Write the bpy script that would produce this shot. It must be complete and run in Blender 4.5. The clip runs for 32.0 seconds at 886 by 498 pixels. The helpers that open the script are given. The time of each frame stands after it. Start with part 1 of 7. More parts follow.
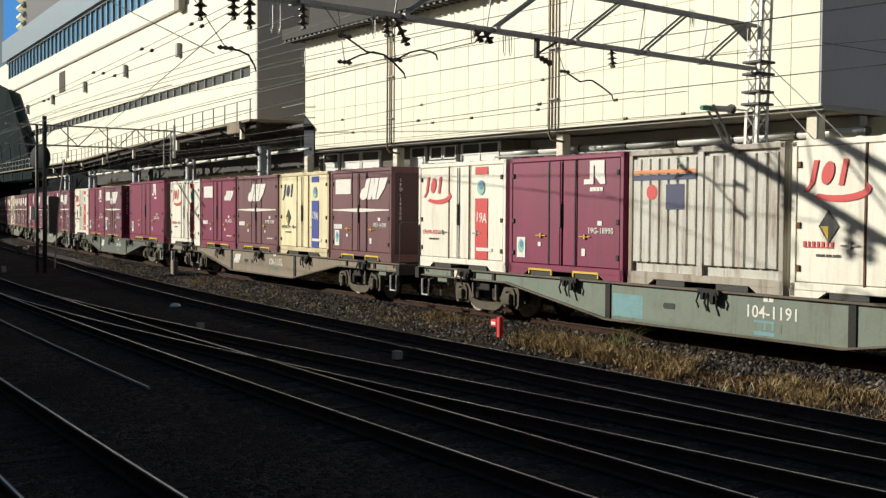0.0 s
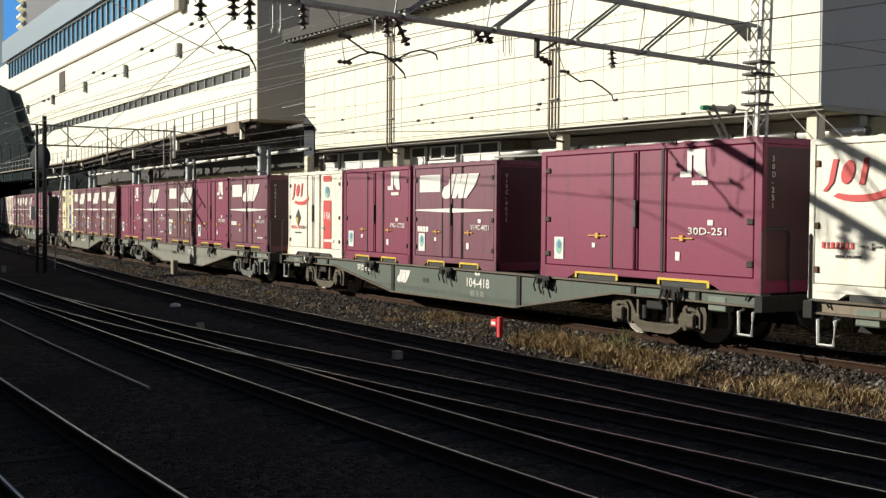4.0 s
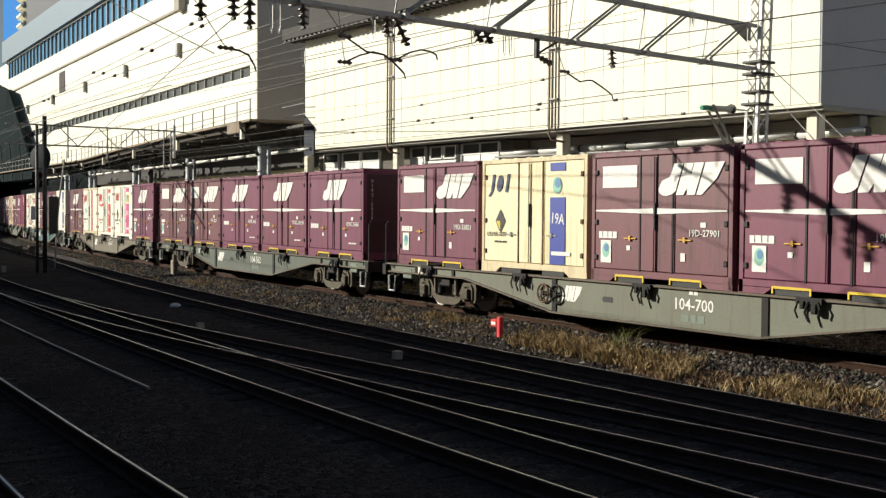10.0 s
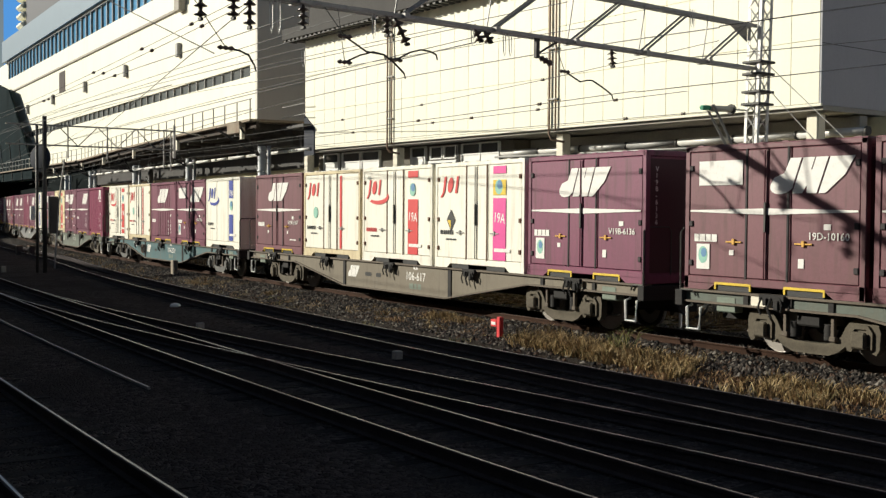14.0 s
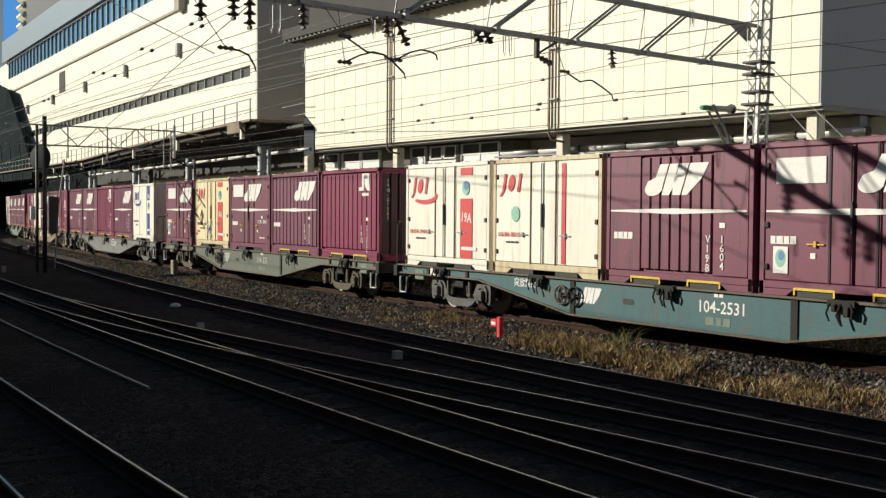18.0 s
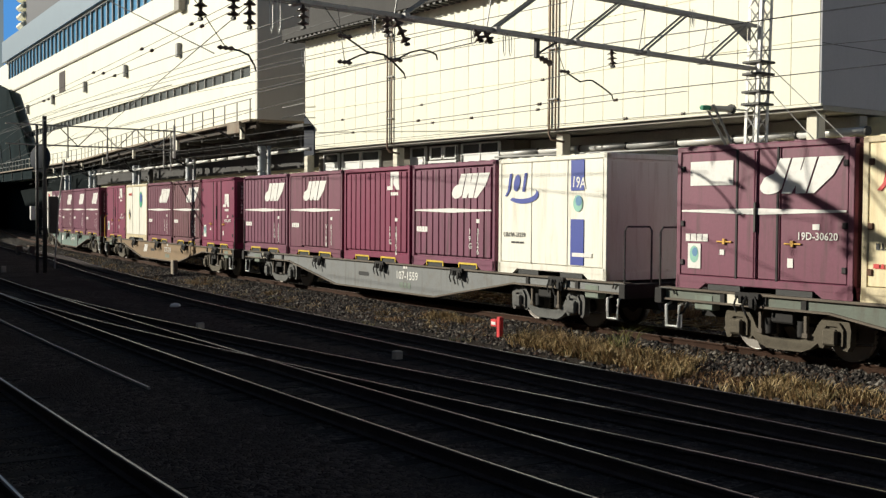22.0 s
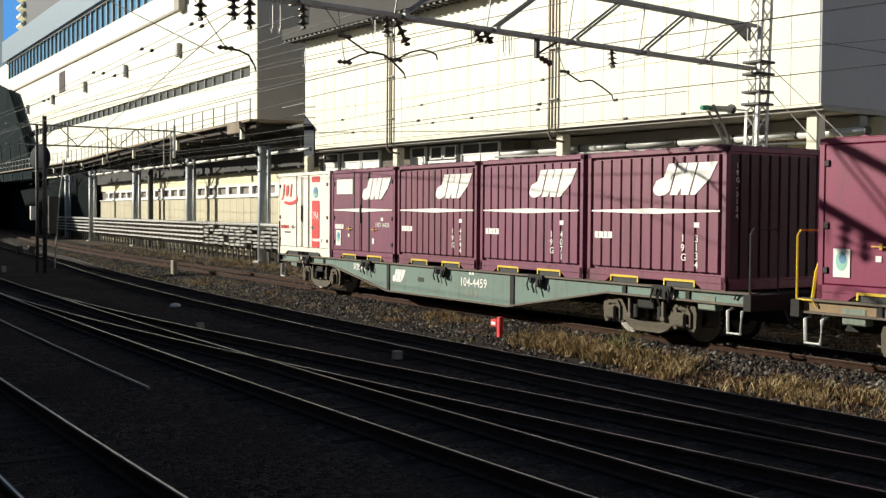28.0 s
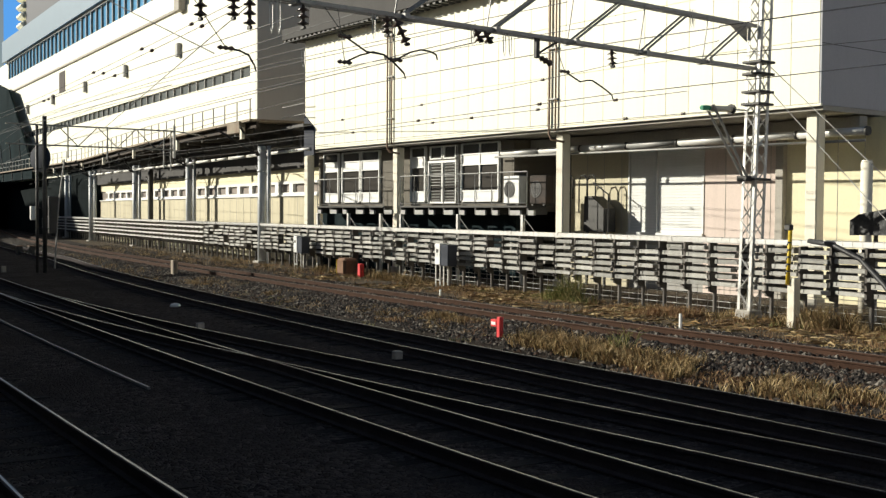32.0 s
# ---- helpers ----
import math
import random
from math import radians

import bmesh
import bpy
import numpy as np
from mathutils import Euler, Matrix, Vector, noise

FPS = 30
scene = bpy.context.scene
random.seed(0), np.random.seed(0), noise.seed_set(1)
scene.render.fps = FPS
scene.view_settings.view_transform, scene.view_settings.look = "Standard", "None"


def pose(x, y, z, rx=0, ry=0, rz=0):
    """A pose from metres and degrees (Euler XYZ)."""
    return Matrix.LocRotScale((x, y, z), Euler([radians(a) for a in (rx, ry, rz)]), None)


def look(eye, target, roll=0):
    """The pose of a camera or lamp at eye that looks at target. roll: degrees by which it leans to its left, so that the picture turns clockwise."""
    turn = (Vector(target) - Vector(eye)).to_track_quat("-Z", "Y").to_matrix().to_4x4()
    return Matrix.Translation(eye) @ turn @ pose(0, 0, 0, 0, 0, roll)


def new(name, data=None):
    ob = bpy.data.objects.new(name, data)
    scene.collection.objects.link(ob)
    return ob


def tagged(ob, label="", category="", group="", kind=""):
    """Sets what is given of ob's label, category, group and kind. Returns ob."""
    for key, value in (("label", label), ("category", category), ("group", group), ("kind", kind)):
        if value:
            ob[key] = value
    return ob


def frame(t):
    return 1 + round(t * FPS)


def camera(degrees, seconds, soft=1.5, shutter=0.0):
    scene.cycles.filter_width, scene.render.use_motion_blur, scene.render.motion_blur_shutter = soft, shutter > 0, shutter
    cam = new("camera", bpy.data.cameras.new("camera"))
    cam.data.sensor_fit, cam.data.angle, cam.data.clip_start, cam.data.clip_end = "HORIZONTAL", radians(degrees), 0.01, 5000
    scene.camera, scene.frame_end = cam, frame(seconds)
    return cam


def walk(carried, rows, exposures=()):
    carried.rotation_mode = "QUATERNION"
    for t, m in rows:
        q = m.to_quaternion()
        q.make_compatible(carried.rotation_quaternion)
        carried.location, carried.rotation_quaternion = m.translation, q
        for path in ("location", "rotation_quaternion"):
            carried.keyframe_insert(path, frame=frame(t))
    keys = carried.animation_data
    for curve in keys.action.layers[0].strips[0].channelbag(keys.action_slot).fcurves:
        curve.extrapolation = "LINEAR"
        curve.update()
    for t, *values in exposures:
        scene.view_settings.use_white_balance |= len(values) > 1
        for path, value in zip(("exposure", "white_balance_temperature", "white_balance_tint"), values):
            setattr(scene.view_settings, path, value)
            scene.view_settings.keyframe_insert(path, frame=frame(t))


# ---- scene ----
cam = camera(43.95, 32.0, soft=1.36, shutter=0.0)
EYE = Vector((0.0, 0.0, 2.332))
VIEW = look(EYE, EYE + Vector((-0.82994, 0.55689, -0.03257)), 0.407)
BRIGHTNESS = [(0.0, 0.11), (1.0, 0.16), (2.0, 0.15), (3.0, 0.24), (6.0, 0.35), (7.0, 0.41), (8.0, 0.45), (9.0, 0.42), (10.0, 0.35), (11.0, 0.31), (12.0, 0.44), (13.0, 0.34), (14.0, 0.22), (17.0, 0.07), (18.0, 0.12), (19.0, 0.13), (20.0, 0.34), (21.0, 0.26), (22.0, 0.21), (23.0, 0.35), (24.0, 0.45), (25.0, 0.47), (28.0, 0.42), (29.0, 0.34), (30.0, 0.26), (31.0, 0.31), (32.0, 0.45)]
walk(cam, [(0.0, VIEW), (32.0, VIEW)], BRIGHTNESS)

# ---- light ----
SUN_WAY = Vector((1.05, 1.0, -0.56)).normalized()
world = bpy.data.worlds.new("world")
scene.world = world
world.use_nodes = True
sky = world.node_tree.nodes.new("ShaderNodeTexSky")
sky.sky_type, sky.sun_disc = "NISHITA", False
sky.sun_elevation, sky.sun_rotation = radians(21.1), radians(226.4)
back = world.node_tree.nodes["Background"]
world.node_tree.links.new(sky.outputs[0], back.inputs[0])
back.inputs[1].default_value = 0.04
sun_data = bpy.data.lights.new("sun", "SUN")
sun_data.energy, sun_data.angle, sun_data.color = 4.8, radians(0.55), (1.0, 0.955, 0.82)
sun = new("sun", sun_data)
sun.matrix_world = look((-30, -40, 40), Vector((-30, -40, 40)) + SUN_WAY)

# ---- line of the curved track ----
RADIUS = 667.0
MAIN_Y = 15.69


def on_curve(s, side=0.0, z=0.0):
    """Place and heading (radians) at s metres along the curve, side metres beyond the main track."""
    a = max(s, -118.0) / RADIUS
    x, y = RADIUS * math.sin(a), MAIN_Y + RADIUS * (1 - math.cos(a))
    if s < -118.0:
        x, y = x + (s + 118.0) * math.cos(a), y + (s + 118.0) * math.sin(a)
    return Vector((x - math.sin(a) * side, y + math.cos(a) * side, z)), a


def curve_pose(s, side=0.0, z=0.0):
    p, a = on_curve(s, side, z)
    return pose(p.x, p.y, p.z, 0, 0, math.degrees(a))


def sag(x, y0):
    """y on the line that runs parallel to the track at y0 abeam of the camera."""
    return y0 + 0.00075 * x * x


# ---- mesh building ----
class Mesh:
    """Collects corners and faces of one part."""

    def __init__(self):
        self.v, self.f, self.s = [], [], []

    def face(self, pts):
        n = len(self.v)
        self.v += [tuple(p) for p in pts]
        self.f.append(list(range(n, n + len(pts))))
        self.s.append(False)
        return self

    def box(self, x0, y0, z0, x1, y1, z1, c=0.0):
        """A box; c: the width of its chamfers."""
        x0, x1, y0, y1, z0, z1 = min(x0, x1), max(x0, x1), min(y0, y1), max(y0, y1), min(z0, z1), max(z0, z1)
        c = min(c, (x1 - x0) * 0.45, (y1 - y0) * 0.45, (z1 - z0) * 0.45)
        n = len(self.v)
        if c <= 0:
            self.v += [(x, y, z) for z in (z0, z1) for y in (y0, y1) for x in (x0, x1)]
            quads = [(0, 2, 3, 1), (4, 5, 7, 6), (0, 1, 5, 4), (2, 6, 7, 3), (0, 4, 6, 2), (1, 3, 7, 5)]
            self.f += [[n + i for i in q] for q in quads]
            self.s += [False] * 6
            return self
        lo, hi = (x0, y0, z0), (x1, y1, z1)
        idx = {}
        for sx in (0, 1):
            for sy in (0, 1):
                for sz in (0, 1):
                    for ax in range(3):
                        p = []
                        for k, s in enumerate((sx, sy, sz)):
                            base = hi[k] if s else lo[k]
                            p.append(base if k == ax else base + (-c if s else c))
                        idx[sx, sy, sz, ax] = len(self.v)
                        self.v.append(tuple(p))
        made = []
        for ax in range(3):
            o = [k for k in range(3) if k != ax]
            for s in (0, 1):
                q = []
                for a, b in ((0, 0), (1, 0), (1, 1), (0, 1)):
                    key = [0, 0, 0]
                    key[ax], key[o[0]], key[o[1]] = s, a, b
                    q.append(idx[key[0], key[1], key[2], ax])
                made.append(q if (s == 1) != (ax == 1) else q[::-1])
        for ax in range(3):
            o = [k for k in range(3) if k != ax]
            for a in (0, 1):
                for b in (0, 1):
                    k0, k1 = [0, 0, 0], [0, 0, 0]
                    k0[ax], k1[ax] = 0, 1
                    k0[o[0]] = k1[o[0]] = a
                    k0[o[1]] = k1[o[1]] = b
                    q = [idx[(*k0, o[0])], idx[(*k1, o[0])], idx[(*k1, o[1])], idx[(*k0, o[1])]]
                    made.append(q if ((a == b) != (ax == 1)) else q[::-1])
        for sx in (0, 1):
            for sy in (0, 1):
                for sz in (0, 1):
                    q = [idx[sx, sy, sz, k] for k in range(3)]
                    made.append(q if (sx + sy + sz) % 2 == 1 else q[::-1])
        self.f += made
        self.s += [False] * len(made)
        return self

    def tube(self, pts, r, n=8, cap=True, r2=None):
        """A round bar along the points."""
        pts = [Vector(p) for p in pts]
        rings, up = [], Vector((0, 0, 1))
        for i, p in enumerate(pts):
            d = (pts[min(i + 1, len(pts) - 1)] - pts[max(i - 1, 0)]).normalized()
            ref = up if abs(d.z) < 0.95 else Vector((1, 0, 0))
            a = d.cross(ref).normalized()
            b = a.cross(d)
            rr = r if r2 is None else r + (r2 - r) * i / (len(pts) - 1)
            start = len(self.v)
            for k in range(n):
                t = 2 * math.pi * k / n
                self.v.append(tuple(p + a * (rr * math.cos(t)) + b * (rr * math.sin(t))))
            rings.append(start)
        for r0, r1 in zip(rings, rings[1:]):
            for k in range(n):
                self.f.append([r0 + k, r0 + (k + 1) % n, r1 + (k + 1) % n, r1 + k])
                self.s.append(n > 6)
        if cap:
            self.f += [[rings[0] + k for k in reversed(range(n))], [rings[-1] + k for k in range(n)]]
            self.s += [False, False]
        return self

    def turned(self, profile, axis="z", at=(0, 0, 0), n=16):
        """A body of revolution: profile is (radius, height) from one end to the other."""
        start = len(self.v)
        for r, h in profile:
            for k in range(n):
                t = 2 * math.pi * k / n
                u, w = r * math.cos(t), r * math.sin(t)
                p = (u, w, h) if axis == "z" else (u, h, w) if axis == "y" else (h, u, w)
                self.v.append((p[0] + at[0], p[1] + at[1], p[2] + at[2]))
        for j in range(len(profile) - 1):
            for k in range(n):
                q = [start + j * n + k, start + j * n + (k + 1) % n, start + (j + 1) * n + (k + 1) % n, start + (j + 1) * n + k]
                self.f.append(q[::-1] if axis == "y" else q)
                self.s.append(True)
        for j in (0, len(profile) - 1):
            if profile[j][0] > 1e-6:
                self.f.append([start + j * n + k for k in range(n)])
                self.s.append(False)
        return self

    def prism(self, pts, y0, y1, plane="xz"):
        """A flat outline pushed from y0 to y1 (plane xz), z (plane xy) or x (plane yz)."""
        n, m = len(self.v), len(pts)
        for d in (y0, y1):
            for a, b in pts:
                self.v.append((a, d, b) if plane == "xz" else (a, b, d) if plane == "xy" else (d, a, b))
        self.f += [list(range(n, n + m)), list(range(n + m, n + 2 * m))[::-1]]
        self.f += [[n + i, n + m + i, n + m + (i + 1) % m, n + (i + 1) % m] for i in range(m)]
        self.s += [False] * (m + 2)
        return self

    def sweep(self, section, rows):
        """A section (side, height) along rows of (point, heading)."""
        n, m = len(self.v), len(section)
        for p, a in rows:
            for u, h in section:
                self.v.append((p.x - math.sin(a) * u, p.y + math.cos(a) * u, p.z + h))
        for i in range(len(rows) - 1):
            for k in range(m):
                a0, b0 = n + i * m + k, n + i * m + (k + 1) % m
                self.f.append([a0, b0, b0 + m, a0 + m])
                self.s.append(False)
        self.f += [list(range(n, n + m))[::-1], list(range(n + (len(rows) - 1) * m, n + len(rows) * m))]
        self.s += [False, False]
        return self

    def data(self, name, material):
        me = bpy.data.meshes.new(name)
        me.from_pydata(self.v, [], self.f)
        me.polygons.foreach_set("use_smooth", self.s)
        me.materials.append(material)
        bm = bmesh.new()
        bm.from_mesh(me)
        if len(bm.faces) < 6000:
            bmesh.ops.recalc_face_normals(bm, faces=bm.faces)
        bm.to_mesh(me)
        bm.free()
        return me


def part(name, built, material, parent, label="", at=None):
    """One mesh object under a thing or a part; built is a Mesh or ready mesh data."""
    ob = new(name, built.data(name, material) if isinstance(built, Mesh) else built)
    ob.parent = parent
    if at is not None:
        ob.matrix_basis = at
    return tagged(ob, label)


def thing(name, m, label, category, group="", kind=""):
    ob = new(name)
    ob.empty_display_size = 0.2
    ob.matrix_basis = m
    return tagged(ob, label, category, group, kind)


def solid(name, built, material, label="", category="", group="", kind="", m=None):
    ob = new(name, built.data(name, material) if isinstance(built, Mesh) else built)
    if m is not None:
        ob.matrix_basis = m
    return tagged(ob, label, category, group, kind)


# ---- materials ----
def surface(name, color, rough=0.6, metal=0.0, vary=0.12, scale=3.0, fine=40.0, bump=0.05, dirt=None, dirt_amount=0.35, streak=False, per_object=0.0, spec=0.5, grime=None, grime_amount=0.5, shifted=False):
    """A worn surface: colour varied at two scales, stains of the colour dirt, fine relief."""
    m = bpy.data.materials.new(name)
    m.use_nodes = True
    t = m.node_tree
    n, link = t.nodes, t.links.new
    b = n["Principled BSDF"]
    b.inputs["Roughness"].default_value, b.inputs["Metallic"].default_value = rough, metal
    b.inputs["Specular IOR Level"].default_value = spec
    co = n.new("ShaderNodeTexCoord")
    mp = n.new("ShaderNodeMapping")
    link(co.outputs["Object"], mp.inputs[0])
    if streak:
        mp.inputs["Scale"].default_value = (1.0, 1.0, 0.16)
    away = None
    if shifted:
        own = n.new("ShaderNodeObjectInfo")
        away = n.new("ShaderNodeMath")
        away.operation = "MULTIPLY"
        away.inputs[1].default_value = 31.0
        link(own.outputs["Random"], away.inputs[0])
        link(away.outputs[0], mp.inputs["Location"])
    big = n.new("ShaderNodeTexNoise")
    big.inputs["Scale"].default_value, big.inputs["Detail"].default_value = scale, 6
    small = n.new("ShaderNodeTexNoise")
    small.inputs["Scale"].default_value, small.inputs["Detail"].default_value = fine, 3
    link(mp.outputs[0], big.inputs[0])
    link(co.outputs["Object"], small.inputs[0])
    hsv = n.new("ShaderNodeHueSaturation")
    hsv.inputs["Color"].default_value = (*color, 1)
    add = n.new("ShaderNodeMath")
    add.operation = "ADD"
    link(big.outputs[0], add.inputs[0])
    link(small.outputs[0], add.inputs[1])
    rng = n.new("ShaderNodeMapRange")
    rng.inputs["From Min"].default_value, rng.inputs["From Max"].default_value = 0.6, 1.4
    rng.inputs["To Min"].default_value, rng.inputs["To Max"].default_value = 1 - vary, 1 + vary
    link(add.outputs[0], rng.inputs["Value"])
    value = rng.outputs[0]
    if per_object:
        info = n.new("ShaderNodeObjectInfo")
        r2 = n.new("ShaderNodeMapRange")
        r2.inputs["To Min"].default_value, r2.inputs["To Max"].default_value = 1 - per_object, 1 + per_object
        link(info.outputs["Random"], r2.inputs["Value"])
        mul = n.new("ShaderNodeMath")
        mul.operation = "MULTIPLY"
        link(value, mul.inputs[0])
        link(r2.outputs[0], mul.inputs[1])
        value = mul.outputs[0]
    link(value, hsv.inputs["Value"])
    out = hsv.outputs[0]
    if dirt:
        stain = n.new("ShaderNodeTexNoise")
        stain.inputs["Scale"].default_value, stain.inputs["Detail"].default_value = scale * 1.7, 8
        stain.inputs["Roughness"].default_value = 0.7
        link(mp.outputs[0], stain.inputs[0])
        ramp = n.new("ShaderNodeMapRange")
        ramp.inputs["From Min"].default_value, ramp.inputs["From Max"].default_value = 0.5, 0.78
        ramp.inputs["To Max"].default_value = dirt_amount
        link(stain.outputs[0], ramp.inputs["Value"])
        mix = n.new("ShaderNodeMix")
        mix.data_type = "RGBA"
        link(ramp.outputs[0], mix.inputs[0])
        link(out, mix.inputs[6])
        mix.inputs[7].default_value = (*dirt, 1)
        out = mix.outputs[2]
    if grime:
        mg = n.new("ShaderNodeMapping")
        mg.inputs["Scale"].default_value = (5.0, 5.0, 0.45)
        link(co.outputs["Object"], mg.inputs[0])
        if away:
            link(away.outputs[0], mg.inputs["Location"])
        runs = n.new("ShaderNodeTexNoise")
        runs.inputs["Scale"].default_value, runs.inputs["Detail"].default_value = 1.3, 7
        runs.inputs["Roughness"].default_value = 0.65
        link(mg.outputs[0], runs.inputs[0])
        r4 = n.new("ShaderNodeMapRange")
        r4.inputs["From Min"].default_value, r4.inputs["From Max"].default_value = 0.52, 0.74
        r4.inputs["To Max"].default_value = grime_amount
        link(runs.outputs[0], r4.inputs["Value"])
        m4 = n.new("ShaderNodeMix")
        m4.data_type = "RGBA"
        link(r4.outputs[0], m4.inputs[0])
        link(out, m4.inputs[6])
        m4.inputs[7].default_value = (*grime, 1)
        out = m4.outputs[2]
    link(out, b.inputs["Base Color"])
    if bump:
        bp = n.new("ShaderNodeBump")
        bp.inputs["Strength"].default_value, bp.inputs["Distance"].default_value = bump * 4, 0.02
        link(small.outputs[0], bp.inputs["Height"])
        link(bp.outputs[0], b.inputs["Normal"])
    return m


def stones(name, dark, light, size=16.0, bump=1.0, tint=None, gloss=0.2):
    """Loose ballast: cells of varied grey and brown with deep joints; tint: earth between them."""
    m = bpy.data.materials.new(name)
    m.use_nodes = True
    t = m.node_tree
    n, link = t.nodes, t.links.new
    b = n["Principled BSDF"]
    b.inputs["Roughness"].default_value = 0.9
    b.inputs["Specular IOR Level"].default_value = gloss
    co = n.new("ShaderNodeTexCoord")
    vo = n.new("ShaderNodeTexVoronoi")
    vo.inputs["Scale"].default_value = size
    vo2 = n.new("ShaderNodeTexVoronoi")
    vo2.inputs["Scale"].default_value = size
    vo2.feature = "DISTANCE_TO_EDGE"
    for v in (vo, vo2):
        link(co.outputs["Object"], v.inputs["Vector"])
    sep = n.new("ShaderNodeSeparateColor")
    link(vo.outputs["Color"], sep.inputs[0])
    mix = n.new("ShaderNodeMix")
    mix.data_type = "RGBA"
    link(sep.outputs[0], mix.inputs[0])
    mix.inputs[6].default_value, mix.inputs[7].default_value = (*dark, 1), (*light, 1)
    out = mix.outputs[2]
    if tint:
        big = n.new("ShaderNodeTexNoise")
        big.inputs["Scale"].default_value, big.inputs["Detail"].default_value = 0.55, 8
        link(co.outputs["Object"], big.inputs[0])
        r = n.new("ShaderNodeMapRange")
        r.inputs["From Min"].default_value, r.inputs["From Max"].default_value = 0.42, 0.62
        link(big.outputs[0], r.inputs["Value"])
        m2 = n.new("ShaderNodeMix")
        m2.data_type = "RGBA"
        link(r.outputs[0], m2.inputs[0])
        link(out, m2.inputs[6])
        m2.inputs[7].default_value = (*tint, 1)
        out = m2.outputs[2]
    link(out, b.inputs["Base Color"])
    bp = n.new("ShaderNodeBump")
    bp.inputs["Strength"].default_value, bp.inputs["Distance"].default_value = bump, 0.05
    r3 = n.new("ShaderNodeMapRange")
    r3.inputs["From Max"].default_value = 0.25
    link(vo2.outputs["Distance"], r3.inputs["Value"])
    link(r3.outputs[0], bp.inputs["Height"])
    link(bp.outputs[0], b.inputs["Normal"])
    return m


def glass(name, color, rough=0.05):
    m = bpy.data.materials.new(name)
    m.use_nodes = True
    b = m.node_tree.nodes["Principled BSDF"]
    b.inputs["Base Color"].default_value = (*color, 1)
    b.inputs["Roughness"].default_value, b.inputs["IOR"].default_value = rough, 1.5
    return m


BALLAST = stones("ballast", (0.011, 0.0095, 0.008), (0.070, 0.060, 0.050), 15.0, 1.0, (0.030, 0.019, 0.012))
SOOTY = stones("sooty_ballast", (0.042, 0.037, 0.036), (0.135, 0.121, 0.114), 17.0, 0.8, (0.070, 0.062, 0.058), 0.0)
EARTH = stones("earth", (0.034, 0.027, 0.020), (0.18, 0.14, 0.095), 14.0, 0.9, (0.10, 0.076, 0.050))
RAIL_TOP = surface("rail_steel", (0.14, 0.148, 0.172), 0.3, 1.0, 0.1, 2, 30, 0.02)
RAIL_RED = surface("red_rust", (0.050, 0.027, 0.018), 0.9, 0.0, 0.35, 4, 40, 0.1, spec=0.15)
RAIL_RUST = surface("rail_rust", (0.058, 0.050, 0.050), 0.9, 0.0, 0.3, 4, 40, 0.1, spec=0.05)
# Darker copy of the sleeper wood; the tracks' shade is in the colour.
SLEEPER_DARK = surface("sooty_sleeper", (0.030, 0.027, 0.025), 0.9, 0, 0.3, 3, 30, 0.2, per_object=0.4, spec=0.1)
SLEEPER = surface("sleeper_wood", (0.048, 0.037, 0.030), 0.9, 0, 0.35, 3, 30, 0.2, per_object=0.3)
CONCRETE = surface("concrete", (0.40, 0.375, 0.33), 0.85, 0, 0.15, 1.5, 25, 0.06, (0.16, 0.14, 0.12), 0.5, True)
PANEL = surface("cream_panel", (0.85, 0.828, 0.67), 0.55, 0, 0.035, 0.7, 15, 0.0, (0.58, 0.54, 0.44), 0.25, True, per_object=0.02)
JOINT = surface("panel_joint", (0.46, 0.40, 0.30), 0.8, 0, 0.1, 2, 20, 0)
WHITE_WALL = surface("white_wall", (0.85, 0.832, 0.69), 0.6, 0, 0.04, 0.5, 12, 0.0, (0.55, 0.52, 0.45), 0.3, True)
GREY_WALL = surface("grey_wall", (0.34, 0.33, 0.31), 0.7, 0, 0.08, 0.5, 15, 0.02, (0.2, 0.19, 0.18), 0.4, True)
BEIGE_WALL = surface("beige_wall", (0.54, 0.49, 0.35), 0.8, 0, 0.10, 0.6, 14, 0.03, (0.28, 0.24, 0.16), 0.7, True)
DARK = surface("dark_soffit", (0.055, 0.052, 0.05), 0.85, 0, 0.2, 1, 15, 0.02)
STEEL_GREY = surface("grey_steel", (0.30, 0.30, 0.29), 0.55, 0.3, 0.12, 3, 30, 0.03, (0.16, 0.10, 0.07), 0.4)
WHITE_STEEL = surface("galvanised_steel", (0.62, 0.61, 0.58), 0.5, 0.15, 0.1, 3, 30, 0.03, (0.32, 0.24, 0.18), 0.35)
GANTRY_STEEL = surface("weathered_gantry_steel", (0.36, 0.355, 0.34), 0.55, 0.25, 0.15, 3, 30, 0.03, (0.18, 0.13, 0.10), 0.5)
BLUE_STEEL = surface("pale_blue_painted_steel", (0.52, 0.545, 0.56), 0.5, 0.1, 0.1, 2, 30, 0.02, (0.3, 0.28, 0.25), 0.35, True)
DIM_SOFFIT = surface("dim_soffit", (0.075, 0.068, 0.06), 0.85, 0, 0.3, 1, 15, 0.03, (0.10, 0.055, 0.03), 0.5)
DARK_STEEL = surface("dark_steel", (0.06, 0.058, 0.055), 0.6, 0.3, 0.2, 3, 30, 0.03)
RUSTY = surface("rusty_steel", (0.20, 0.11, 0.065), 0.85, 0.1, 0.3, 3, 25, 0.1)
CABLE = surface("cable_black", (0.025, 0.025, 0.027), 0.5)
PORCELAIN = surface("insulator_brown", (0.07, 0.045, 0.035), 0.3)
WINDOW = glass("window_glass", (0.065, 0.06, 0.055))
WHITE = surface("white_paint", (0.80, 0.80, 0.77), 0.5, 0, 0.05, 3, 30, 0.01, (0.5, 0.45, 0.38), 0.25)
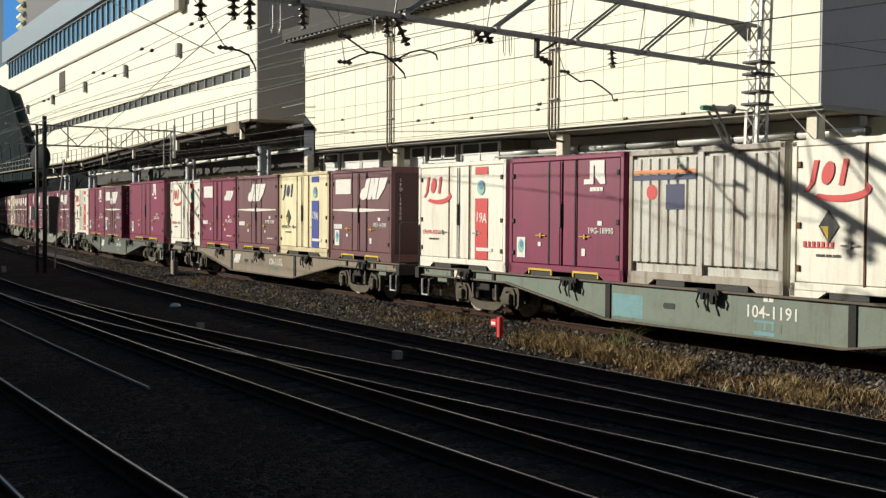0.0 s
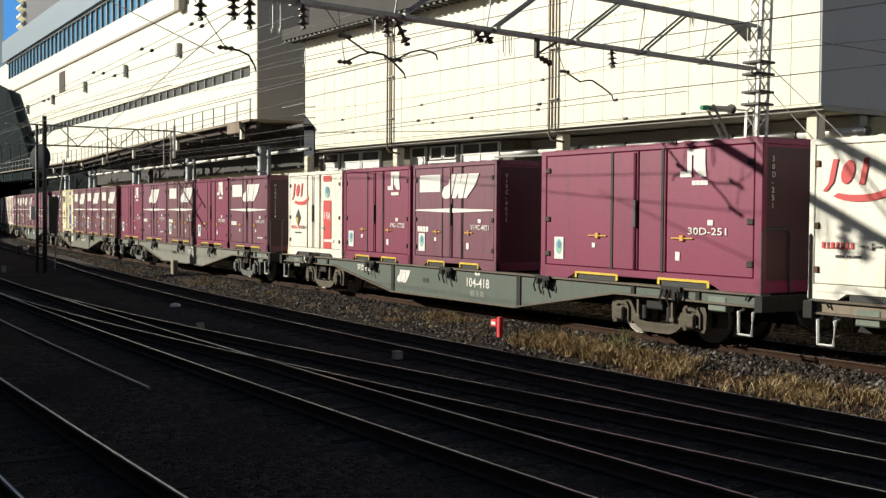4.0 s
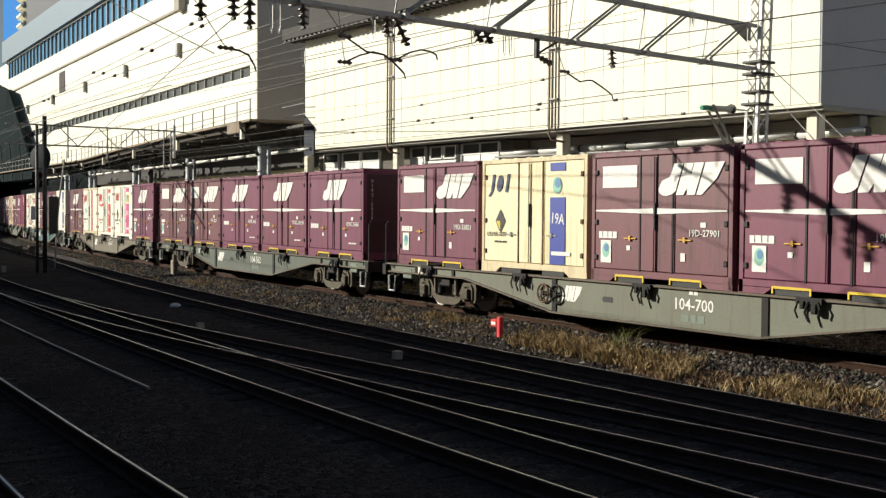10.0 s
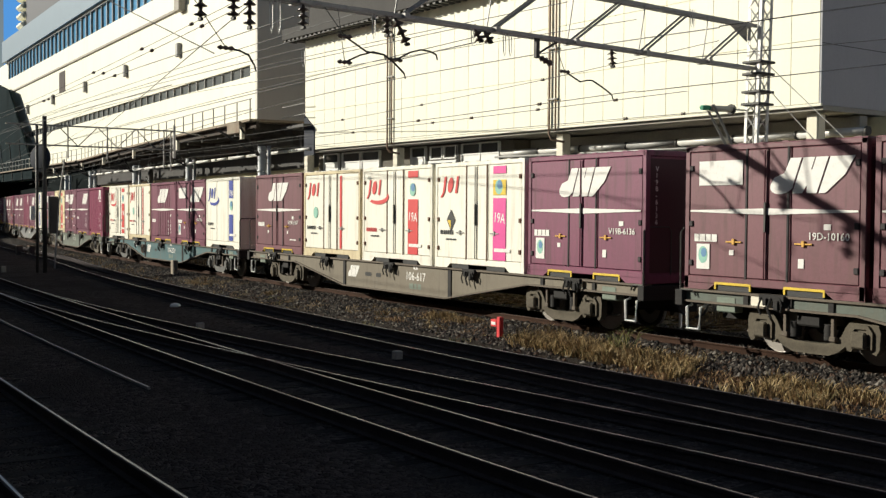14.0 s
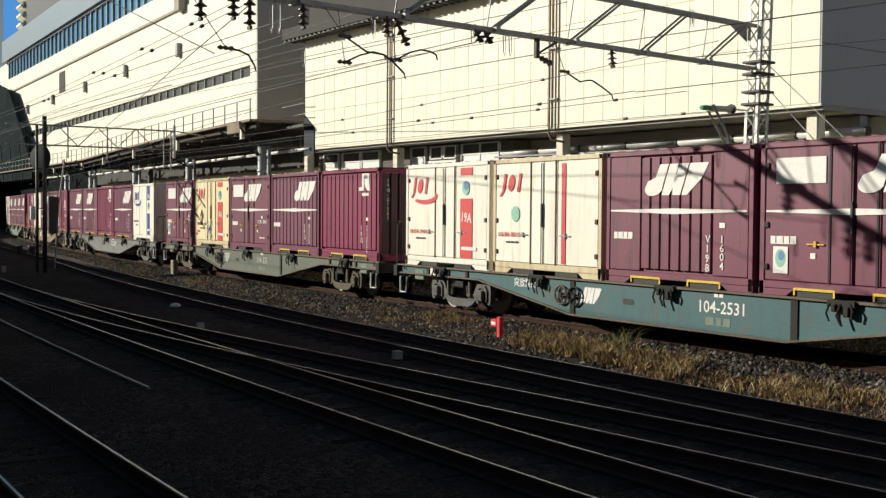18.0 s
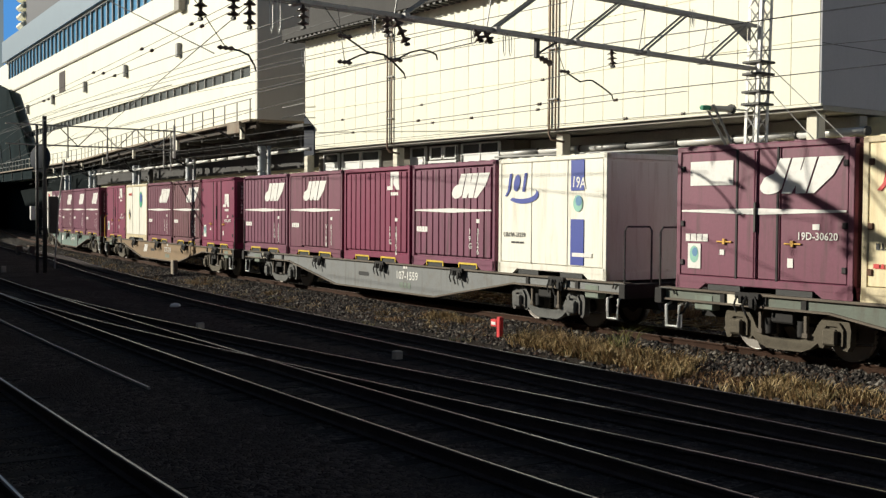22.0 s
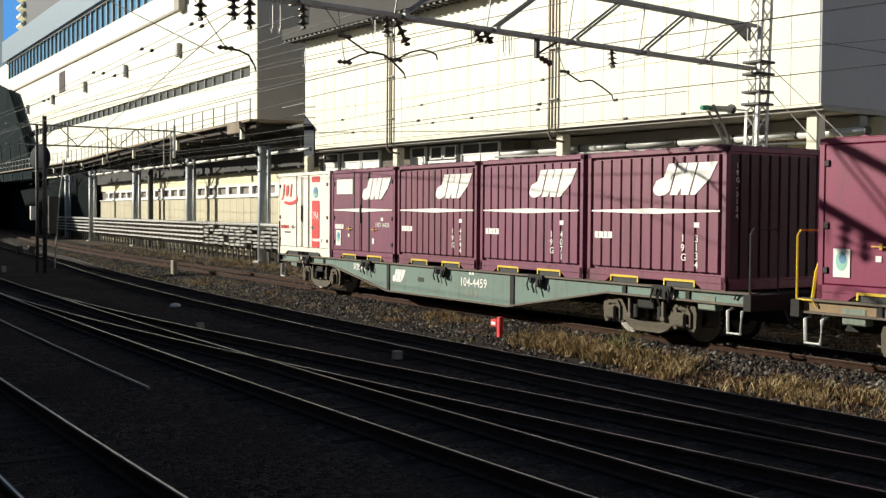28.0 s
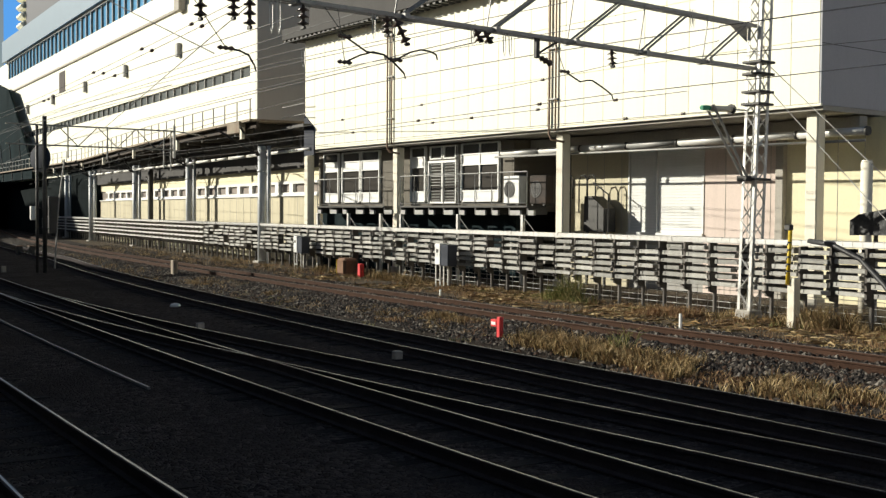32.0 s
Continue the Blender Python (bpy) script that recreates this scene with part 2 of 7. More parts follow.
YELLOW = surface("yellow_paint", (0.72, 0.50, 0.03), 0.5, 0, 0.15, 4, 30, 0.02, (0.2, 0.14, 0.07), 0.5)
RED = surface("red_paint", (0.70, 0.035, 0.04), 0.5, 0, 0.1, 4, 30, 0.01)
BLACK = surface("black_paint", (0.02, 0.02, 0.02), 0.5)
# Greyer than the white front; part of the end wall's shade is in the colour.
END_SHADE = surface("grey_end_wall", (0.60, 0.57, 0.52), 0.7, 0, 0.05, 0.5, 15, 0.0, (0.3, 0.28, 0.25), 0.3, True)
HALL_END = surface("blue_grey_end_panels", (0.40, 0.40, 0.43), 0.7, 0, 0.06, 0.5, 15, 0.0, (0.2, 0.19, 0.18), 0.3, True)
BOUNCE_FACE = surface("pale_facade", (0.50, 0.505, 0.54), 0.7, 0, 0.08, 0.4, 12, 0.0, (0.5, 0.48, 0.45), 0.3, True)
PALE_CONCRETE = surface("pale_painted_concrete", (0.80, 0.75, 0.62), 0.75, 0, 0.07, 1.2, 25, 0.04, (0.4, 0.34, 0.26), 0.4, True)
PINK_WALL = surface("pinkish_wall", (0.66, 0.55, 0.49), 0.8, 0, 0.06, 0.6, 14, 0.02, (0.4, 0.33, 0.28), 0.4, True)
YELLOW_WALL = surface("pale_yellow_wall", (0.76, 0.70, 0.48), 0.8, 0, 0.06, 0.6, 14, 0.02, (0.45, 0.40, 0.27), 0.4, True)
# Brown wall colour with the overhang's shade put into it.
SHADE_WALL = surface("dim_brown_wall", (0.13, 0.115, 0.09), 0.8, 0, 0.1, 0.8, 15, 0.02, (0.08, 0.07, 0.055), 0.4, True)
# Sky reflection is put into this glass as a blue base colour.
WINDOW_SKY = glass("reflecting_glass", (0.13, 0.34, 0.58), 0.12)
# Pale brown base colour carries the reflection on the strip's panes.
REFLECTION_PANE = surface("curtained_glass", (0.34, 0.30, 0.27), 0.25, 0, 0.25, 0.8, 8, 0)
WINDOW_GREY = glass("grey_glass", (0.13, 0.14, 0.14), 0.15)
BLUE_GREY = surface("blue_grey_cladding", (0.15, 0.215, 0.28), 0.5, 0.1, 0.05, 0.5, 12, 0)
BLUE_DARK = surface("slate_cladding", (0.032, 0.038, 0.056), 0.6, 0.1, 0.06, 0.5, 12, 0)
# Near-black colour that stands for deep shade.
SHADE_BLACK = surface("dark_netting", (0.012, 0.016, 0.017), 0.9, 0, 0.4, 0.6, 25, 0.0, spec=0.02)
# Dark sheet colour that stands for shadow.
SHADOW_SHEET = surface("hanging_net", (0.017, 0.026, 0.029), 0.9, 0, 0.5, 0.5, 25, 0.0, (0.05, 0.06, 0.065), 0.6, True, spec=0.02)
RUST_EDGE = surface("rusting_edge", (0.30, 0.25, 0.19), 0.85, 0, 0.2, 0.8, 20, 0.05, (0.16, 0.07, 0.035), 0.95)
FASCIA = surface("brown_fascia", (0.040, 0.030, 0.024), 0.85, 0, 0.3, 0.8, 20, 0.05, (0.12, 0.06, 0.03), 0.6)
SOFFIT = surface("grey_soffit", (0.34, 0.325, 0.29), 0.85, 0, 0.15, 1, 15, 0.02)
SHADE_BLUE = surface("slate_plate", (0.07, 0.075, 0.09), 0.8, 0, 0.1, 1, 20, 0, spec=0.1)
shared_rib = Mesh().box(0, -0.7, 10.68, 0.19, -0.06, 10.78).data("soffit_rib", DARK_STEEL)
BROWN_PIPE = surface("brown_pipe", (0.30, 0.20, 0.14), 0.6, 0, 0.1, 3, 30, 0.02)
BLACK_TARP = surface("black_tarp", (0.02, 0.02, 0.021), 0.45, 0, 0.2, 4, 12, 0.2)
# ---- ground and tracks ----
g = Mesh()
g.face([(-2500, -2500, -0.32), (2500, -2500, -0.32), (2500, 2500, -0.32), (-2500, 2500, -0.32)])
solid("ground", g, EARTH, "brown railway earth with gravel and dry weeds", "ground", kind="structure")


def line_rows(fy, x0, x1, z=0.0, step=3.0):
    """Points with headings along y = fy(x)."""
    n = int(abs(x1 - x0) / step) + 2
    rows = []
    for i in range(n):
        x = x0 + (x1 - x0) * i / (n - 1)
        rows.append((Vector((x, fy(x), z)), math.atan2(fy(x + 0.05) - fy(x - 0.05), 0.1)))
    return rows


def main_line(x):
    return sag(x, MAIN_Y) if x > -118 else sag(-118, MAIN_Y) - 0.177 * (x + 118)


def second_line(x):
    if x < -55:
        return main_line(x) - 3.59
    return 10.57 + 0.00172 * min(x + 8, 0) ** 2


def fourth_line(x):
    return main_line(x) - MAIN_Y + 6.58


def third_line(x):
    if x < -36:
        return fourth_line(x)
    d = 0.0029 * (x + 36) ** 2 if x < -18 else 0.9396 + 0.1044 * (x + 18)
    return fourth_line(x) + d


def fifth_line(x):
    return main_line(x) - MAIN_Y + 2.60


bed = Mesh().sweep([(-3.3, -0.319), (-2.4, -0.285), (-1.45, -0.153), (1.45, -0.153), (2.3, -0.285), (3.4, -0.319)], line_rows(main_line, -260, 60))
solid("ballast_1", bed, BALLAST, "grey-brown crushed stone ballast under the track", "ballast", kind="structure")
bed = Mesh().sweep([(-5.8, -0.318), (-5.2, -0.17), (5.1, -0.17), (5.6, -0.318)], line_rows(lambda x: fourth_line(x) + 0.1, -260, 60))
solid("ballast_2", bed, SOOTY, "dark crushed stone ballast under the shaded tracks", "ballast", kind="structure")

RAIL = [(-0.062, -0.155), (0.062, -0.155), (0.062, -0.135), (0.012, -0.12), (0.012, -0.04), (0.033, -0.03), (0.033, -0.002),
        (-0.033, -0.002), (-0.033, -0.03), (-0.012, -0.04), (-0.012, -0.12), (-0.062, -0.135)]
HEAD = [(-0.015, -0.004), (0.015, -0.004), (0.013, 0.002), (-0.013, 0.002)]
sleeper_mesh = Mesh().box(-0.1, -1.02, -0.29, 0.1, 1.02, -0.148, 0.012).data("sleeper", SLEEPER)
sleeper_dark = Mesh().box(-0.1, -1.02, -0.29, 0.1, 1.02, -0.165, 0.004).data("sleeper", SLEEPER_DARK)
clip_mesh = Mesh().box(-0.05, -0.11, -0.15, 0.05, 0.11, -0.115, 0.012).data("rail_clip", RAIL_RED)


def track(name, fy, x0, x1, s0, s1, label, head, rails=(-0.566, 0.566), sleepers=True):
    t = tagged(new(name), label, "railway track", "railway tracks", "structure")
    for off in rails:
        rows = [(p + Vector((-math.sin(a) * off, math.cos(a) * off, 0)), a) for p, a in line_rows(fy, x0, x1, 0.0, 1.5)]
        r = part("rail", Mesh().sweep(RAIL, rows), RAIL_RED if name == "track_1" else RAIL_RUST, t, "rust-brown steel rail")
        part("railhead", Mesh().sweep(HEAD, rows), head, r, "worn running surface of the rail")
    if sleepers:
        n = int((s1 - s0) / 0.62)
        for i in range(n):
            x = s0 + (i + 0.5) * 0.62
            a = math.atan2(fy(x + 0.05) - fy(x - 0.05), 0.1)
            s = part("sleeper", sleeper_mesh if name == "track_1" else sleeper_dark, None, t, "", pose(x, fy(x), random.uniform(-0.006, 0.006), 0, 0, math.degrees(a) + random.uniform(-1, 1)))
        if name == "track_1":
            for i in range(92):
                x = -48 + i * 0.62 + 0.31
                a = math.atan2(fy(x + 0.05) - fy(x - 0.05), 0.1)
                for off in rails:
                    part("rail_clip", clip_mesh, None, t, "", pose(x - math.sin(a) * off, fy(x) + math.cos(a) * off, 0, 0, 0, math.degrees(a)))
    return t


HEAD_DULL = surface("worn_rail_top", (0.06, 0.036, 0.026), 0.6, 0.4, 0.15, 3, 30, 0.02)
track("track_1", main_line, -240, 50, -75, 6, "rusty railway track that carries the goods train", HEAD_DULL)
track("track_2", second_line, -200, 50, -62, 6, "shaded railway track with shiny rail tops", RAIL_TOP)
track("track_3", third_line, -34, 50, -17, 6, "shaded branch track running out of a turnout", RAIL_TOP)
track("track_4", fourth_line, -200, 50, -48, 6, "shaded railway track with shiny rail tops", RAIL_TOP)
track("track_5", fifth_line, -200, 50, -26, 0, "railway track beside the platform, in shade", RAIL_TOP)

# ---- right building: cream panelled upper storey on columns ----
HALL = pose(-48.0, 24.5, 0, 0, 0, 2.24)
hall = thing("station_hall", HALL, "cream panelled station building standing on concrete columns", "building")
HL = 28.5
part("wall", Mesh().box(-0.62, 0.05, 5.41, HL, 14, 10.9), JOINT, hall, "wall behind the cream panels")
part("upper_wall", Mesh().box(-3.0, 1.5, 10.9, HL, 14, 16.0), DARK, hall, "dark upper storey")
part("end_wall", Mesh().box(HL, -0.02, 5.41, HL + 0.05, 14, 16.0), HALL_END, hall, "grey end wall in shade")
for z in (7.1, 8.9, 10.6):
    part("end_joint", Mesh().box(HL + 0.05, 0.0, z, HL + 0.055, 14, z + 0.02), DARK, hall)
# Flat dark patch; the shade of the corner return is put into its colour.
part("return_panel", Mesh().prism([(-0.68, 5.1), (-0.68, 7.1), (0.3, 6.45), (0.3, 5.1)], -0.07, -0.03), SHADE_BLUE, hall, "dark patch for the shaded corner return")
part("floor_slab", Mesh().box(-0.6, 0.1, 5.27, HL + 0.04, 14, 5.40), SOFFIT, hall, "dark underside of the overhanging storey")
part("lower_beam", Mesh().box(13.4, 1.9, 4.75, HL, 2.3, 5.22, 0.02), SOFFIT, hall, "dark beam under the slab")
part("edge_trim", Mesh().box(-0.64, -0.03, 5.37, HL + 0.06, 0.05, 5.45, 0.01), WHITE_WALL, hall, "pale drip edge")
part("canopy", Mesh().box(-1.7, -0.75, 10.78, HL + 1, 3.0, 11.3), DARK, hall, "dark roof overhang")
for i in range(72):
    part("soffit_rib", shared_rib, None, hall, "", pose(-1.6 + i * 0.42, 0, 0))
# Shade under the overhang is put into the dark colours of these walls.
part("rear_wall", Mesh().box(-1.5, 11.5, -0.3, HL, 11.8, 4.95), DARK, hall, "rear wall kept dark for the shade under the building")
part("window_wall", Mesh().box(-1.2, 1.07, 2.42, 14.0, 1.25, 5.22), SHADE_WALL, hall, "brown wall darkened for the shade round the office windows")
# Added dark sheet that stands for the open shade below the balcony.
part("under_wall", Mesh().box(-1.2, 1.3, -0.3, 13.9, 1.5, 2.42), SHADOW_SHEET, hall, "added dark sheet for the shade under the balcony")
part("side_wall", Mesh().box(13.9, 1.07, 2.42, 14.05, 11.5, 5.22), SHADE_WALL, hall, "side wall darkened like the window wall")
# ground floor wall in four fields
for x0, x1, m, lab in ((15.6, 18.68, BEIGE_WALL, "beige ground floor wall"), (22.18, 25.2, PINK_WALL, "pinkish ground floor wall"), (25.5, 30.4, YELLOW_WALL, "pale yellow ground floor wall")):
    part("lower_wall", Mesh().box(x0, 2.65, -0.3, x1, 2.9, 5.22), m, hall, lab)
    n = int((x1 - x0) / 0.9)
    for i in range(1, n + 1):
        part("wall_joint", Mesh().box(x0 + i * 0.9, 2.642, -0.3, x0 + i * 0.9 + 0.02, 2.65, 5.22), CONCRETE, hall)
part("pilaster", Mesh().box(25.2, 2.45, -0.3, 25.5, 2.9, 4.95, 0.02), CONCRETE, hall, "grey pilaster")
shutter = part("shutter", Mesh().box(18.68, 2.71, -0.3, 22.18, 2.9, 5.22), GREY_WALL, hall, "white slatted ventilation screen")
slat = Mesh().prism([(0, 0), (-0.028, 0.002), (-0.034, 0.094), (0, 0.101)], 18.75, 22.12, "yz").data("slat", WHITE)
for i in range(32):
    part("slat", slat, None, shutter, "", pose(0, 2.705, 1.70 + i * 0.102))
part("screen_sill", Mesh().box(18.66, 2.55, 1.6, 22.2, 2.71, 1.70, 0.01), WHITE, shutter)
for x in (18.70, 20.02, 22.16):
    part("screen_post", Mesh().box(x - 0.03, 2.62, 1.70, x + 0.03, 2.71, 4.95), WHITE, shutter)
panel_mesh = Mesh().box(0, -0.025, 0, 0.932, 0.05, 1.747, 0.008).data("panel", PANEL)
for i in range(31):
    for j in range(3):
        part("panel", panel_mesh, None, hall, "", pose(-0.65 + i * 0.9402, 0, 5.46 + j * 1.757))

# office windows
def window(x0, x1, levels, doubled):
    """levels: foot, spandrel top, lower pane top, band top, upper pane top."""
    z0, z1, z2, z3, z4 = levels
    fr = Mesh()
    for x in (x0, x1):
        fr.box(x - 0.035, 0.95, z0, x + 0.035, 1.09, z4)
    for z in (z0, z1, z2, z3, z4):
        fr.box(x0, 0.955, z - 0.03, x1, 1.085, z + 0.03)
    w = part("window", fr, WHITE, hall, "white framed office window with dark panes")
    part("spandrel", Mesh().box(x0, 0.99, z0, x1, 1.06, z1), WHITE, w, "white lower panel")
    part("spandrel", Mesh().box(x0, 0.99, z2, x1, 1.06, z3), WHITE, w, "white middle panel")
    cuts = [x0, (x0 + x1) / 2, x1] if doubled else [x0, x1]
    for a, b in zip(cuts, cuts[1:]):
        part("pane", Mesh().box(a, 1.025, z1, b, 1.05, z2), WINDOW, w)
        part("pane", Mesh().box(a, 1.025, z3, b, 1.05, z4), WINDOW, w)
    if doubled:
        part("mullion", Mesh().box(cuts[1] - 0.03, 0.96, z1, cuts[1] + 0.03, 1.08, z4), WHITE, w)
    return w


LV = (2.84, 3.25, 4.32, 4.75, 5.18)
for x0, x1, dbl in ((-0.53, 0.84, False), (1.23, 2.82, False), (2.99, 4.51, False), (7.08, 8.16, False), (10.79, 13.2, True)):
    window(x0, x1, LV, dbl)
dd = part("grille_door", Mesh().box(8.45, 0.93, 2.75, 10.48, 1.07, 2.82).box(8.45, 0.93, 4.46, 10.48, 1.07, 4.56).box(8.45, 0.93, 2.8, 8.53, 1.07, 4.5).box(10.40, 0.93, 2.8, 10.48, 1.07, 4.5).box(9.43, 0.93, 2.8, 9.52, 1.07, 4.5), WHITE, hall, "white framed double door with dark grilles")
for a, b in ((8.53, 9.43), (9.52, 10.40)):
    part("pane", Mesh().box(a, 1.02, 2.82, b, 1.05, 4.5), WINDOW, dd)
    top = part("window", Mesh().box(a, 0.95, 4.62, b, 1.07, 4.67).box(a, 0.95, 5.12, b, 1.07, 5.18).box(a, 0.95, 4.62, a + 0.06, 1.07, 5.18).box(b - 0.06, 0.95, 4.62, b, 1.07, 5.18), WHITE, hall, "small white framed upper window")
    part("pane", Mesh().box(a, 1.02, 4.65, b, 1.04, 5.15), WINDOW, top)
    for i in range(13):
        part("bar", Mesh().box(a, 0.97, 2.88 + i * 0.125, b, 0.99, 2.905 + i * 0.125), STEEL_GREY, dd)

for x in (-1.26, 6.75, 17.44, 28.0):
    c = thing("column", HALL @ pose(x, 0.55, 0), "pale painted concrete column under the cream building", "column", "columns under the station building")
    w = 0.38
    part("shaft", Mesh().box(-w / 2, -w / 2, -0.32, w / 2, w / 2, 5.22, 0.03), PALE_CONCRETE, c)
    part("plinth", Mesh().box(-w * 0.65, -w * 0.65, -0.32, w * 0.65, w * 0.65, -0.02, 0.03), CONCRETE, c)

# ---- left building along the walkway ----
LM = -0.0445
LRZ = math.degrees(math.atan(LM))
tower = thing("department_building", pose(-62.0, 28.0, 0, 0, 0, LRZ), "white multi-storey building with long window bands beside the line", "building")
part("wall", Mesh().box(-140, 0.0, 5.8, 0, 22, 10.74), WHITE_WALL, tower, "white wall")
part("wall", Mesh().box(-140, 0.0, 11.43, 0, 22, 17.0), WHITE_WALL, tower, "white wall")
part("wall", Mesh().box(-140, 0.10, 17.0, 0, 22, 18.75), WHITE_WALL, tower, "white wall")
part("end_wall", Mesh().box(0.0, -0.2, 5.8, 0.3, 22, 30), END_SHADE, tower, "grey end wall in shade")
part("corner_pier", Mesh().box(0.3, 6.0, 5.8, 0.8, 8.0, 30), GREY_WALL, tower, "grey corner pier")
win = part("window_band", Mesh().box(-140, 0.18, 10.74, -1.36, 0.3, 11.43), WINDOW_GREY, tower, "long band of grey windows")
part("wall", Mesh().box(-1.36, 0.0, 10.74, 0, 0.4, 11.43), WHITE_WALL, tower)
mull = Mesh().box(-0.05, 0.06, 10.74, 0.05, 0.25, 11.43).data("mullion", STEEL_GREY)
for i in range(44):
    part("mullion", mull, None, win, "", pose(-1.42 - i * 1.72, 0, 0))
part("ledge", Mesh().box(-140, -0.16, 16.86, -14.6, 0.0, 17.06, 0.02), CONCRETE, tower, "thin grey ledge")
part("ledge_end", Mesh().box(-15.0, -0.5, 16.7, -13.9, 0.0, 17.7, 0.03), CONCRETE, tower, "grey box at the end of the ledge")
win2 = part("window_band", Mesh().box(-84.7, 0.3, 18.75, 0, 0.5, 21.05), WINDOW_SKY, tower, "upper band of windows coloured blue for the sky's reflection")
part("wall", Mesh().box(-140, 0.3, 18.75, -84.7, 22, 21.05), WHITE_WALL, tower, "white pier beside the windows")
part("wall", Mesh().box(-86.5, -0.25, 21.05, 0, 22, 23.7), BLUE_GREY, tower, "blue-grey metal band")
part("wall", Mesh().box(-80.6, 1.6, 23.7, 0, 22, 46), BLUE_DARK, tower, "slate-grey upper wall")
mull2 = Mesh().box(-0.07, 0.12, 18.75, 0.07, 0.4, 21.05).data("mullion", STEEL_GREY)
for i in range(36):
    part("mullion", mull2, None, win2, "", pose(-17.0 - i * 1.92, 0, 0))
part("lintel", Mesh().box(-84.7, 0.05, 20.85, 0, 0.3, 21.05), STEEL_GREY, win2, "grey lintel over the windows")
balcony_mesh = Mesh().box(-3.6, 1.0, 0.0, 0.0, 3.2, 0.8, 0.3).data("balcony", WHITE_WALL)
for i in range(12):
    part("balcony", balcony_mesh, None, tower, "white rounded balcony", pose(-80.5, 0, 23.9 + i * 1.15))
for x, z, w, h in ((-53.3, 15.45, 2.6, 2.1),):
    part("vent_window", Mesh().box(x - w / 2, -0.05, z - h / 2, x + w / 2, 0.05, z + h / 2), PORCELAIN, tower, "dark upright window with a reddish frame")
for x, z in ((-15.1, 14.05), (-29.2, 14.05), (-43.2, 14.05), (-57.2, 14.05), (-70.7, 14.05)):
    part("wall_lamp", Mesh().box(x - 0.28, -0.3, z - 0.55, x + 0.28, 0.0, z + 0.45, 0.05), STEEL_GREY, tower, "grey box lamp on the wall")
# Added dark sheet in the outline of the slanting shadow on the wall.
net = thing("scaffold_screen", pose(-62.0, 28.0, 0, 0, 0, LRZ), "dark sheet shaped as the slanting shadow on the white building", "scaffold")
part("net", Mesh().prism([(-150, 5.8), (-150, 19.6), (-83.5, 18.0), (-76.6, 16.7), (-70.7, 12.6), (-67.4, 10.4), (-62.8, 6.8), (-62.8, 5.8)], -1.2, -1.0), SHADOW_SHEET, net, "dark sheet in the outline of a cast shadow")
for x in (-68, -74, -80, -88):
    part("tube", Mesh().tube([(x, -1.25, 5.8), (x - 2.0, -1.25, 10.4)], 0.05, 5), DARK_STEEL, net)

# walkway deck on steel columns along the curve
deck = thing("walkway", pose(0, 0, 0), "rust-streaked elevated walkway with railing along the white building", "walkway")


def deck_line(x):
    """Follows the track, then keeps close to the white building."""
    return min(sag(x, 20.6), 26.5 + LM * (x + 62))


rows = line_rows(deck_line, -230, -51.0)
part("deck", Mesh().sweep([(0, 6.86), (0, 6.98), (9, 6.98), (9, 6.86)], rows), RUST_EDGE, deck, "rust-stained deck edge")
# Under-deck shade is put into the dark fascia, girder and cross beam colours.
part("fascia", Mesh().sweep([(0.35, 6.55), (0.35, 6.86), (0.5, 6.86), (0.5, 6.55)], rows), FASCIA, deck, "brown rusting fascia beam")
part("stained_box", Mesh().box(-0.9, -0.15, 6.35, 0.7, 0.2, 6.95, 0.02), RUST_EDGE, deck, "pale rust-streaked box", pose(-53.0, sag(-53.0, 20.6), 0))
end_rows = line_rows(lambda x: sag(x, 22.3), -51.0, -48.0)
part("deck_end", Mesh().sweep([(0, 6.5), (0, 6.62), (6, 6.62), (6, 6.5)], end_rows), DARK_STEEL, deck, "dark steel landing")
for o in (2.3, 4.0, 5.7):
    part("girder", Mesh().sweep([(o, 5.75), (o, 6.85), (o + 0.3, 6.85), (o + 0.3, 5.75)], rows), DIM_SOFFIT, deck, "steel girder darkened for the shade under the deck")
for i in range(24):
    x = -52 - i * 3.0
    part("cross_beam", Mesh().box(-0.1, 0.6, 6.35, 0.1, 6.0, 6.86), DIM_SOFFIT, deck, "cross beam darkened for the shade under the deck", pose(x, deck_line(x), 0))
    if i % 4 == 0:
        part("bracket", Mesh().box(-0.12, -0.12, 6.0, 0.12, 0.05, 6.6, 0.01), PALE_CONCRETE, deck, "pale bracket under the edge", pose(x, deck_line(x), 0))
for h in (7.46, 7.98):
    part("handrail", Mesh().tube([p + Vector((0, 0.1, h)) for p, a in rows], 0.028, 6), STEEL_GREY, deck, "grey pipe handrail")
    part("handrail", Mesh().tube([p + Vector((0, 0.1, h - 0.36)) for p, a in end_rows], 0.022, 6), STEEL_GREY, deck, "grey pipe handrail")
post = Mesh().box(-0.028, -0.028, 6.9, 0.028, 0.028, 8.0).data("railing_post", STEEL_GREY)
for i in range(60):
    x = -51.2 - i * 2.0
    part("railing_post", post, None, deck, "", pose(x, deck_line(x) + 0.1, 0))
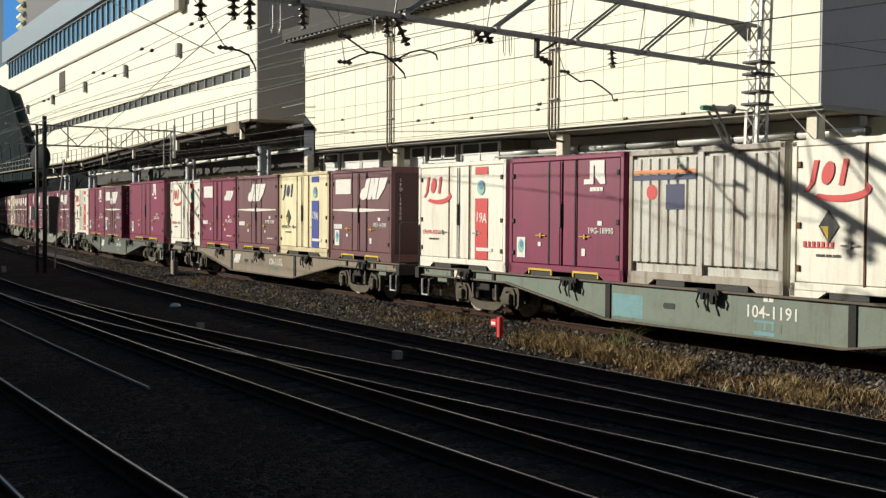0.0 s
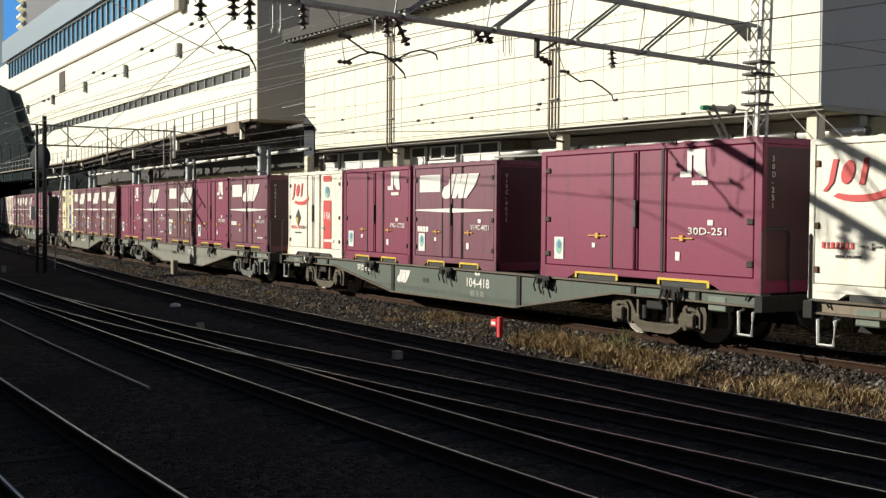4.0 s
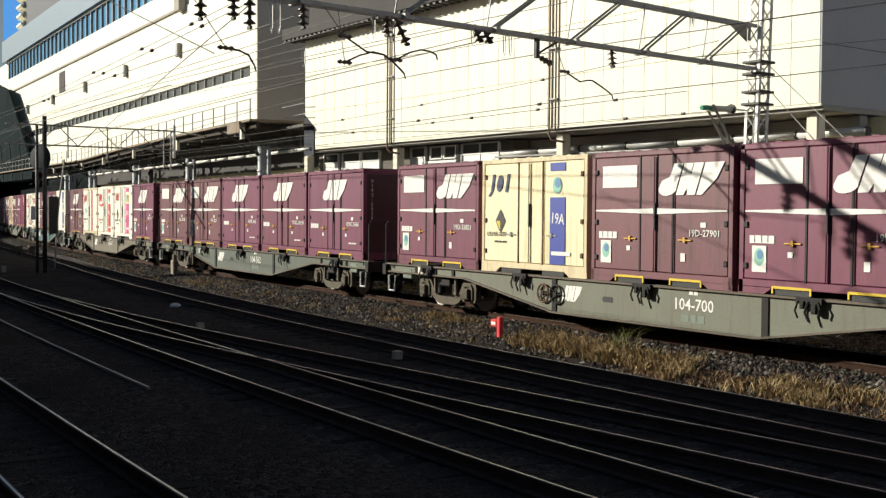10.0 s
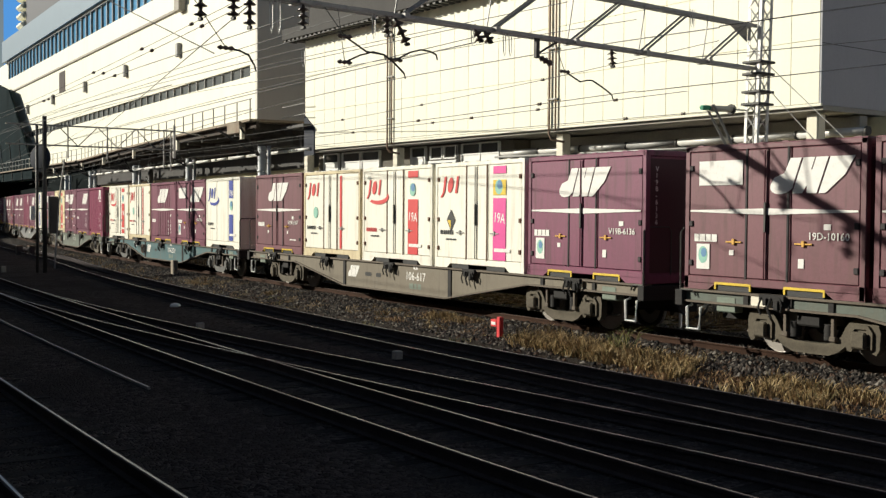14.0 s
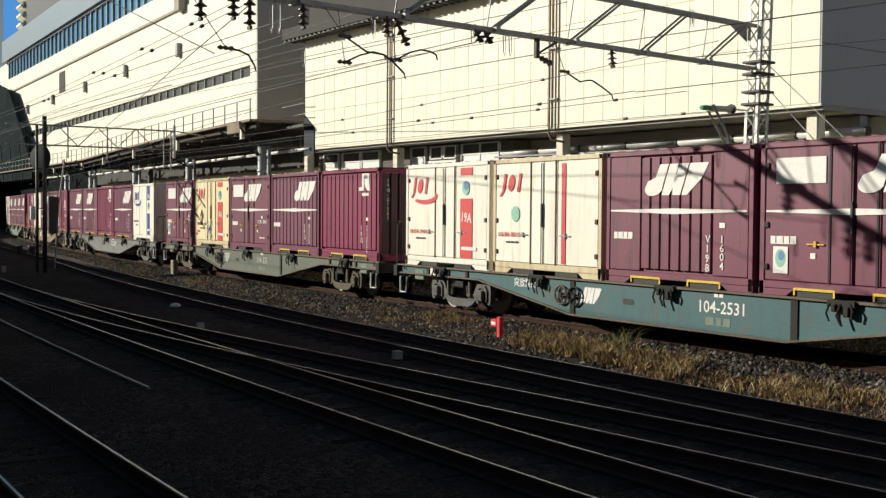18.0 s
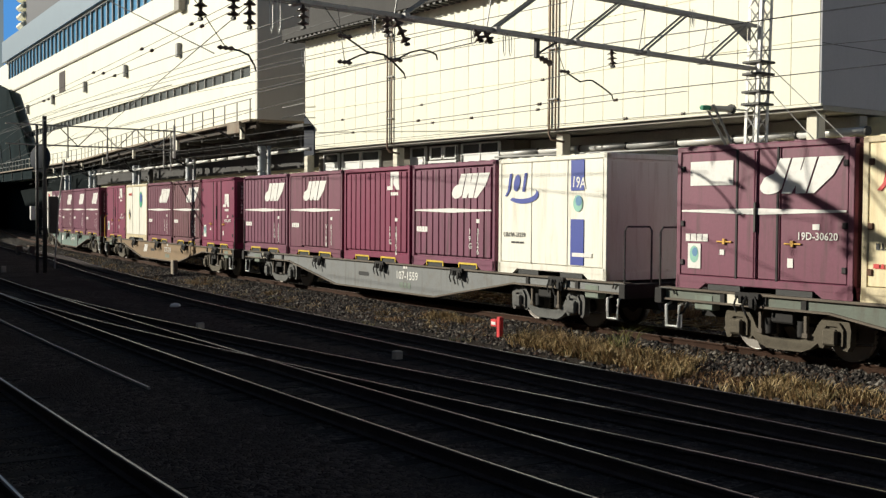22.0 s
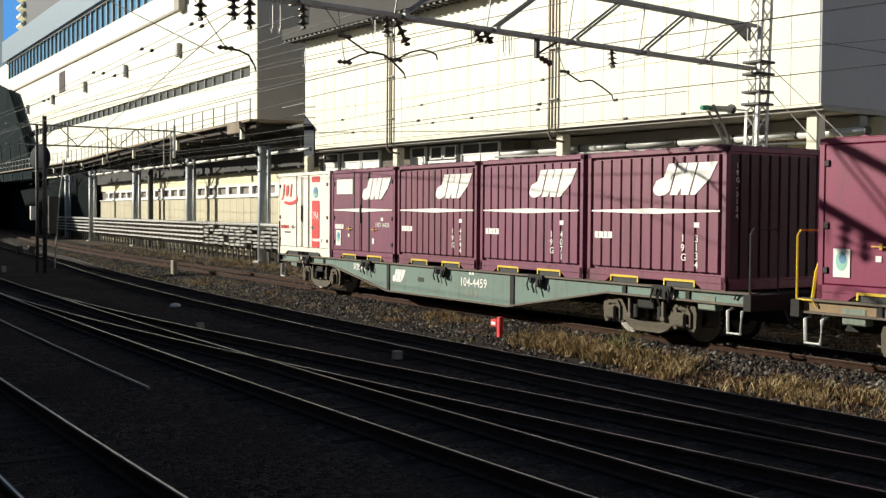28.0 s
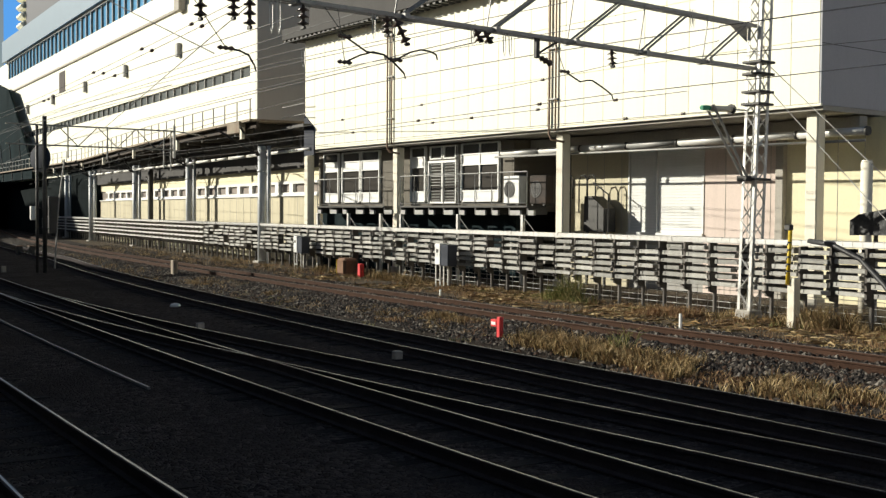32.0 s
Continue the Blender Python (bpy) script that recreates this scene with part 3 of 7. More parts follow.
for x, y in ((-109.4, 29.2), (-96.0, 27.7), (-81.8, 26.9), (-68.5, 26.06), (-52.6, 23.95)):
    c = thing("steel_column", pose(x, y, 0), "grey round steel column under the walkway", "column", "columns under the walkway")
    part("shaft", Mesh().tube([(0, 0, -0.32), (0, 0, 5.75)], 0.21, 14), BLUE_STEEL, c)
    part("collar", Mesh().tube([(0, 0, 4.4), (0, 0, 4.5)], 0.24, 14), BLUE_STEEL, c)
    part("pipe", Mesh().tube([(0.42, 0.2, -0.32), (0.42, 0.2, 5.75)], 0.11, 10), BLUE_STEEL, c, "grey drain pipe")
    for dx, dy in ((-0.9, -2.2), (0.9, -1.6)):
        part("knee_brace", Mesh().tube([(0, -0.1, 5.2), (dx, dy, 6.6)], 0.06, 6), DARK_STEEL, c, "dark raking brace")
    part("base_plate", Mesh().box(-0.35, -0.35, -0.32, 0.35, 0.35, -0.2, 0.02), CONCRETE, c)


def low_line(x):
    return 27.0 - 0.07 * (x + 62)


rows = line_rows(low_line, -100, -46.5)
lw = thing("boundary_building", pose(0, 0, 0), "low beige wall with a strip of windows behind the walkway columns", "building")
part("wall", Mesh().sweep([(0, -0.3), (0, 3.25), (0.3, 3.25), (0.3, -0.3)], rows), BEIGE_WALL, lw, "beige lower wall")
part("wall", Mesh().sweep([(0.05, 4.03), (0.05, 4.66), (0.3, 4.66), (0.3, 4.03)], rows), YELLOW_WALL, lw, "pale upper wall")
# Dark band puts the walkway's shade on the upper wall into colour.
part("wall", Mesh().sweep([(-0.25, 4.66), (-0.25, 6.8), (0.3, 6.8), (0.3, 4.66)], rows), DARK, lw, "dark upper band standing for the shade under the walkway")
part("sill", Mesh().sweep([(-0.10, 3.20), (-0.10, 3.27), (0.3, 3.27), (0.3, 3.20)], rows), WHITE, lw, "white window sill")
strip = part("window_strip", Mesh().sweep([(0.15, 3.25), (0.15, 4.03), (0.2, 4.03), (0.2, 3.25)], rows), REFLECTION_PANE, lw, "strip of small windows with reflection toned into the panes")
wf = Mesh().box(-0.27, -0.03, 3.27, 0.27, 0.14, 4.03).box(-1.06, -0.03, 3.87, -0.27, 0.1, 4.03).box(0.27, -0.03, 3.87, 1.06, 0.1, 4.03).box(-1.06, -0.03, 3.27, -0.27, 0.1, 3.41).box(0.27, -0.03, 3.27, 1.06, 0.1, 3.41).data("window_frame", WHITE)
for i in range(24):
    x = -47.9 - i * 2.12
    part("window_frame", wf, None, strip, "", pose(x, low_line(x), 0, 0, 0, -4.0))
joint = Mesh().box(-0.02, -0.006, -0.3, 0.02, 0.02, 3.2).data("wall_joint", CONCRETE)
for i in range(43):
    x = -47.3 - i * 1.22
    part("wall_joint", joint, None, lw, "", pose(x, low_line(x), 0, 0, 0, -4.0))
for i, x in enumerate((-56.5, -69.5, -80.0)):
    c = thing("dark_column", pose(x, low_line(x) - 0.8, 0), "dark brown steel column with curved knee braces", "column", "rear columns under the walkway")
    part("shaft", Mesh().box(-0.16, -0.16, -0.32, 0.16, 0.16, 6.0, 0.02), DARK_STEEL, c)
    for s_ in (-1, 1):
        part("knee_brace", Mesh().tube([(s_ * 0.1, 0, 3.4), (s_ * 0.35, 0, 4.4), (s_ * 1.0, 0, 4.9)], 0.05, 6), DARK_STEEL, c)
# Pale lengths stand for sun patches on the beam under the walkway.
sun_patches = thing("soffit_pipe", pose(0, 0, 0), "pale lengths standing for sun patches under the walkway", "pipe")
for i in range(16):
    x0 = -48 - i * 3.1
    part("pipe_length", Mesh().tube([(x0, low_line(x0) - 1.6, 5.42), (x0 - 2.7, low_line(x0 - 2.7) - 1.6, 5.42)], 0.085, 8), WHITE_STEEL, sun_patches)
    part("hanger", Mesh().tube([(x0 - 1.2, low_line(x0 - 1.2) - 1.6, 5.42), (x0 - 1.2, low_line(x0 - 1.2) - 1.6, 6.66)], 0.02, 5), DARK_STEEL, sun_patches)
# Near-black sheet puts the shade under the walkway into colour.
solid("underpass_wall", Mesh().sweep([(-0.3, -0.32), (-0.3, 6.6), (0.6, 6.6), (0.6, -0.32)], line_rows(low_line, -152, -100)), SHADE_BLACK, "near-black sheet for the shade under the walkway", "wall", kind="structure")
# Added near-black portal that the line runs out of; its colour carries the shade
ub = tagged(new("underbridge"), "added near-black portal closing the far end of the line", "bridge", kind="structure")
part("abutment", Mesh().box(-154, 35.0, -0.32, -150, 95, 8.5), SHADE_BLACK, ub)
part("abutment", Mesh().box(-154, 2.0, -0.32, -150, 28.5, 8.5), SHADE_BLACK, ub)
part("lintel", Mesh().box(-154, 28.5, 5.6, -150, 35.0, 8.5), SHADE_BLACK, ub)
part("roof", Mesh().box(-330, 2.0, 8.5, -150, 95, 9.0), SHADE_BLACK, ub)
part("rear_wall", Mesh().box(-334, 2.0, -0.32, -330, 95, 9.0), SHADE_BLACK, ub)
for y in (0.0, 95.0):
    part("side_wall", Mesh().box(-330, y, -0.32, -150, y + 2.0, 9.0), SHADE_BLACK, ub)

# ---- platform side, behind the camera ----
prows = line_rows(lambda x: sag(x, 0.95), -150, 60)
solid("platform", Mesh().sweep([(-10, -0.32), (-10, 1.05), (0, 1.05), (0, -0.32)], prows), CONCRETE, "grey concrete railway platform", "platform", kind="structure")
# Unseen block added to stop sun that would pass under the canopy.
solid("station_backdrop", Mesh().sweep([(-30, -0.32), (-30, 10.0), (-10.01, 10.0), (-10.01, -0.32)], line_rows(lambda x: sag(x, 0.95), -260, 120)), GREY_WALL, "unseen grey block behind the platform, added to stop low sun", "building", kind="structure")
# Unseen canopy, placed so that its edge casts the foreground shade.
solid("platform_canopy", Mesh().sweep([(-10.0, 6.45), (-10.0, 6.84), (-2.15, 6.84), (-2.15, 6.45)], prows), STEEL_GREY, "grey platform canopy roof", "canopy", kind="structure")
cp = Mesh().box(-0.12, -0.12, 1.05, 0.12, 0.12, 6.45).data("canopy_post", STEEL_GREY)
for i in range(14):
    x = -130 + i * 14
    solid("canopy_post", cp, None, "grey steel post carrying the platform canopy", "post", "canopy posts", m=pose(x, sag(x, -5), 0))
# Unseen block added to cast shade over the far end of the line.
solid("office_tower", Mesh().box(-330, -60, -0.32, -152, -10.5, 26.8), GREY_WALL, "unseen tall grey block added to shade the far end", "building", kind="structure")
# Unseen pale block added to bounce sunlight onto the shaded end walls.
yard = tagged(new("yard_building"), "unseen pale block added to bounce sun onto end walls", "building", kind="structure")
part("wall", Mesh().box(14, 27, -0.32, 34, 92, 27), BOUNCE_FACE, yard)
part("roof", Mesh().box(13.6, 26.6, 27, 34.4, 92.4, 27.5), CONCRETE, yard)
far_sky = bpy.data.materials.new("clear_sky")
far_sky.use_nodes = True
glow = far_sky.node_tree.nodes["Principled BSDF"]
glow.inputs["Base Color"].default_value, glow.inputs["Emission Color"].default_value = (0, 0, 0, 1), (0.10, 0.34, 0.78, 1)
glow.inputs["Specular IOR Level"].default_value, glow.inputs["Emission Strength"].default_value = 0.0, 0.8
solid("sky_backdrop", Mesh().box(-700, 150, 0, -690, 420, 260), far_sky, "clear blue sky beyond the buildings", "sky", kind="structure")
# ---- overhead line masts ----
def lattice(x, y, z0, z1, w, m, name, label, lean=(0, 0, 0)):
    t = thing(name, pose(x, y, 0, *lean), label, "mast")
    for i in (-1, 1):
        for j in (-1, 1):
            part("angle_post", Mesh().prism([(i * w / 2, j * w / 2), (i * (w / 2 - 0.085), j * w / 2), (i * (w / 2 - 0.085), j * (w / 2 - 0.014)),
                                             (i * (w / 2 - 0.014), j * (w / 2 - 0.014)), (i * (w / 2 - 0.014), j * (w / 2 - 0.085)), (i * w / 2, j * (w / 2 - 0.085))], z0, z1, "xy"), m, t)
    n = int((z1 - z0) / 0.45)
    h = w / 2 - 0.01
    for k in range(n):
        a, b = z0 + 0.15 + k * 0.45, z0 + 0.15 + (k + 1) * 0.45
        s = 1 if k % 2 else -1
        lace = Mesh()
        for p, q in (((-h * s, -h, a), (h * s, -h, b)), ((h * s, h, a), (-h * s, h, b)), ((-h, -h * s, b), (-h, h * s, a)), ((h, h * s, b), (h, -h * s, a))):
            lace.tube([p, q], 0.022, 4)
        part("lacing", lace, m, t)
    part("footing", Mesh().box(-w * 0.6, -w * 0.6, -0.32, w * 0.6, w * 0.6, z0 + 0.12, 0.03), CONCRETE, t, "concrete footing")
    return t


def insulator(m, parent, length=0.5, r=0.085, sheds=4, label="brown ribbed insulator"):
    pr = [(0.02, 0.0)]
    for i in range(sheds):
        z = -length * (i + 0.6) / (sheds + 0.4)
        pr += [(0.025, z + 0.05), (r, z), (r * 0.9, z - 0.012), (0.025, z - 0.008)]
    pr.append((0.02, -length))
    return part("insulator", Mesh().turned(pr, n=10), PORCELAIN, parent, label, m)


mast = lattice(-18.9, 22.12, -0.2, 9.6, 0.42, WHITE_STEEL, "lattice_mast", "pale galvanised lattice mast of the overhead line", (-1.15, 0.75, 0))
for z in (3.25, 5.15, 5.46, 5.91, 6.21):
    part("clamp", Mesh().box(-0.30, -0.28, z - 0.03, 0.30, 0.28, z + 0.03, 0.01), DARK_STEEL, mast, "dark clamp band")
lattice(-18.9, -0.3, 1.05, 9.0, 0.42, STEEL_GREY, "lattice_mast", "grey lattice mast on the platform")
GANTRY = pose(-18.9, 22.12, 0, 0, 0, 5.2)
truss = thing("gantry_truss", GANTRY, "grey steel truss beam spanning the tracks", "gantry")
for z, w in ((6.05, 0.04), (7.12, 0.045)):
    for xx in (-0.09, 0.09):
        part("chord", Mesh().box(xx - 0.025, -22.2, z - w, xx + 0.025, 0.0, z + w, 0.005), GANTRY_STEEL, truss)
for i in range(9):
    y0 = -1.95 - i * 2.3
    for xx in (-0.09, 0.09):
        part("brace", Mesh().tube([(xx, y0, 6.07), (xx, y0 + 1.55, 7.10)], 0.028, 4), GANTRY_STEEL, truss)
    part("strut", Mesh().tube([(0.12, y0 - 0.25, 6.05), (0.12, y0 - 0.05, 7.12)], 0.016, 5), GANTRY_STEEL, truss)
    part("crossbar", Mesh().box(-0.2, y0 - 0.06, 6.0, 0.2, y0 + 0.06, 6.1), GANTRY_STEEL, truss)
part("gusset", Mesh().prism([(-0.75, 7.12), (0.0, 7.12), (0.0, 6.75)], -0.2, -0.18, "yz"), GANTRY_STEEL, truss)

pole = thing("signal_pole", pose(-45.5, 11.28, 0), "dark twin pole carrying a thin gantry beam and a round board", "mast")
part("shaft", Mesh().tube([(0, 0, -0.32), (0, 0, 6.1)], 0.09, 10), DARK_STEEL, pole)
part("shaft", Mesh().tube([(-0.1, -0.27, -0.32), (-0.1, -0.27, 5.75)], 0.06, 8), DARK_STEEL, pole)
beam = thing("light_gantry", pose(-45.5, 0, 0), "thin grey truss beam from the pole across the main track", "gantry")
for z in (4.95, 5.75):
    part("chord", Mesh().box(-0.03, 9.8, z - 0.03, 0.03, 16.6, z + 0.03), STEEL_GREY, beam)
for i in range(4):
    y0 = 10.2 + i * 1.6
    part("brace", Mesh().tube([(0, y0, 5.75), (0, y0 + 0.8, 4.95)], 0.02, 4).tube([(0, y0 + 0.8, 4.95), (0, y0 + 1.6, 5.75)], 0.02, 4), STEEL_GREY, beam)

# ---- cable racks along the columns ----
RACK_GREY = surface("rack_trough", (0.36, 0.355, 0.33), 0.7, 0.1, 0.2, 3, 30, 0.04, (0.10, 0.075, 0.055), 0.5, False, 0.35)
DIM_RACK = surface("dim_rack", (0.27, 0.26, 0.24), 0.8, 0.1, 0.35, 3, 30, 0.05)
RACK_POST = surface("rack_post", (0.11, 0.10, 0.09), 0.8, 0.1, 0.25, 3, 30, 0.05, None, 0.3, False, 0.4)
rack = thing("cable_rack", pose(0, 0, 0), "long grey cable rack with six tiers of troughs on dark posts", "cable rack")


def rack_line(x, y0):
    """Runs with the curve, then straight on."""
    return sag(x, y0) if x > -62 else sag(-62, y0) - 0.093 * (x + 62)


TIERS = (0.46, 0.65, 0.84, 1.03, 1.22, 1.41)
side = [(0.05, -0.32), (0.05, 1.62), (-0.24, 1.62)]
for z in reversed(TIERS):
    side += [(-0.24, z - 0.005), (-0.34, z - 0.005), (-0.34, z - 0.05), (-0.24, z - 0.05)]
rpost = Mesh().prism(side + [(-0.24, 0.34), (-0.05, 0.28), (-0.05, -0.32)], -0.03, 0.03, "yz").data("rack_post", RACK_POST)
rnd = random.Random(5)
trough_kinds = [Mesh().box(-h, -0.12, 0.0, h, 0.12, t, 0.008).box(-h + 0.05, -0.135, t * 0.3, -h + 0.11, -0.12, t).data("trough", RACK_GREY) for h, t in ((0.40, 0.115), (0.43, 0.10), (0.30, 0.105))]
for i in range(112):
    x = -14.4 - i * 0.96
    part("rack_post", rpost, None, rack, "", pose(x + rnd.uniform(-0.06, 0.06), rack_line(x, 22.0), rnd.uniform(-0.04, 0.0)))
    if i >= 50:
        continue
    for z in TIERS:
        if rnd.random() < 0.07:
            continue
        xm = x - 0.48 + rnd.uniform(-0.07, 0.07)
        part("trough", rnd.choice(trough_kinds[:2] + trough_kinds), None, rack, "", pose(xm, sag(xm, 21.86 + rnd.uniform(-0.05, 0.06)), z + rnd.uniform(-0.025, 0.025), 0, rnd.uniform(-1.2, 1.2), math.degrees(0.0015 * xm)))
for z in (0.5, 0.78, 1.06, 1.34):
    for i in range(18):
        x0 = -62.6 - i * 3.4
        part("long_trough", Mesh().sweep([(-0.06, z), (0.06, z), (0.06, z + 0.11), (-0.06, z + 0.11)], [(Vector((x, rack_line(x, 21.8), 0)), max(0.0015 * x, -0.093)) for x in (x0, x0 - 3.3)]), WHITE_STEEL, rack)
# Added rear row; its dim colour stands for the shaded background in the gaps.
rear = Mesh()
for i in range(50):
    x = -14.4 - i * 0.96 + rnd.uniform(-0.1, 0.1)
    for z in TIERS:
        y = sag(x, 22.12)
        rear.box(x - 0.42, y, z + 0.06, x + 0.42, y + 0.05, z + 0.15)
tagged(part("rear_trough", rear, DIM_RACK, rack, "added rear troughs, toned dim for the shaded gaps"), kind="stuff")
mesh_fence = thing("wire_fence", pose(0, 0, 0), "low pale wire mesh fence behind the cable rack", "fence")
for j in range(5):
    part("fence_wire", Mesh().tube([(x, sag(x, 22.35), -0.15 + j * 0.16) for x in (-14, -20, -26, -32, -38)], 0.008, 4), WHITE_STEEL, mesh_fence)
for i in range(60):
    x = -14.0 - i * 0.4
    part("fence_post", Mesh().tube([(x, sag(x, 22.35), -0.32), (x, sag(x, 22.35), 0.55)], 0.007, 4), WHITE_STEEL, mesh_fence)
TOPT = Mesh().box(-1.24, -0.17, 1.60, 1.24, 0.17, 1.74, 0.012).box(-1.27, -0.18, 1.60, -1.235, 0.18, 1.755).box(1.235, -0.18, 1.60, 1.27, 0.18, 1.755)
for k in range(9):
    TOPT.box(-1.1 + k * 0.275, -0.176, 1.60, -1.08 + k * 0.275, 0.176, 1.748)
TOPT = TOPT.data("top_trough", WHITE_STEEL)
for i in range(42):
    x = -15.2 - i * 2.56
    part("top_trough", TOPT, None, rack, "pale ribbed top trough" if i == 0 else "", pose(x, rack_line(x, 21.9), 0, 0, 0, math.degrees(max(0.0015 * x, -0.093))))
# ---- goods train ----
PITCH, WAGON_STEP = 3.85, 20.485
FIRST = -13.304
LOAD_MIDDLE = (-13.585, -34.06, -54.07, -74.87, -94.91, -115.88, -135.96, -156.52, -177.03, -198.01, -218.01, -238.99)
MOVERS, WHEELS = [], []


def run(t):
    """Metres that the train has gone at t seconds: it slows gently."""
    return 8.150264 * t - 0.011276 * t * t - 0.000129 * t ** 3


def paint(name, c, rough=0.5, dirt=(0.10, 0.06, 0.05), amount=0.35, vary=0.14, per=0.06, grime=(0.055, 0.024, 0.026), grime_amount=0.85):
    return surface(name, c, rough, 0, vary, 1.6, 30, 0.015, dirt, amount, True, per, 0.5, grime, grime_amount, True)


PURPLE = paint("container_purple", (0.180, 0.042, 0.089), amount=0.45, dirt=(0.10, 0.036, 0.046))
MAUVE = paint("container_mauve", (0.165, 0.057, 0.073), amount=0.6, dirt=(0.10, 0.048, 0.040), grime=(0.075, 0.035, 0.03))
PLUM = paint("container_plum", (0.172, 0.041, 0.077), amount=0.5, dirt=(0.09, 0.034, 0.04))
MAROON = paint("container_maroon", (0.208, 0.012, 0.062), amount=0.25, dirt=(0.11, 0.02, 0.04), grime=(0.09, 0.015, 0.03), grime_amount=0.5)
WORN_CREAM = paint("container_worn_cream", (0.85, 0.745, 0.47), dirt=(0.55, 0.36, 0.15), amount=0.6, vary=0.08, per=0.02, grime=(0.34, 0.17, 0.06), grime_amount=0.6)
CREAM = paint("container_cream", (0.86, 0.77, 0.50), dirt=(0.50, 0.36, 0.18), amount=0.5, vary=0.06, per=0.03, grime=(0.30, 0.17, 0.07), grime_amount=0.4)
OFFWHITE = paint("container_white", (0.86, 0.835, 0.735), dirt=(0.50, 0.42, 0.27), amount=0.4, vary=0.05, per=0.03, grime=(0.36, 0.24, 0.12), grime_amount=0.35)
GREY_BOX = paint("container_grey", (0.56, 0.55, 0.50), dirt=(0.24, 0.17, 0.11), amount=0.6, grime=(0.20, 0.10, 0.05))
STAINED_FRAME = paint("stained_cream_frame", (0.66, 0.56, 0.36), dirt=(0.30, 0.16, 0.07), amount=0.75, grime=(0.26, 0.13, 0.05), grime_amount=0.6)
RUST_FRAME = paint("rusty_frame", (0.42, 0.38, 0.32), dirt=(0.20, 0.10, 0.05), amount=0.9, grime=(0.13, 0.06, 0.03))
# Container ends get a darker plum; their shade is put into the colour.
PLUM_END_SHADE = surface("container_end", (0.055, 0.017, 0.024), 0.6, 0, 0.2, 1.6, 30, 0.02)
DECAL = surface("white_marking", (0.80, 0.78, 0.74), 0.5, 0, 0.05, 5, 60, 0, (0.45, 0.33, 0.32), 0.35)
FADED_DECAL = surface("faded_white_marking", (0.40, 0.42, 0.37), 0.6, 0, 0.15, 5, 60, 0, (0.20, 0.20, 0.16), 0.6)
DECAL_RED = surface("red_marking", (0.62, 0.05, 0.05), 0.5, 0, 0.06, 5, 60, 0)
DECAL_BLUE = surface("blue_marking", (0.035, 0.06, 0.33), 0.5, 0, 0.06, 5, 60, 0)
DECAL_SKY = surface("sky_blue_marking", (0.10, 0.24, 0.42), 0.5)
FRESH_TEAL = surface("fresh_teal_paint", (0.16, 0.33, 0.36), 0.5, 0, 0.2, 3, 30, 0.01, (0.17, 0.21, 0.17), 0.5)
DECAL_NAVY = surface("navy_marking", (0.02, 0.03, 0.10), 0.5)
DECAL_GREEN = surface("green_marking", (0.05, 0.36, 0.20), 0.5)
DECAL_PINK = surface("pink_marking", (0.72, 0.06, 0.30), 0.5)
DECAL_ORANGE = surface("orange_marking", (0.75, 0.25, 0.08), 0.5)
DECAL_MINT = surface("mint_marking", (0.26, 0.52, 0.42), 0.5)
DECAL_BLACK = surface("black_marking", (0.03, 0.03, 0.03), 0.5)
LATCH = surface("latch_brass", (0.62, 0.34, 0.06), 0.5, 0.1, 0.2, 8, 50, 0.02)
SEAL = surface("door_seal_black", (0.022, 0.016, 0.018), 0.7)
RUST_BAR = surface("rusty_bar", (0.13, 0.062, 0.035), 0.8, 0.1, 0.3, 6, 40, 0.05)
BOGIE = surface("bogie_dusty_cast", (0.10, 0.084, 0.059), 0.85, 0, 0.3, 5, 30, 0.08, (0.09, 0.07, 0.05), 0.7)
BOGIE_GREY = surface("bogie_grey_cast", (0.11, 0.11, 0.104), 0.8, 0, 0.3, 5, 30, 0.08, (0.09, 0.075, 0.06), 0.6)
UNDER = surface("underframe_dark", (0.020, 0.018, 0.017), 0.85, 0, 0.3, 3, 25, 0.05)
WHEEL = surface("wheel_steel", (0.045, 0.036, 0.030), 0.7, 0.2, 0.2, 4, 30, 0.04)
TREAD = surface("bright_tread", (0.34, 0.31, 0.28), 0.4, 0.5, 0.15, 4, 30, 0.02)
DUSTED = surface("dusted_flange", (0.13, 0.105, 0.08), 0.8, 0, 0.3, 1.5, 25, 0.04, (0.08, 0.06, 0.045), 0.7)
SILL = {}
for key, c in (("sage", (0.24, 0.30, 0.24)), ("tan", (0.34, 0.27, 0.19)), ("green", (0.11, 0.15, 0.12)), ("olive", (0.30, 0.30, 0.25)),
               ("moss", (0.22, 0.23, 0.17)), ("dark", (0.13, 0.16, 0.13)), ("brown", (0.25, 0.21, 0.15)), ("teal", (0.06, 0.17, 0.19)),
               ("faded", (0.165, 0.195, 0.155)), ("grey", (0.27, 0.28, 0.28)), ("orange", (0.36, 0.23, 0.11)), ("mint", (0.19, 0.29, 0.25))):
    SILL[key] = surface("sill_" + key, tuple(0.68 * v for v in c), 0.6, 0, 0.12, 1.1, 25, 0.03, (0.13, 0.095, 0.06), 0.6, False, 0.0, 0.5, (0.07, 0.055, 0.04), 0.5, True)

L, HALF, TOP = 3.715, 1.225, 2.5
H2 = L / 2


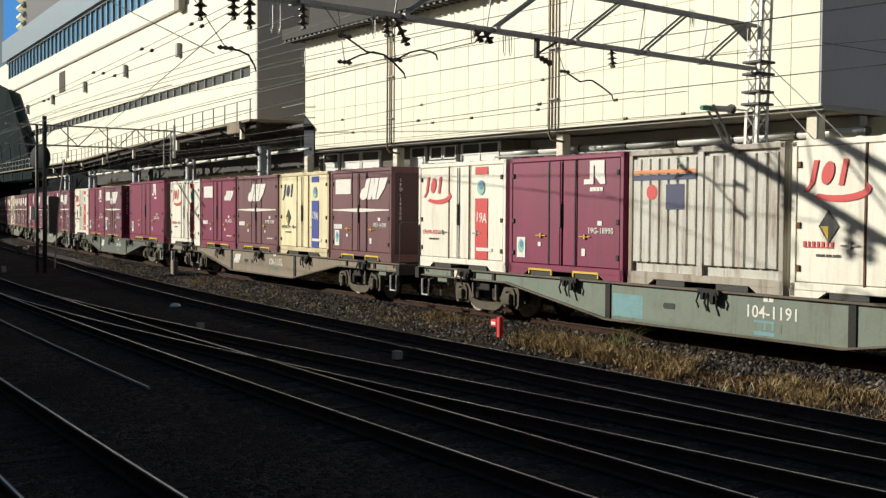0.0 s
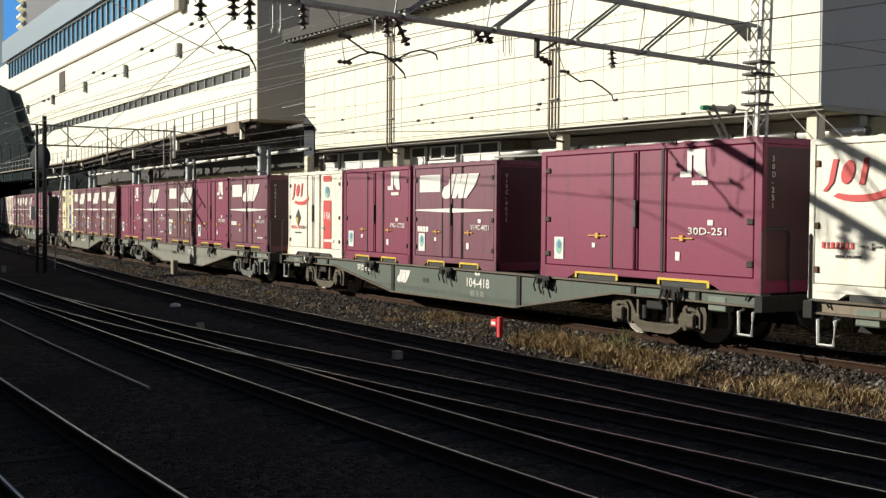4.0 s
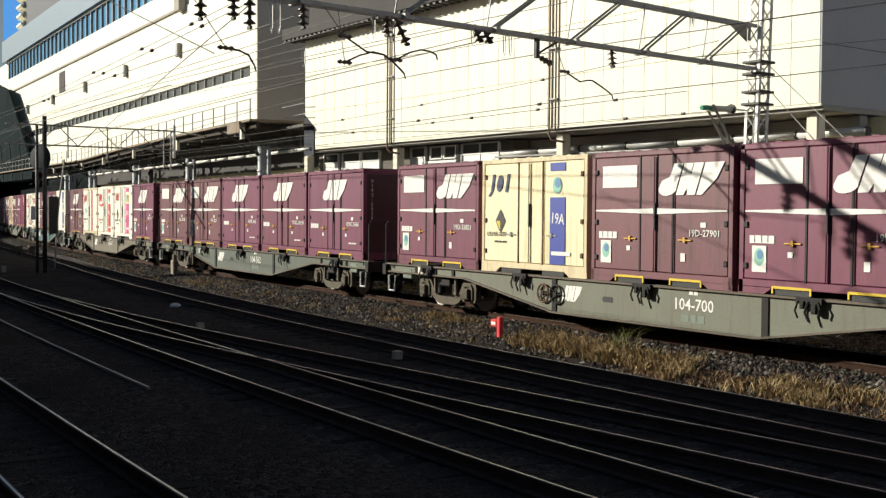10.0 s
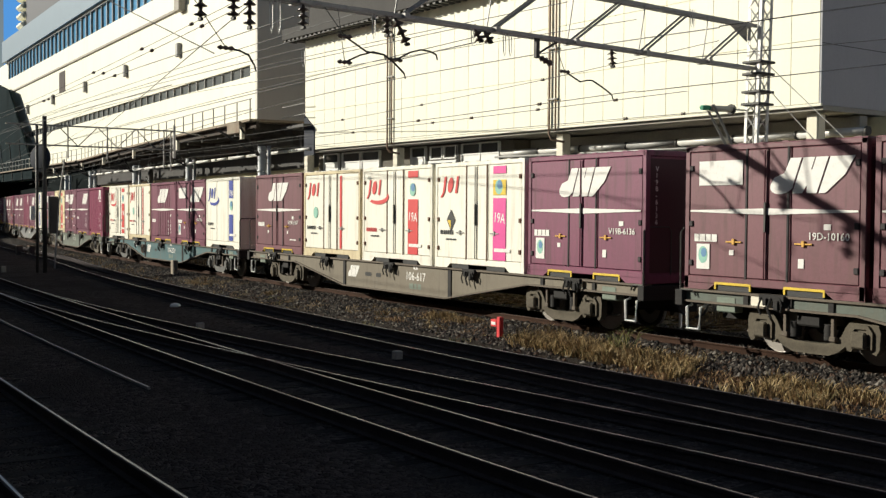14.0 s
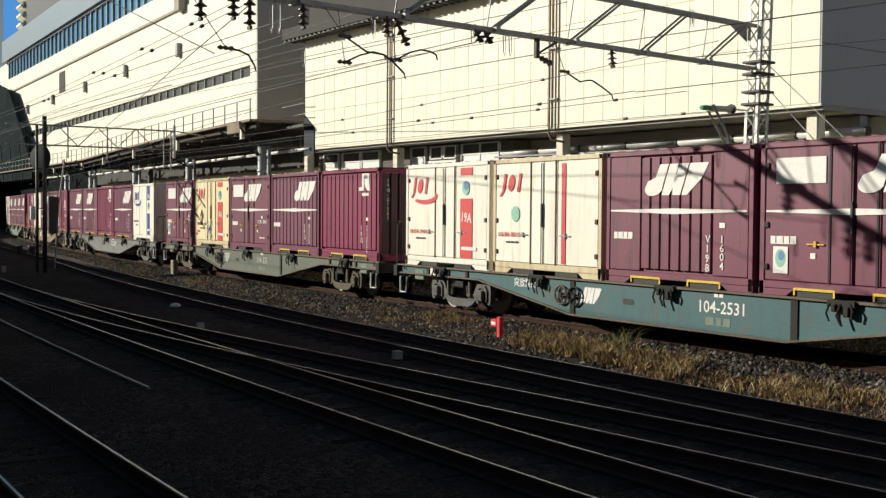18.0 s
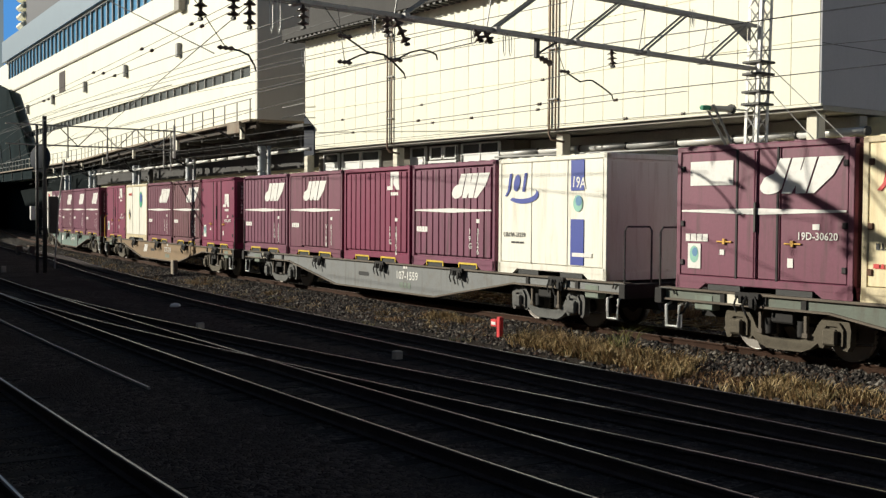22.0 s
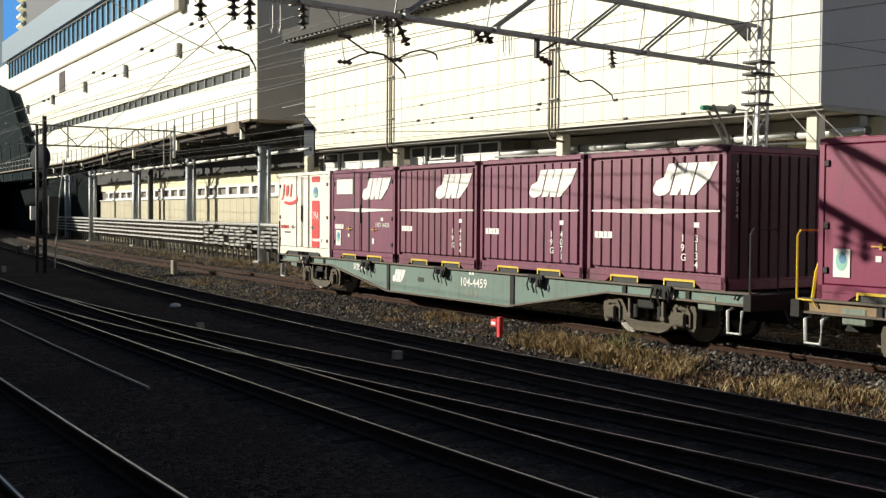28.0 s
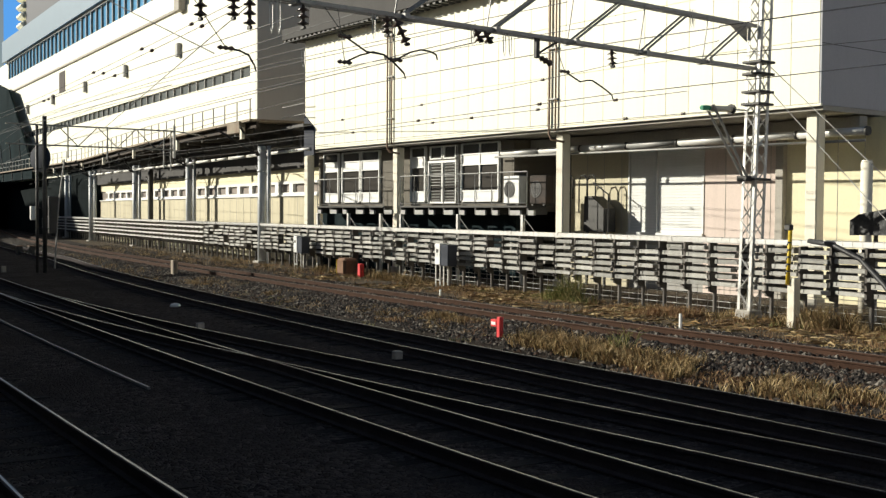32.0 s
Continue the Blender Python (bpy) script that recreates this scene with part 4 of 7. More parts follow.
def lettering(text, size, material, cache={}):
    """Flat letters that face -y, from the built-in font, begun at the left foot."""
    key = (text, size, material.name)
    if key not in cache:
        c = bpy.data.curves.new("lettering", "FONT")
        c.body, c.size, c.extrude, c.resolution_u = text, size, 0.002, 2
        c.offset = size * 0.008
        o = bpy.data.objects.new("lettering", c)
        me = bpy.data.meshes.new_from_object(o)
        me.transform(pose(0, 0, 0, 90))
        me.materials.clear()
        me.materials.append(material)
        bpy.data.objects.remove(o)
        bpy.data.curves.remove(c)
        cache[key] = me
    return cache[key]


SHARED = {}


def shared(key, build, material):
    if key not in SHARED:
        SHARED[key] = build().data(key.split(":")[0], material)
    return SHARED[key]


def plate(pts, y=0.0, d=0.004):
    return Mesh().prism(pts, y - d, y)


def oval(cx, cz, rx, rz, n=20, a0=0.0, a1=360.0):
    return [(cx + rx * math.cos(radians(a0 + (a1 - a0) * i / n)), cz + rz * math.sin(radians(a0 + (a1 - a0) * i / n))) for i in range(n)]


def comb(widths, gap, h, base, slant=0.0, d=0.004):
    """One plate of upright bars that grow out of a common strip, leaning by slant."""
    total = sum(widths) + gap * (len(widths) - 1)
    pts, x = [(0.0, 0.0), (total, 0.0)], total
    for i, w in enumerate(reversed(widths)):
        pts += [(x + slant * h, h), (x - w + slant * h, h)]
        x -= w
        if i < len(widths) - 1:
            pts += [(x + slant * base, base), (x - gap + slant * base, base)]
            x -= gap
    return Mesh().prism(pts, -d, 0)


def leaning(pts, slant=0.28):
    return Mesh().prism([(x + slant * z, z) for x, z in pts], -0.004, 0)


def logo_foot():
    """A leaning stem that swells into a round spot at its foot."""
    pts = [(0.20, 0.52), (0.345, 0.52), (0.345, 0.12)] + [(0.20 + 0.16 * math.cos(radians(a)), 0.125 + 0.135 * math.sin(radians(a))) for a in range(-20, -200, -20)] + [(0.06, 0.24), (0.18, 0.30)]
    return leaning(pts)


def logo_block():
    """A leaning slab, nicked from below and slit from above."""
    return leaning([(0.37, 0.0), (0.50, 0.0), (0.53, 0.12), (0.56, 0.0), (0.69, 0.0), (0.69, 0.52), (0.535, 0.52), (0.535, 0.34), (0.52, 0.34), (0.52, 0.52), (0.37, 0.52)])


def logo_flag():
    """A leaning slab cut aslant at its foot."""
    return leaning([(0.715, 0.0), (0.80, 0.0), (0.97, 0.26), (1.02, 0.52), (0.715, 0.52)])


LOGO = (("foot", logo_foot), ("block", logo_block), ("flag", logo_flag))


def logo_hook():
    """A white square hook over a small slab."""
    return Mesh().prism([(0.0, 0.0), (0.26, 0.0), (0.26, 0.33), (0.30, 0.33), (0.30, 0.14), (0.44, 0.0), (0.58, 0.0), (0.55, 0.20), (0.55, 0.42), (0.16, 0.42), (0.16, 0.09), (0.0, 0.09)], -0.004, 0)


def logo_bars():
    """A leaning bar, a leaning oval and another bar."""
    m = Mesh()

    def lean(pts):
        return [(x + 0.22 * z, z) for x, z in pts]

    m.prism(lean([(-0.03, -0.08), (0.04, -0.08), (0.12, 0.04), (0.12, 0.35), (0.04, 0.35), (0.04, 0.02)]), -0.004, 0)
    m.prism(lean(oval(0.31, 0.17, 0.10, 0.16, 14)), -0.004, 0)
    return m.prism(lean([(0.52, 0.0), (0.60, 0.0), (0.60, 0.35), (0.52, 0.35)]), -0.004, 0)


def swoosh():
    return plate(oval(0.42, 0.12, 0.50, 0.17, 14, 215, 390) + oval(0.38, 0.17, 0.47, 0.13, 14, 385, 220))


def stripe():
    pts = [(-1.72, 0.0), (0.0, -0.045), (1.72, 0.0), (1.72, 0.03), (0.0, 0.06), (-1.72, 0.03)]
    return plate(pts)


def bars(widths, h, gap=0.02):
    """A row of plain bars for small writing."""
    return comb(widths, gap, h, h * 0.12, 0.0, 0.003)


def box_frame():
    m = Mesh()
    for sy in (-1, 1):
        for sx in (-1, 1):
            m.box(sx * H2, sy * HALF, 0.0, sx * (H2 - 0.11), sy * (HALF - 0.11), TOP, 0.012)
        m.box(-H2, sy * HALF, TOP - 0.09, H2, sy * (HALF - 0.09), TOP, 0.012)
        m.box(-H2, sy * HALF, 0.10, H2, sy * (HALF - 0.08), 0.235, 0.01)
        m.prism([(-H2, 0.0), (-1.30, 0.0), (-1.12, 0.12), (-H2, 0.12)], sy * HALF, sy * (HALF - 0.08))
        m.prism([(1.30, 0.0), (H2, 0.0), (H2, 0.12), (1.12, 0.12)], sy * HALF, sy * (HALF - 0.08))
    for sx in (-1, 1):
        m.box(sx * H2, -HALF, TOP - 0.10, sx * (H2 - 0.09), HALF, TOP, 0.01)
        m.box(sx * H2, -HALF, 0.0, sx * (H2 - 0.09), HALF, 0.16, 0.01)
    return m


def box_body():
    return Mesh().box(-H2 + 0.03, -HALF + 0.07, 0.12, H2 - 0.03, HALF - 0.035, TOP - 0.03)


def box_roof():
    pts = [(-H2 + 0.02, TOP - 0.02), (-H2 + 0.02, TOP + 0.008)]
    for i in range(8):
        x = -1.6 + i * 0.457
        pts += [(x, TOP + 0.008), (x + 0.03, TOP + 0.024), (x + 0.12, TOP + 0.024), (x + 0.15, TOP + 0.008)]
    pts += [(H2 - 0.02, TOP + 0.008), (H2 - 0.02, TOP - 0.02)]
    return Mesh().prism(pts, -HALF + 0.02, HALF - 0.02)


def box_end():
    pts = [(-1.12, H2 - 0.04), (-1.12, H2 - 0.03)]
    for i in range(9):
        y = -1.0 + i * 0.25
        pts += [(y - 0.10, H2 - 0.03), (y - 0.09, H2 - 0.024), (y + 0.09, H2 - 0.024), (y + 0.10, H2 - 0.03)]
    pts += [(1.12, H2 - 0.03), (1.12, H2 - 0.04)]
    m = Mesh().prism(pts, 0.2, TOP - 0.14, "xy")
    m.v = [(y, x, z) for x, y, z in m.v]
    return m


def flat_end():
    return Mesh().box(H2 - 0.04, -1.12, 0.2, H2 - 0.026, 1.12, TOP - 0.14, 0.006)


def door(x0, x1):
    return Mesh().box(x0, -HALF + 0.008, 0.245, x1, -HALF + 0.08, TOP - 0.10, 0.010)


def seam(x, w=0.022):
    return Mesh().box(x - w, -HALF - 0.006, 0.22, x + w, -HALF + 0.03, TOP - 0.08, 0.004)


def corrugation(x0=-1.70, x1=1.70, n=12, z0=0.30, z1=2.36):
    """One pressed sheet with upright ribs."""
    step = (x1 - x0) / n
    pts = [(x0, -HALF + 0.045)]
    for i in range(n):
        a, b = x0 + i * step + 0.018, x0 + (i + 1) * step - 0.018
        pts += [(a, -HALF + 0.045), (a + 0.012, -HALF), (b - 0.012, -HALF), (b, -HALF + 0.045)]
    pts += [(x1, -HALF + 0.045), (x1, -HALF + 0.08), (x0, -HALF + 0.08)]
    return Mesh().prism(pts, z0, z1, "xy")


def pocket(x):
    return Mesh().box(x - 0.36, -HALF + 0.02, 0.0, x + 0.36, -HALF + 0.06, 0.135)


def lip(x):
    return Mesh().box(x - 0.38, -HALF - 0.008, 0.10, x + 0.38, -HALF + 0.02, 0.145, 0.004).box(x - 0.40, -HALF - 0.006, 0.02, x - 0.365, -HALF + 0.02, 0.14).box(x + 0.365, -HALF - 0.006, 0.02, x + 0.40, -HALF + 0.02, 0.14)


def latch(x):
    return Mesh().box(x - 0.17, -HALF - 0.02, 0.835, x + 0.17, -HALF, 0.86, 0.004).box(x - 0.03, -HALF - 0.03, 0.80, x + 0.03, -HALF, 0.90, 0.006)


def rod(x):
    return Mesh().tube([(x, -HALF - 0.02, 0.25), (x, -HALF - 0.02, 2.38)], 0.014, 6)


def grip(x):
    return Mesh().box(x - 0.025, -HALF - 0.045, 1.02, x + 0.025, -HALF - 0.005, 1.52, 0.008)


Y = -HALF - 0.0005
SLANTED = Matrix(((1.0, 0, 0.2, 0), (0, 1, 0, 0), (0, 0, 1.15, 0), (0, 0, 0, 1)))
LABELS = {
    "slant": "purple-brown goods container with white slanted mark and long stripe",
    "slant_rib": "purple-brown ribbed goods container with white mark and stripe",
    "small_slant": "dark red goods container with a small white slanted mark",
    "hook": "maroon goods container with a white ring mark and sticker",
    "hook_rib": "dark maroon ribbed goods container with a white ring mark",
    "cream_red": "cream goods container with a red band and crescent mark",
    "cream_worn": "yellowed rust-stained goods container with a faded red band",
    "cream_blue": "yellowed cream goods container with a broad blue band",
    "white_blue": "clean white goods container with blue band and crescent mark",
    "white_red": "off-white goods container with one thin red stripe",
    "white_pink": "off-white goods container with a pink and yellow band",
    "white_plain": "plain off-white insulated goods container with a round mark",
    "grey_rib": "weathered pale grey ribbed goods container with rust runs",
    "long_hook": "long dark maroon goods container with a white ring mark",
}


def container(kind, number="", white_label=False, sticker=True, diamond=False):
    """A twelve-foot goods container; its near side faces -y."""
    c = thing("goods_container", Matrix(), LABELS[kind], "container", "containers on the train")
    tint = MAUVE if number in ("V19B-5979", "19G-8219", "19D-10160") else PURPLE if number in ("V19B-2445", "V19B-6136") else (PURPLE, MAUVE, PLUM)[sum(map(ord, number)) % 3]
    ribbed = kind in ("slant_rib", "hook_rib", "grey_rib")
    coat = {"slant": tint, "slant_rib": tint, "small_slant": MAROON, "hook": MAROON, "hook_rib": MAROON, "long_hook": MAROON, "grey_rib": GREY_BOX,
            "cream_red": OFFWHITE, "cream_worn": WORN_CREAM, "cream_blue": CREAM}.get(kind, OFFWHITE)
    plum = coat in (PURPLE, MAUVE, PLUM, MAROON)
    frame_coat = RUST_FRAME if kind == "grey_rib" else STAINED_FRAME if kind in ("cream_blue", "cream_worn", "white_red", "white_plain") else coat
    body = part("body", shared("body:" + coat.name, box_body, coat), None, c)
    part("frame", shared("frame:" + frame_coat.name, box_frame, frame_coat), None, c)
    part("roof", shared("roof:" + coat.name, box_roof, coat), None, c)
    end_coat = PLUM_END_SHADE if plum else coat
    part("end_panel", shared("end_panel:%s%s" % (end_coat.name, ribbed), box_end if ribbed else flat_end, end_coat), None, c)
    seal = SEAL if plum else RUST_BAR
    if ribbed:
        if kind == "grey_rib":
            for x0, x1 in ((-1.74, -0.08), (0.08, 1.74)):
                part("corrugated_side", shared("corrugated_side:%s%.1f" % (coat.name, x0), lambda: corrugation(x0, x1, 7, 0.42, 2.34), coat), None, c)
            part("centre_post", shared("centre_post:g", lambda: seam(0, 0.07), GREY_BOX), None, c, "grey centre post")
        elif number.startswith("V"):
            part("corrugated_side", shared("corrugated_side:mid" + coat.name, lambda: corrugation(-0.88, 0.92, 7), coat), None, c)
            for x0, x1 in ((-1.74, -0.90), (0.94, 1.74)):
                part("side_panel", shared("side_panel:%.2f%s" % (x0, coat.name), lambda: door(x0, x1), coat), None, c)
        else:
            part("corrugated_side", shared("corrugated_side:" + coat.name, corrugation, coat), None, c)
    elif kind in ("white_blue", "white_plain"):
        part("side_panel", shared("side_panel:" + coat.name, lambda: door(-1.74, 1.74), coat), None, c)
        for x in (-0.62, 0.62):
            part("rivet_strip", shared("rivet_strip:%.2f" % x, lambda: seam(x, 0.006), coat), None, c)
    else:
        for x0, x1 in ((-1.74, -0.47), (-0.45, -0.01), (0.01, 0.45), (0.47, 1.74)):
            part("door", shared("door:%s%.2f" % (coat.name, x0), lambda: door(x0, x1), coat), None, c)
        for x in (-0.46, 0.40):
            part("door_seal", shared("door_seal:%s%.2f" % (seal.name, x), lambda: seam(x), seal), None, c)
        part("lock_rod", shared("lock_rod:%s" % coat.name, lambda: rod(-0.06), coat if plum else STEEL_GREY), None, c)
        part("handle", shared("handle:0", lambda: grip(-0.04), DARK_STEEL), None, c, "dark door handle")
        for x in (-0.72, 0.72):
            part("latch", shared("latch:%.2f%s" % (x, plum), lambda: latch(x), LATCH if plum else STEEL_GREY), None, c, "brass latch bar" if plum else "")
        for x in (-1.70, 1.70):
            for z in (0.46, 1.15, 2.12):
                part("hinge", shared("hinge:%.1f%s" % (x, plum), lambda: Mesh().box(x - 0.045, -HALF - 0.02, -0.05, x + 0.045, -HALF + 0.02, 0.05, 0.01), SEAL if plum else RUST_BAR), None, c, "", pose(0, 0, z))
    for x in (-0.74, 0.74):
        part("fork_pocket", shared("fork_pocket:%.2f" % x, lambda: pocket(x), BLACK), None, c, "black fork pocket")
        if plum and number not in ("V19C-5083", "19D-30620"):
            part("pocket_rim", shared("pocket_rim:%.2f" % x, lambda: lip(x), YELLOW), None, c, "yellow pocket rim")

    def mark(name, key, build, material, x, z, label="", dy=0.0):
        grow = (0.66 if kind == "small_slant" else 1.1) if key in ("foot", "block", "flag") else 1.12 if key == "hook" else 1.15 if key in ("strokes", "swoosh") else 1.0
        narrow = 1.63 if kind == "long_hook" else 1.0
        part(name, shared(name + ":" + key + material.name, build, material), None, c, label, pose(x, Y - dy, z) @ Matrix.Diagonal((grow * (1.34 if key in ("foot", "block", "flag") else 1.0) / narrow, 1, grow, 1)))

    if kind in ("slant", "slant_rib", "small_slant"):
        for key, build in LOGO:
            mark("mark", key, build, DECAL, 0.66 if kind == "small_slant" else -0.06 if number.startswith("19") else -0.56 if white_label else -0.87, 1.70 if kind == "small_slant" else 1.66, "white slanted mark", 0.006)
        if kind != "small_slant":
            mark("stripe", "stripe", stripe, DECAL, 0, 1.36, "white stripe", 0.003)
        mark("small_writing", "own", lambda: bars((0.10, 0.13, 0.11, 0.12), 0.13), DECAL, -1.62, 0.84, "small white writing")
        mark("small_plate", "sq", lambda: plate([(0, 0), (0.13, 0), (0.13, 0.09), (0, 0.09)]), DECAL, 1.10, 1.08)
        if white_label:
            mark("paper_label", "label", lambda: plate([(0, 0), (0.98, 0), (0.98, 0.42), (0, 0.42)]), DECAL, -1.52, 1.82, "white paper label", 0.003)
    elif kind in ("hook", "hook_rib", "long_hook"):
        mark("mark", "hook", logo_hook, DECAL, 0.68, 1.46 if number.startswith("V") else 1.90, "white ring mark", 0.005)
        mark("small_writing", "own2", lambda: bars((0.09, 0.09, 0.09, 0.09), 0.08, 0.01), DECAL, 0.86, 1.32 if number.startswith("V") else 1.76)
        mark("small_plate", "sq", lambda: plate([(0, 0), (0.13, 0), (0.13, 0.09), (0, 0.09)]), DECAL, 1.10, 1.08)
    if plum and sticker and not ribbed:
        mark("sticker", "white", lambda: plate([(0, 0), (0.30, 0), (0.30, 0.44), (0, 0.44)]), DECAL, -1.56, 0.36, "white sticker with a green round", 0.003)
        mark("sticker_print", "green", lambda: plate(oval(0.15, 0.25, 0.105, 0.15)), DECAL_MINT, -1.56, 0.36, "green round print", 0.006)
        mark("sticker_print", "blue", lambda: plate(oval(0.17, 0.29, 0.065, 0.08, 12)), DECAL_SKY, -1.56, 0.36, "blue round print", 0.009)
        mark("small_plate", "sq2", lambda: plate([(0, 0), (0.10, 0), (0.10, 0.09), (0, 0.09)]), DECAL, -0.82, 0.62)
        mark("small_plate", "sq3", lambda: plate([(0, 0), (0.11, 0), (0.11, 0.15), (0, 0.15)]), DECAL, 0.62, 0.46)
    elif plum and not ribbed:
        mark("small_plate", "sq2", lambda: plate([(0, 0), (0.10, 0), (0.10, 0.09), (0, 0.09)]), DECAL, -0.82, 0.62)
        mark("small_plate", "sq2", lambda: plate([(0, 0), (0.10, 0), (0.10, 0.09), (0, 0.09)]), DECAL, 0.72, 0.62)
        mark("small_writing", "fine", lambda: bars((0.16, 0.10, 0.14), 0.04, 0.03), DECAL, 0.95, 0.42)
    if number and plum:
        if ribbed:
            head, tail = number.split("-")
            for k, ch in enumerate(head):
                part("number", lettering(ch, 0.19, DECAL), None, c, "white number", pose(0.78, Y - 0.005, 0.82 - k * 0.17))
            for k, ch in enumerate(tail):
                part("number", lettering(ch, 0.19, DECAL), None, c, "white number", pose(1.12, Y - 0.005, 0.82 - k * 0.155))
        else:
            part("number", lettering(number, 0.17, DECAL), None, c, "white number", pose(0.80, Y - 0.005, 0.92))
        for k, ch in enumerate(number):
            part("end_number", lettering(ch, 0.13, DECAL), None, c, "small white number on the end wall", pose(H2 - 0.018, -0.98, 2.12 - k * 0.125, 0, 0, 90))
    if kind in ("cream_red", "cream_worn", "cream_blue", "white_blue", "white_red", "white_pink"):
        tone = {"cream_red": DECAL_RED, "cream_blue": DECAL_NAVY, "white_blue": DECAL_BLUE}.get(kind, DECAL_RED)
        mark("mark", "strokes", logo_bars, tone, -1.55, 1.78, "leaning stroke mark", 0.005)
        if kind in ("cream_red", "white_blue"):
            mark("crescent", "swoosh", swoosh, tone, -1.42, 1.58, "crescent mark", 0.004)
        if number:
            part("number", lettering(number, 0.14, tone if kind in ("cream_red", "white_red") else DECAL_BLACK), None, c, "small container number", pose(-1.64, Y - 0.005, 0.80))
        else:
            mark("small_writing", "code", lambda: bars((0.05, 0.03, 0.05, 0.04, 0.05, 0.03, 0.05), 0.10, 0.045), tone if kind == "cream_red" else DECAL_BLACK, -1.60, 0.80, "small code writing", 0.004)
        mark("small_writing", "code2", lambda: bars((0.16, 0.10, 0.14), 0.04, 0.03), DECAL_BLACK, -1.35, 0.66)
    if kind in ("cream_red", "cream_worn", "cream_blue", "white_blue", "white_pink"):
        tone = {"cream_red": DECAL_RED, "cream_worn": DECAL_RED, "cream_blue": DECAL_BLUE, "white_blue": DECAL_BLUE, "white_pink": DECAL_PINK}[kind]
        x = 0.66 if kind != "white_blue" else 0.74
        upper = kind == "white_blue"
        globe = 1.52 if upper else 1.90
        if upper:
            mark("band", "low_short", lambda: plate([(0, 0), (0.42, 0), (0.42, 0.93), (0, 0.93)]), tone, x, 0.27, "broad colour band", 0.003)
            mark("band", "high_tall", lambda: plate([(0, 0), (0.42, 0), (0.42, 0.62), (0, 0.62)]), tone, x, 1.78, "", 0.003)
        else:
            mark("band", "low", lambda: plate([(0, 0), (0.50, 0), (0.50, 1.40), (0, 1.40)]), tone, x, 0.25, "broad colour band", 0.003)
            mark("band", "high", lambda: plate([(0, 0), (0.50, 0), (0.50, 0.17), (0, 0.17)]), tone, x, 2.20, "", 0.003)
        mark("round_print", "globe", lambda: plate(oval(0, 0, 0.15, 0.17)), DECAL_MINT, x + 0.23, globe, "green and blue round print", 0.004)
        mark("round_print", "globe2", lambda: plate(oval(0.03, 0.05, 0.10, 0.10)), DECAL_SKY, x + 0.23, globe, "", 0.009)
        part("type_writing", lettering("19A", 0.27, DECAL), None, c, "white type letters", pose(x + 0.02, Y - 0.008, 1.86 if upper else 1.12) @ SLANTED)
        mark("small_writing", "strip", lambda: plate([(0, 0), (0.62, 0), (0.62, 0.08), (0, 0.08)]), DECAL, x + 0.06, 0.44, "", 0.008)
    if kind == "cream_worn":
        for a, lean in enumerate((0.62, -0.62)):
            part("lashing", shared("lashing:%d" % a, lambda: Mesh().tube([(-0.19 - lean * 0.45, Y - 0.03, 0.34), (-0.19 + lean * 0.45, Y - 0.03, 0.96)], 0.013, 6), DECAL_SKY), None, c, "crossed light blue lashing")
        part("lashing_knot", shared("lashing_knot:0", lambda: Mesh().box(-0.26, Y - 0.05, 0.58, -0.12, Y - 0.02, 0.72, 0.02), DECAL_SKY), None, c, "light blue lashing knot")
        mark("sticker", "red_code", lambda: bars((0.10, 0.05, 0.08), 0.07, 0.03), DECAL_RED, -1.64, 0.52, "small red sticker", 0.004)
    if kind == "white_red":
        mark("band", "thin", lambda: plate([(0, 0), (0.13, 0), (0.13, 2.08), (0, 2.08)]), DECAL_RED, 0.60, 0.27, "thin red stripe", 0.003)
        mark("round_print", "globe", lambda: plate(oval(0, 0, 0.15, 0.17)), DECAL_MINT, -1.0, 1.30, "green and blue round print", 0.004)
    if kind == "white_plain":
        mark("round_print", "globe_big", lambda: plate(oval(0, 0, 0.26, 0.36)), DECAL_GREEN, 0.85, 1.82, "green and blue round mark", 0.004)
        mark("round_print", "globe_mid", lambda: plate(oval(0.05, 0.08, 0.17, 0.2)), DECAL_BLUE, 0.85, 1.82, "", 0.009)
        mark("small_writing", "code", lambda: bars((0.07, 0.05, 0.08, 0.07, 0.06, 0.07, 0.05), 0.10), DECAL_RED, -1.3, 2.02)
    if kind == "white_pink":
        mark("band", "sun", lambda: plate([(0, 0), (0.50, 0), (0.50, 0.34), (0, 0.34)]), YELLOW, 0.66, 1.72, "yellow square", 0.0035)
    if kind == "grey_rib":
        mark("stripe", "o", lambda: plate([(0, 0), (1.62, 0), (1.62, 0.07), (0, 0.07)]), DECAL_ORANGE, -1.72, 2.06, "orange stripe", 0.003)
        mark("stripe", "b", lambda: plate([(0, 0), (1.62, 0), (1.62, 0.10), (0, 0.10)]), DECAL_NAVY, -1.72, 1.94, "dark blue stripe", 0.003)
        mark("sticker", "sq", lambda: plate([(0, 0), (0.46, 0), (0.46, 0.46), (0, 0.46)]), DECAL_NAVY, -0.85, 1.40, "dark blue square sticker", 0.003)
        mark("sticker_print", "r", lambda: plate(oval(0, 0, 0.14, 0.14)), DECAL_RED, -1.22, 1.72, "red round mark", 0.004)
    if diamond:
        mark("hazard_mark", "d", lambda: plate([(0, -0.26), (0.19, 0), (0, 0.26), (-0.19, 0)]), DECAL_BLACK, -1.12, 1.14, "black and yellow diamond", 0.004)
        mark("hazard_mark", "e", lambda: plate([(0, -0.21), (0, 0), (-0.15, 0)]), YELLOW, -1.12, 1.14, "", 0.009)
    return c


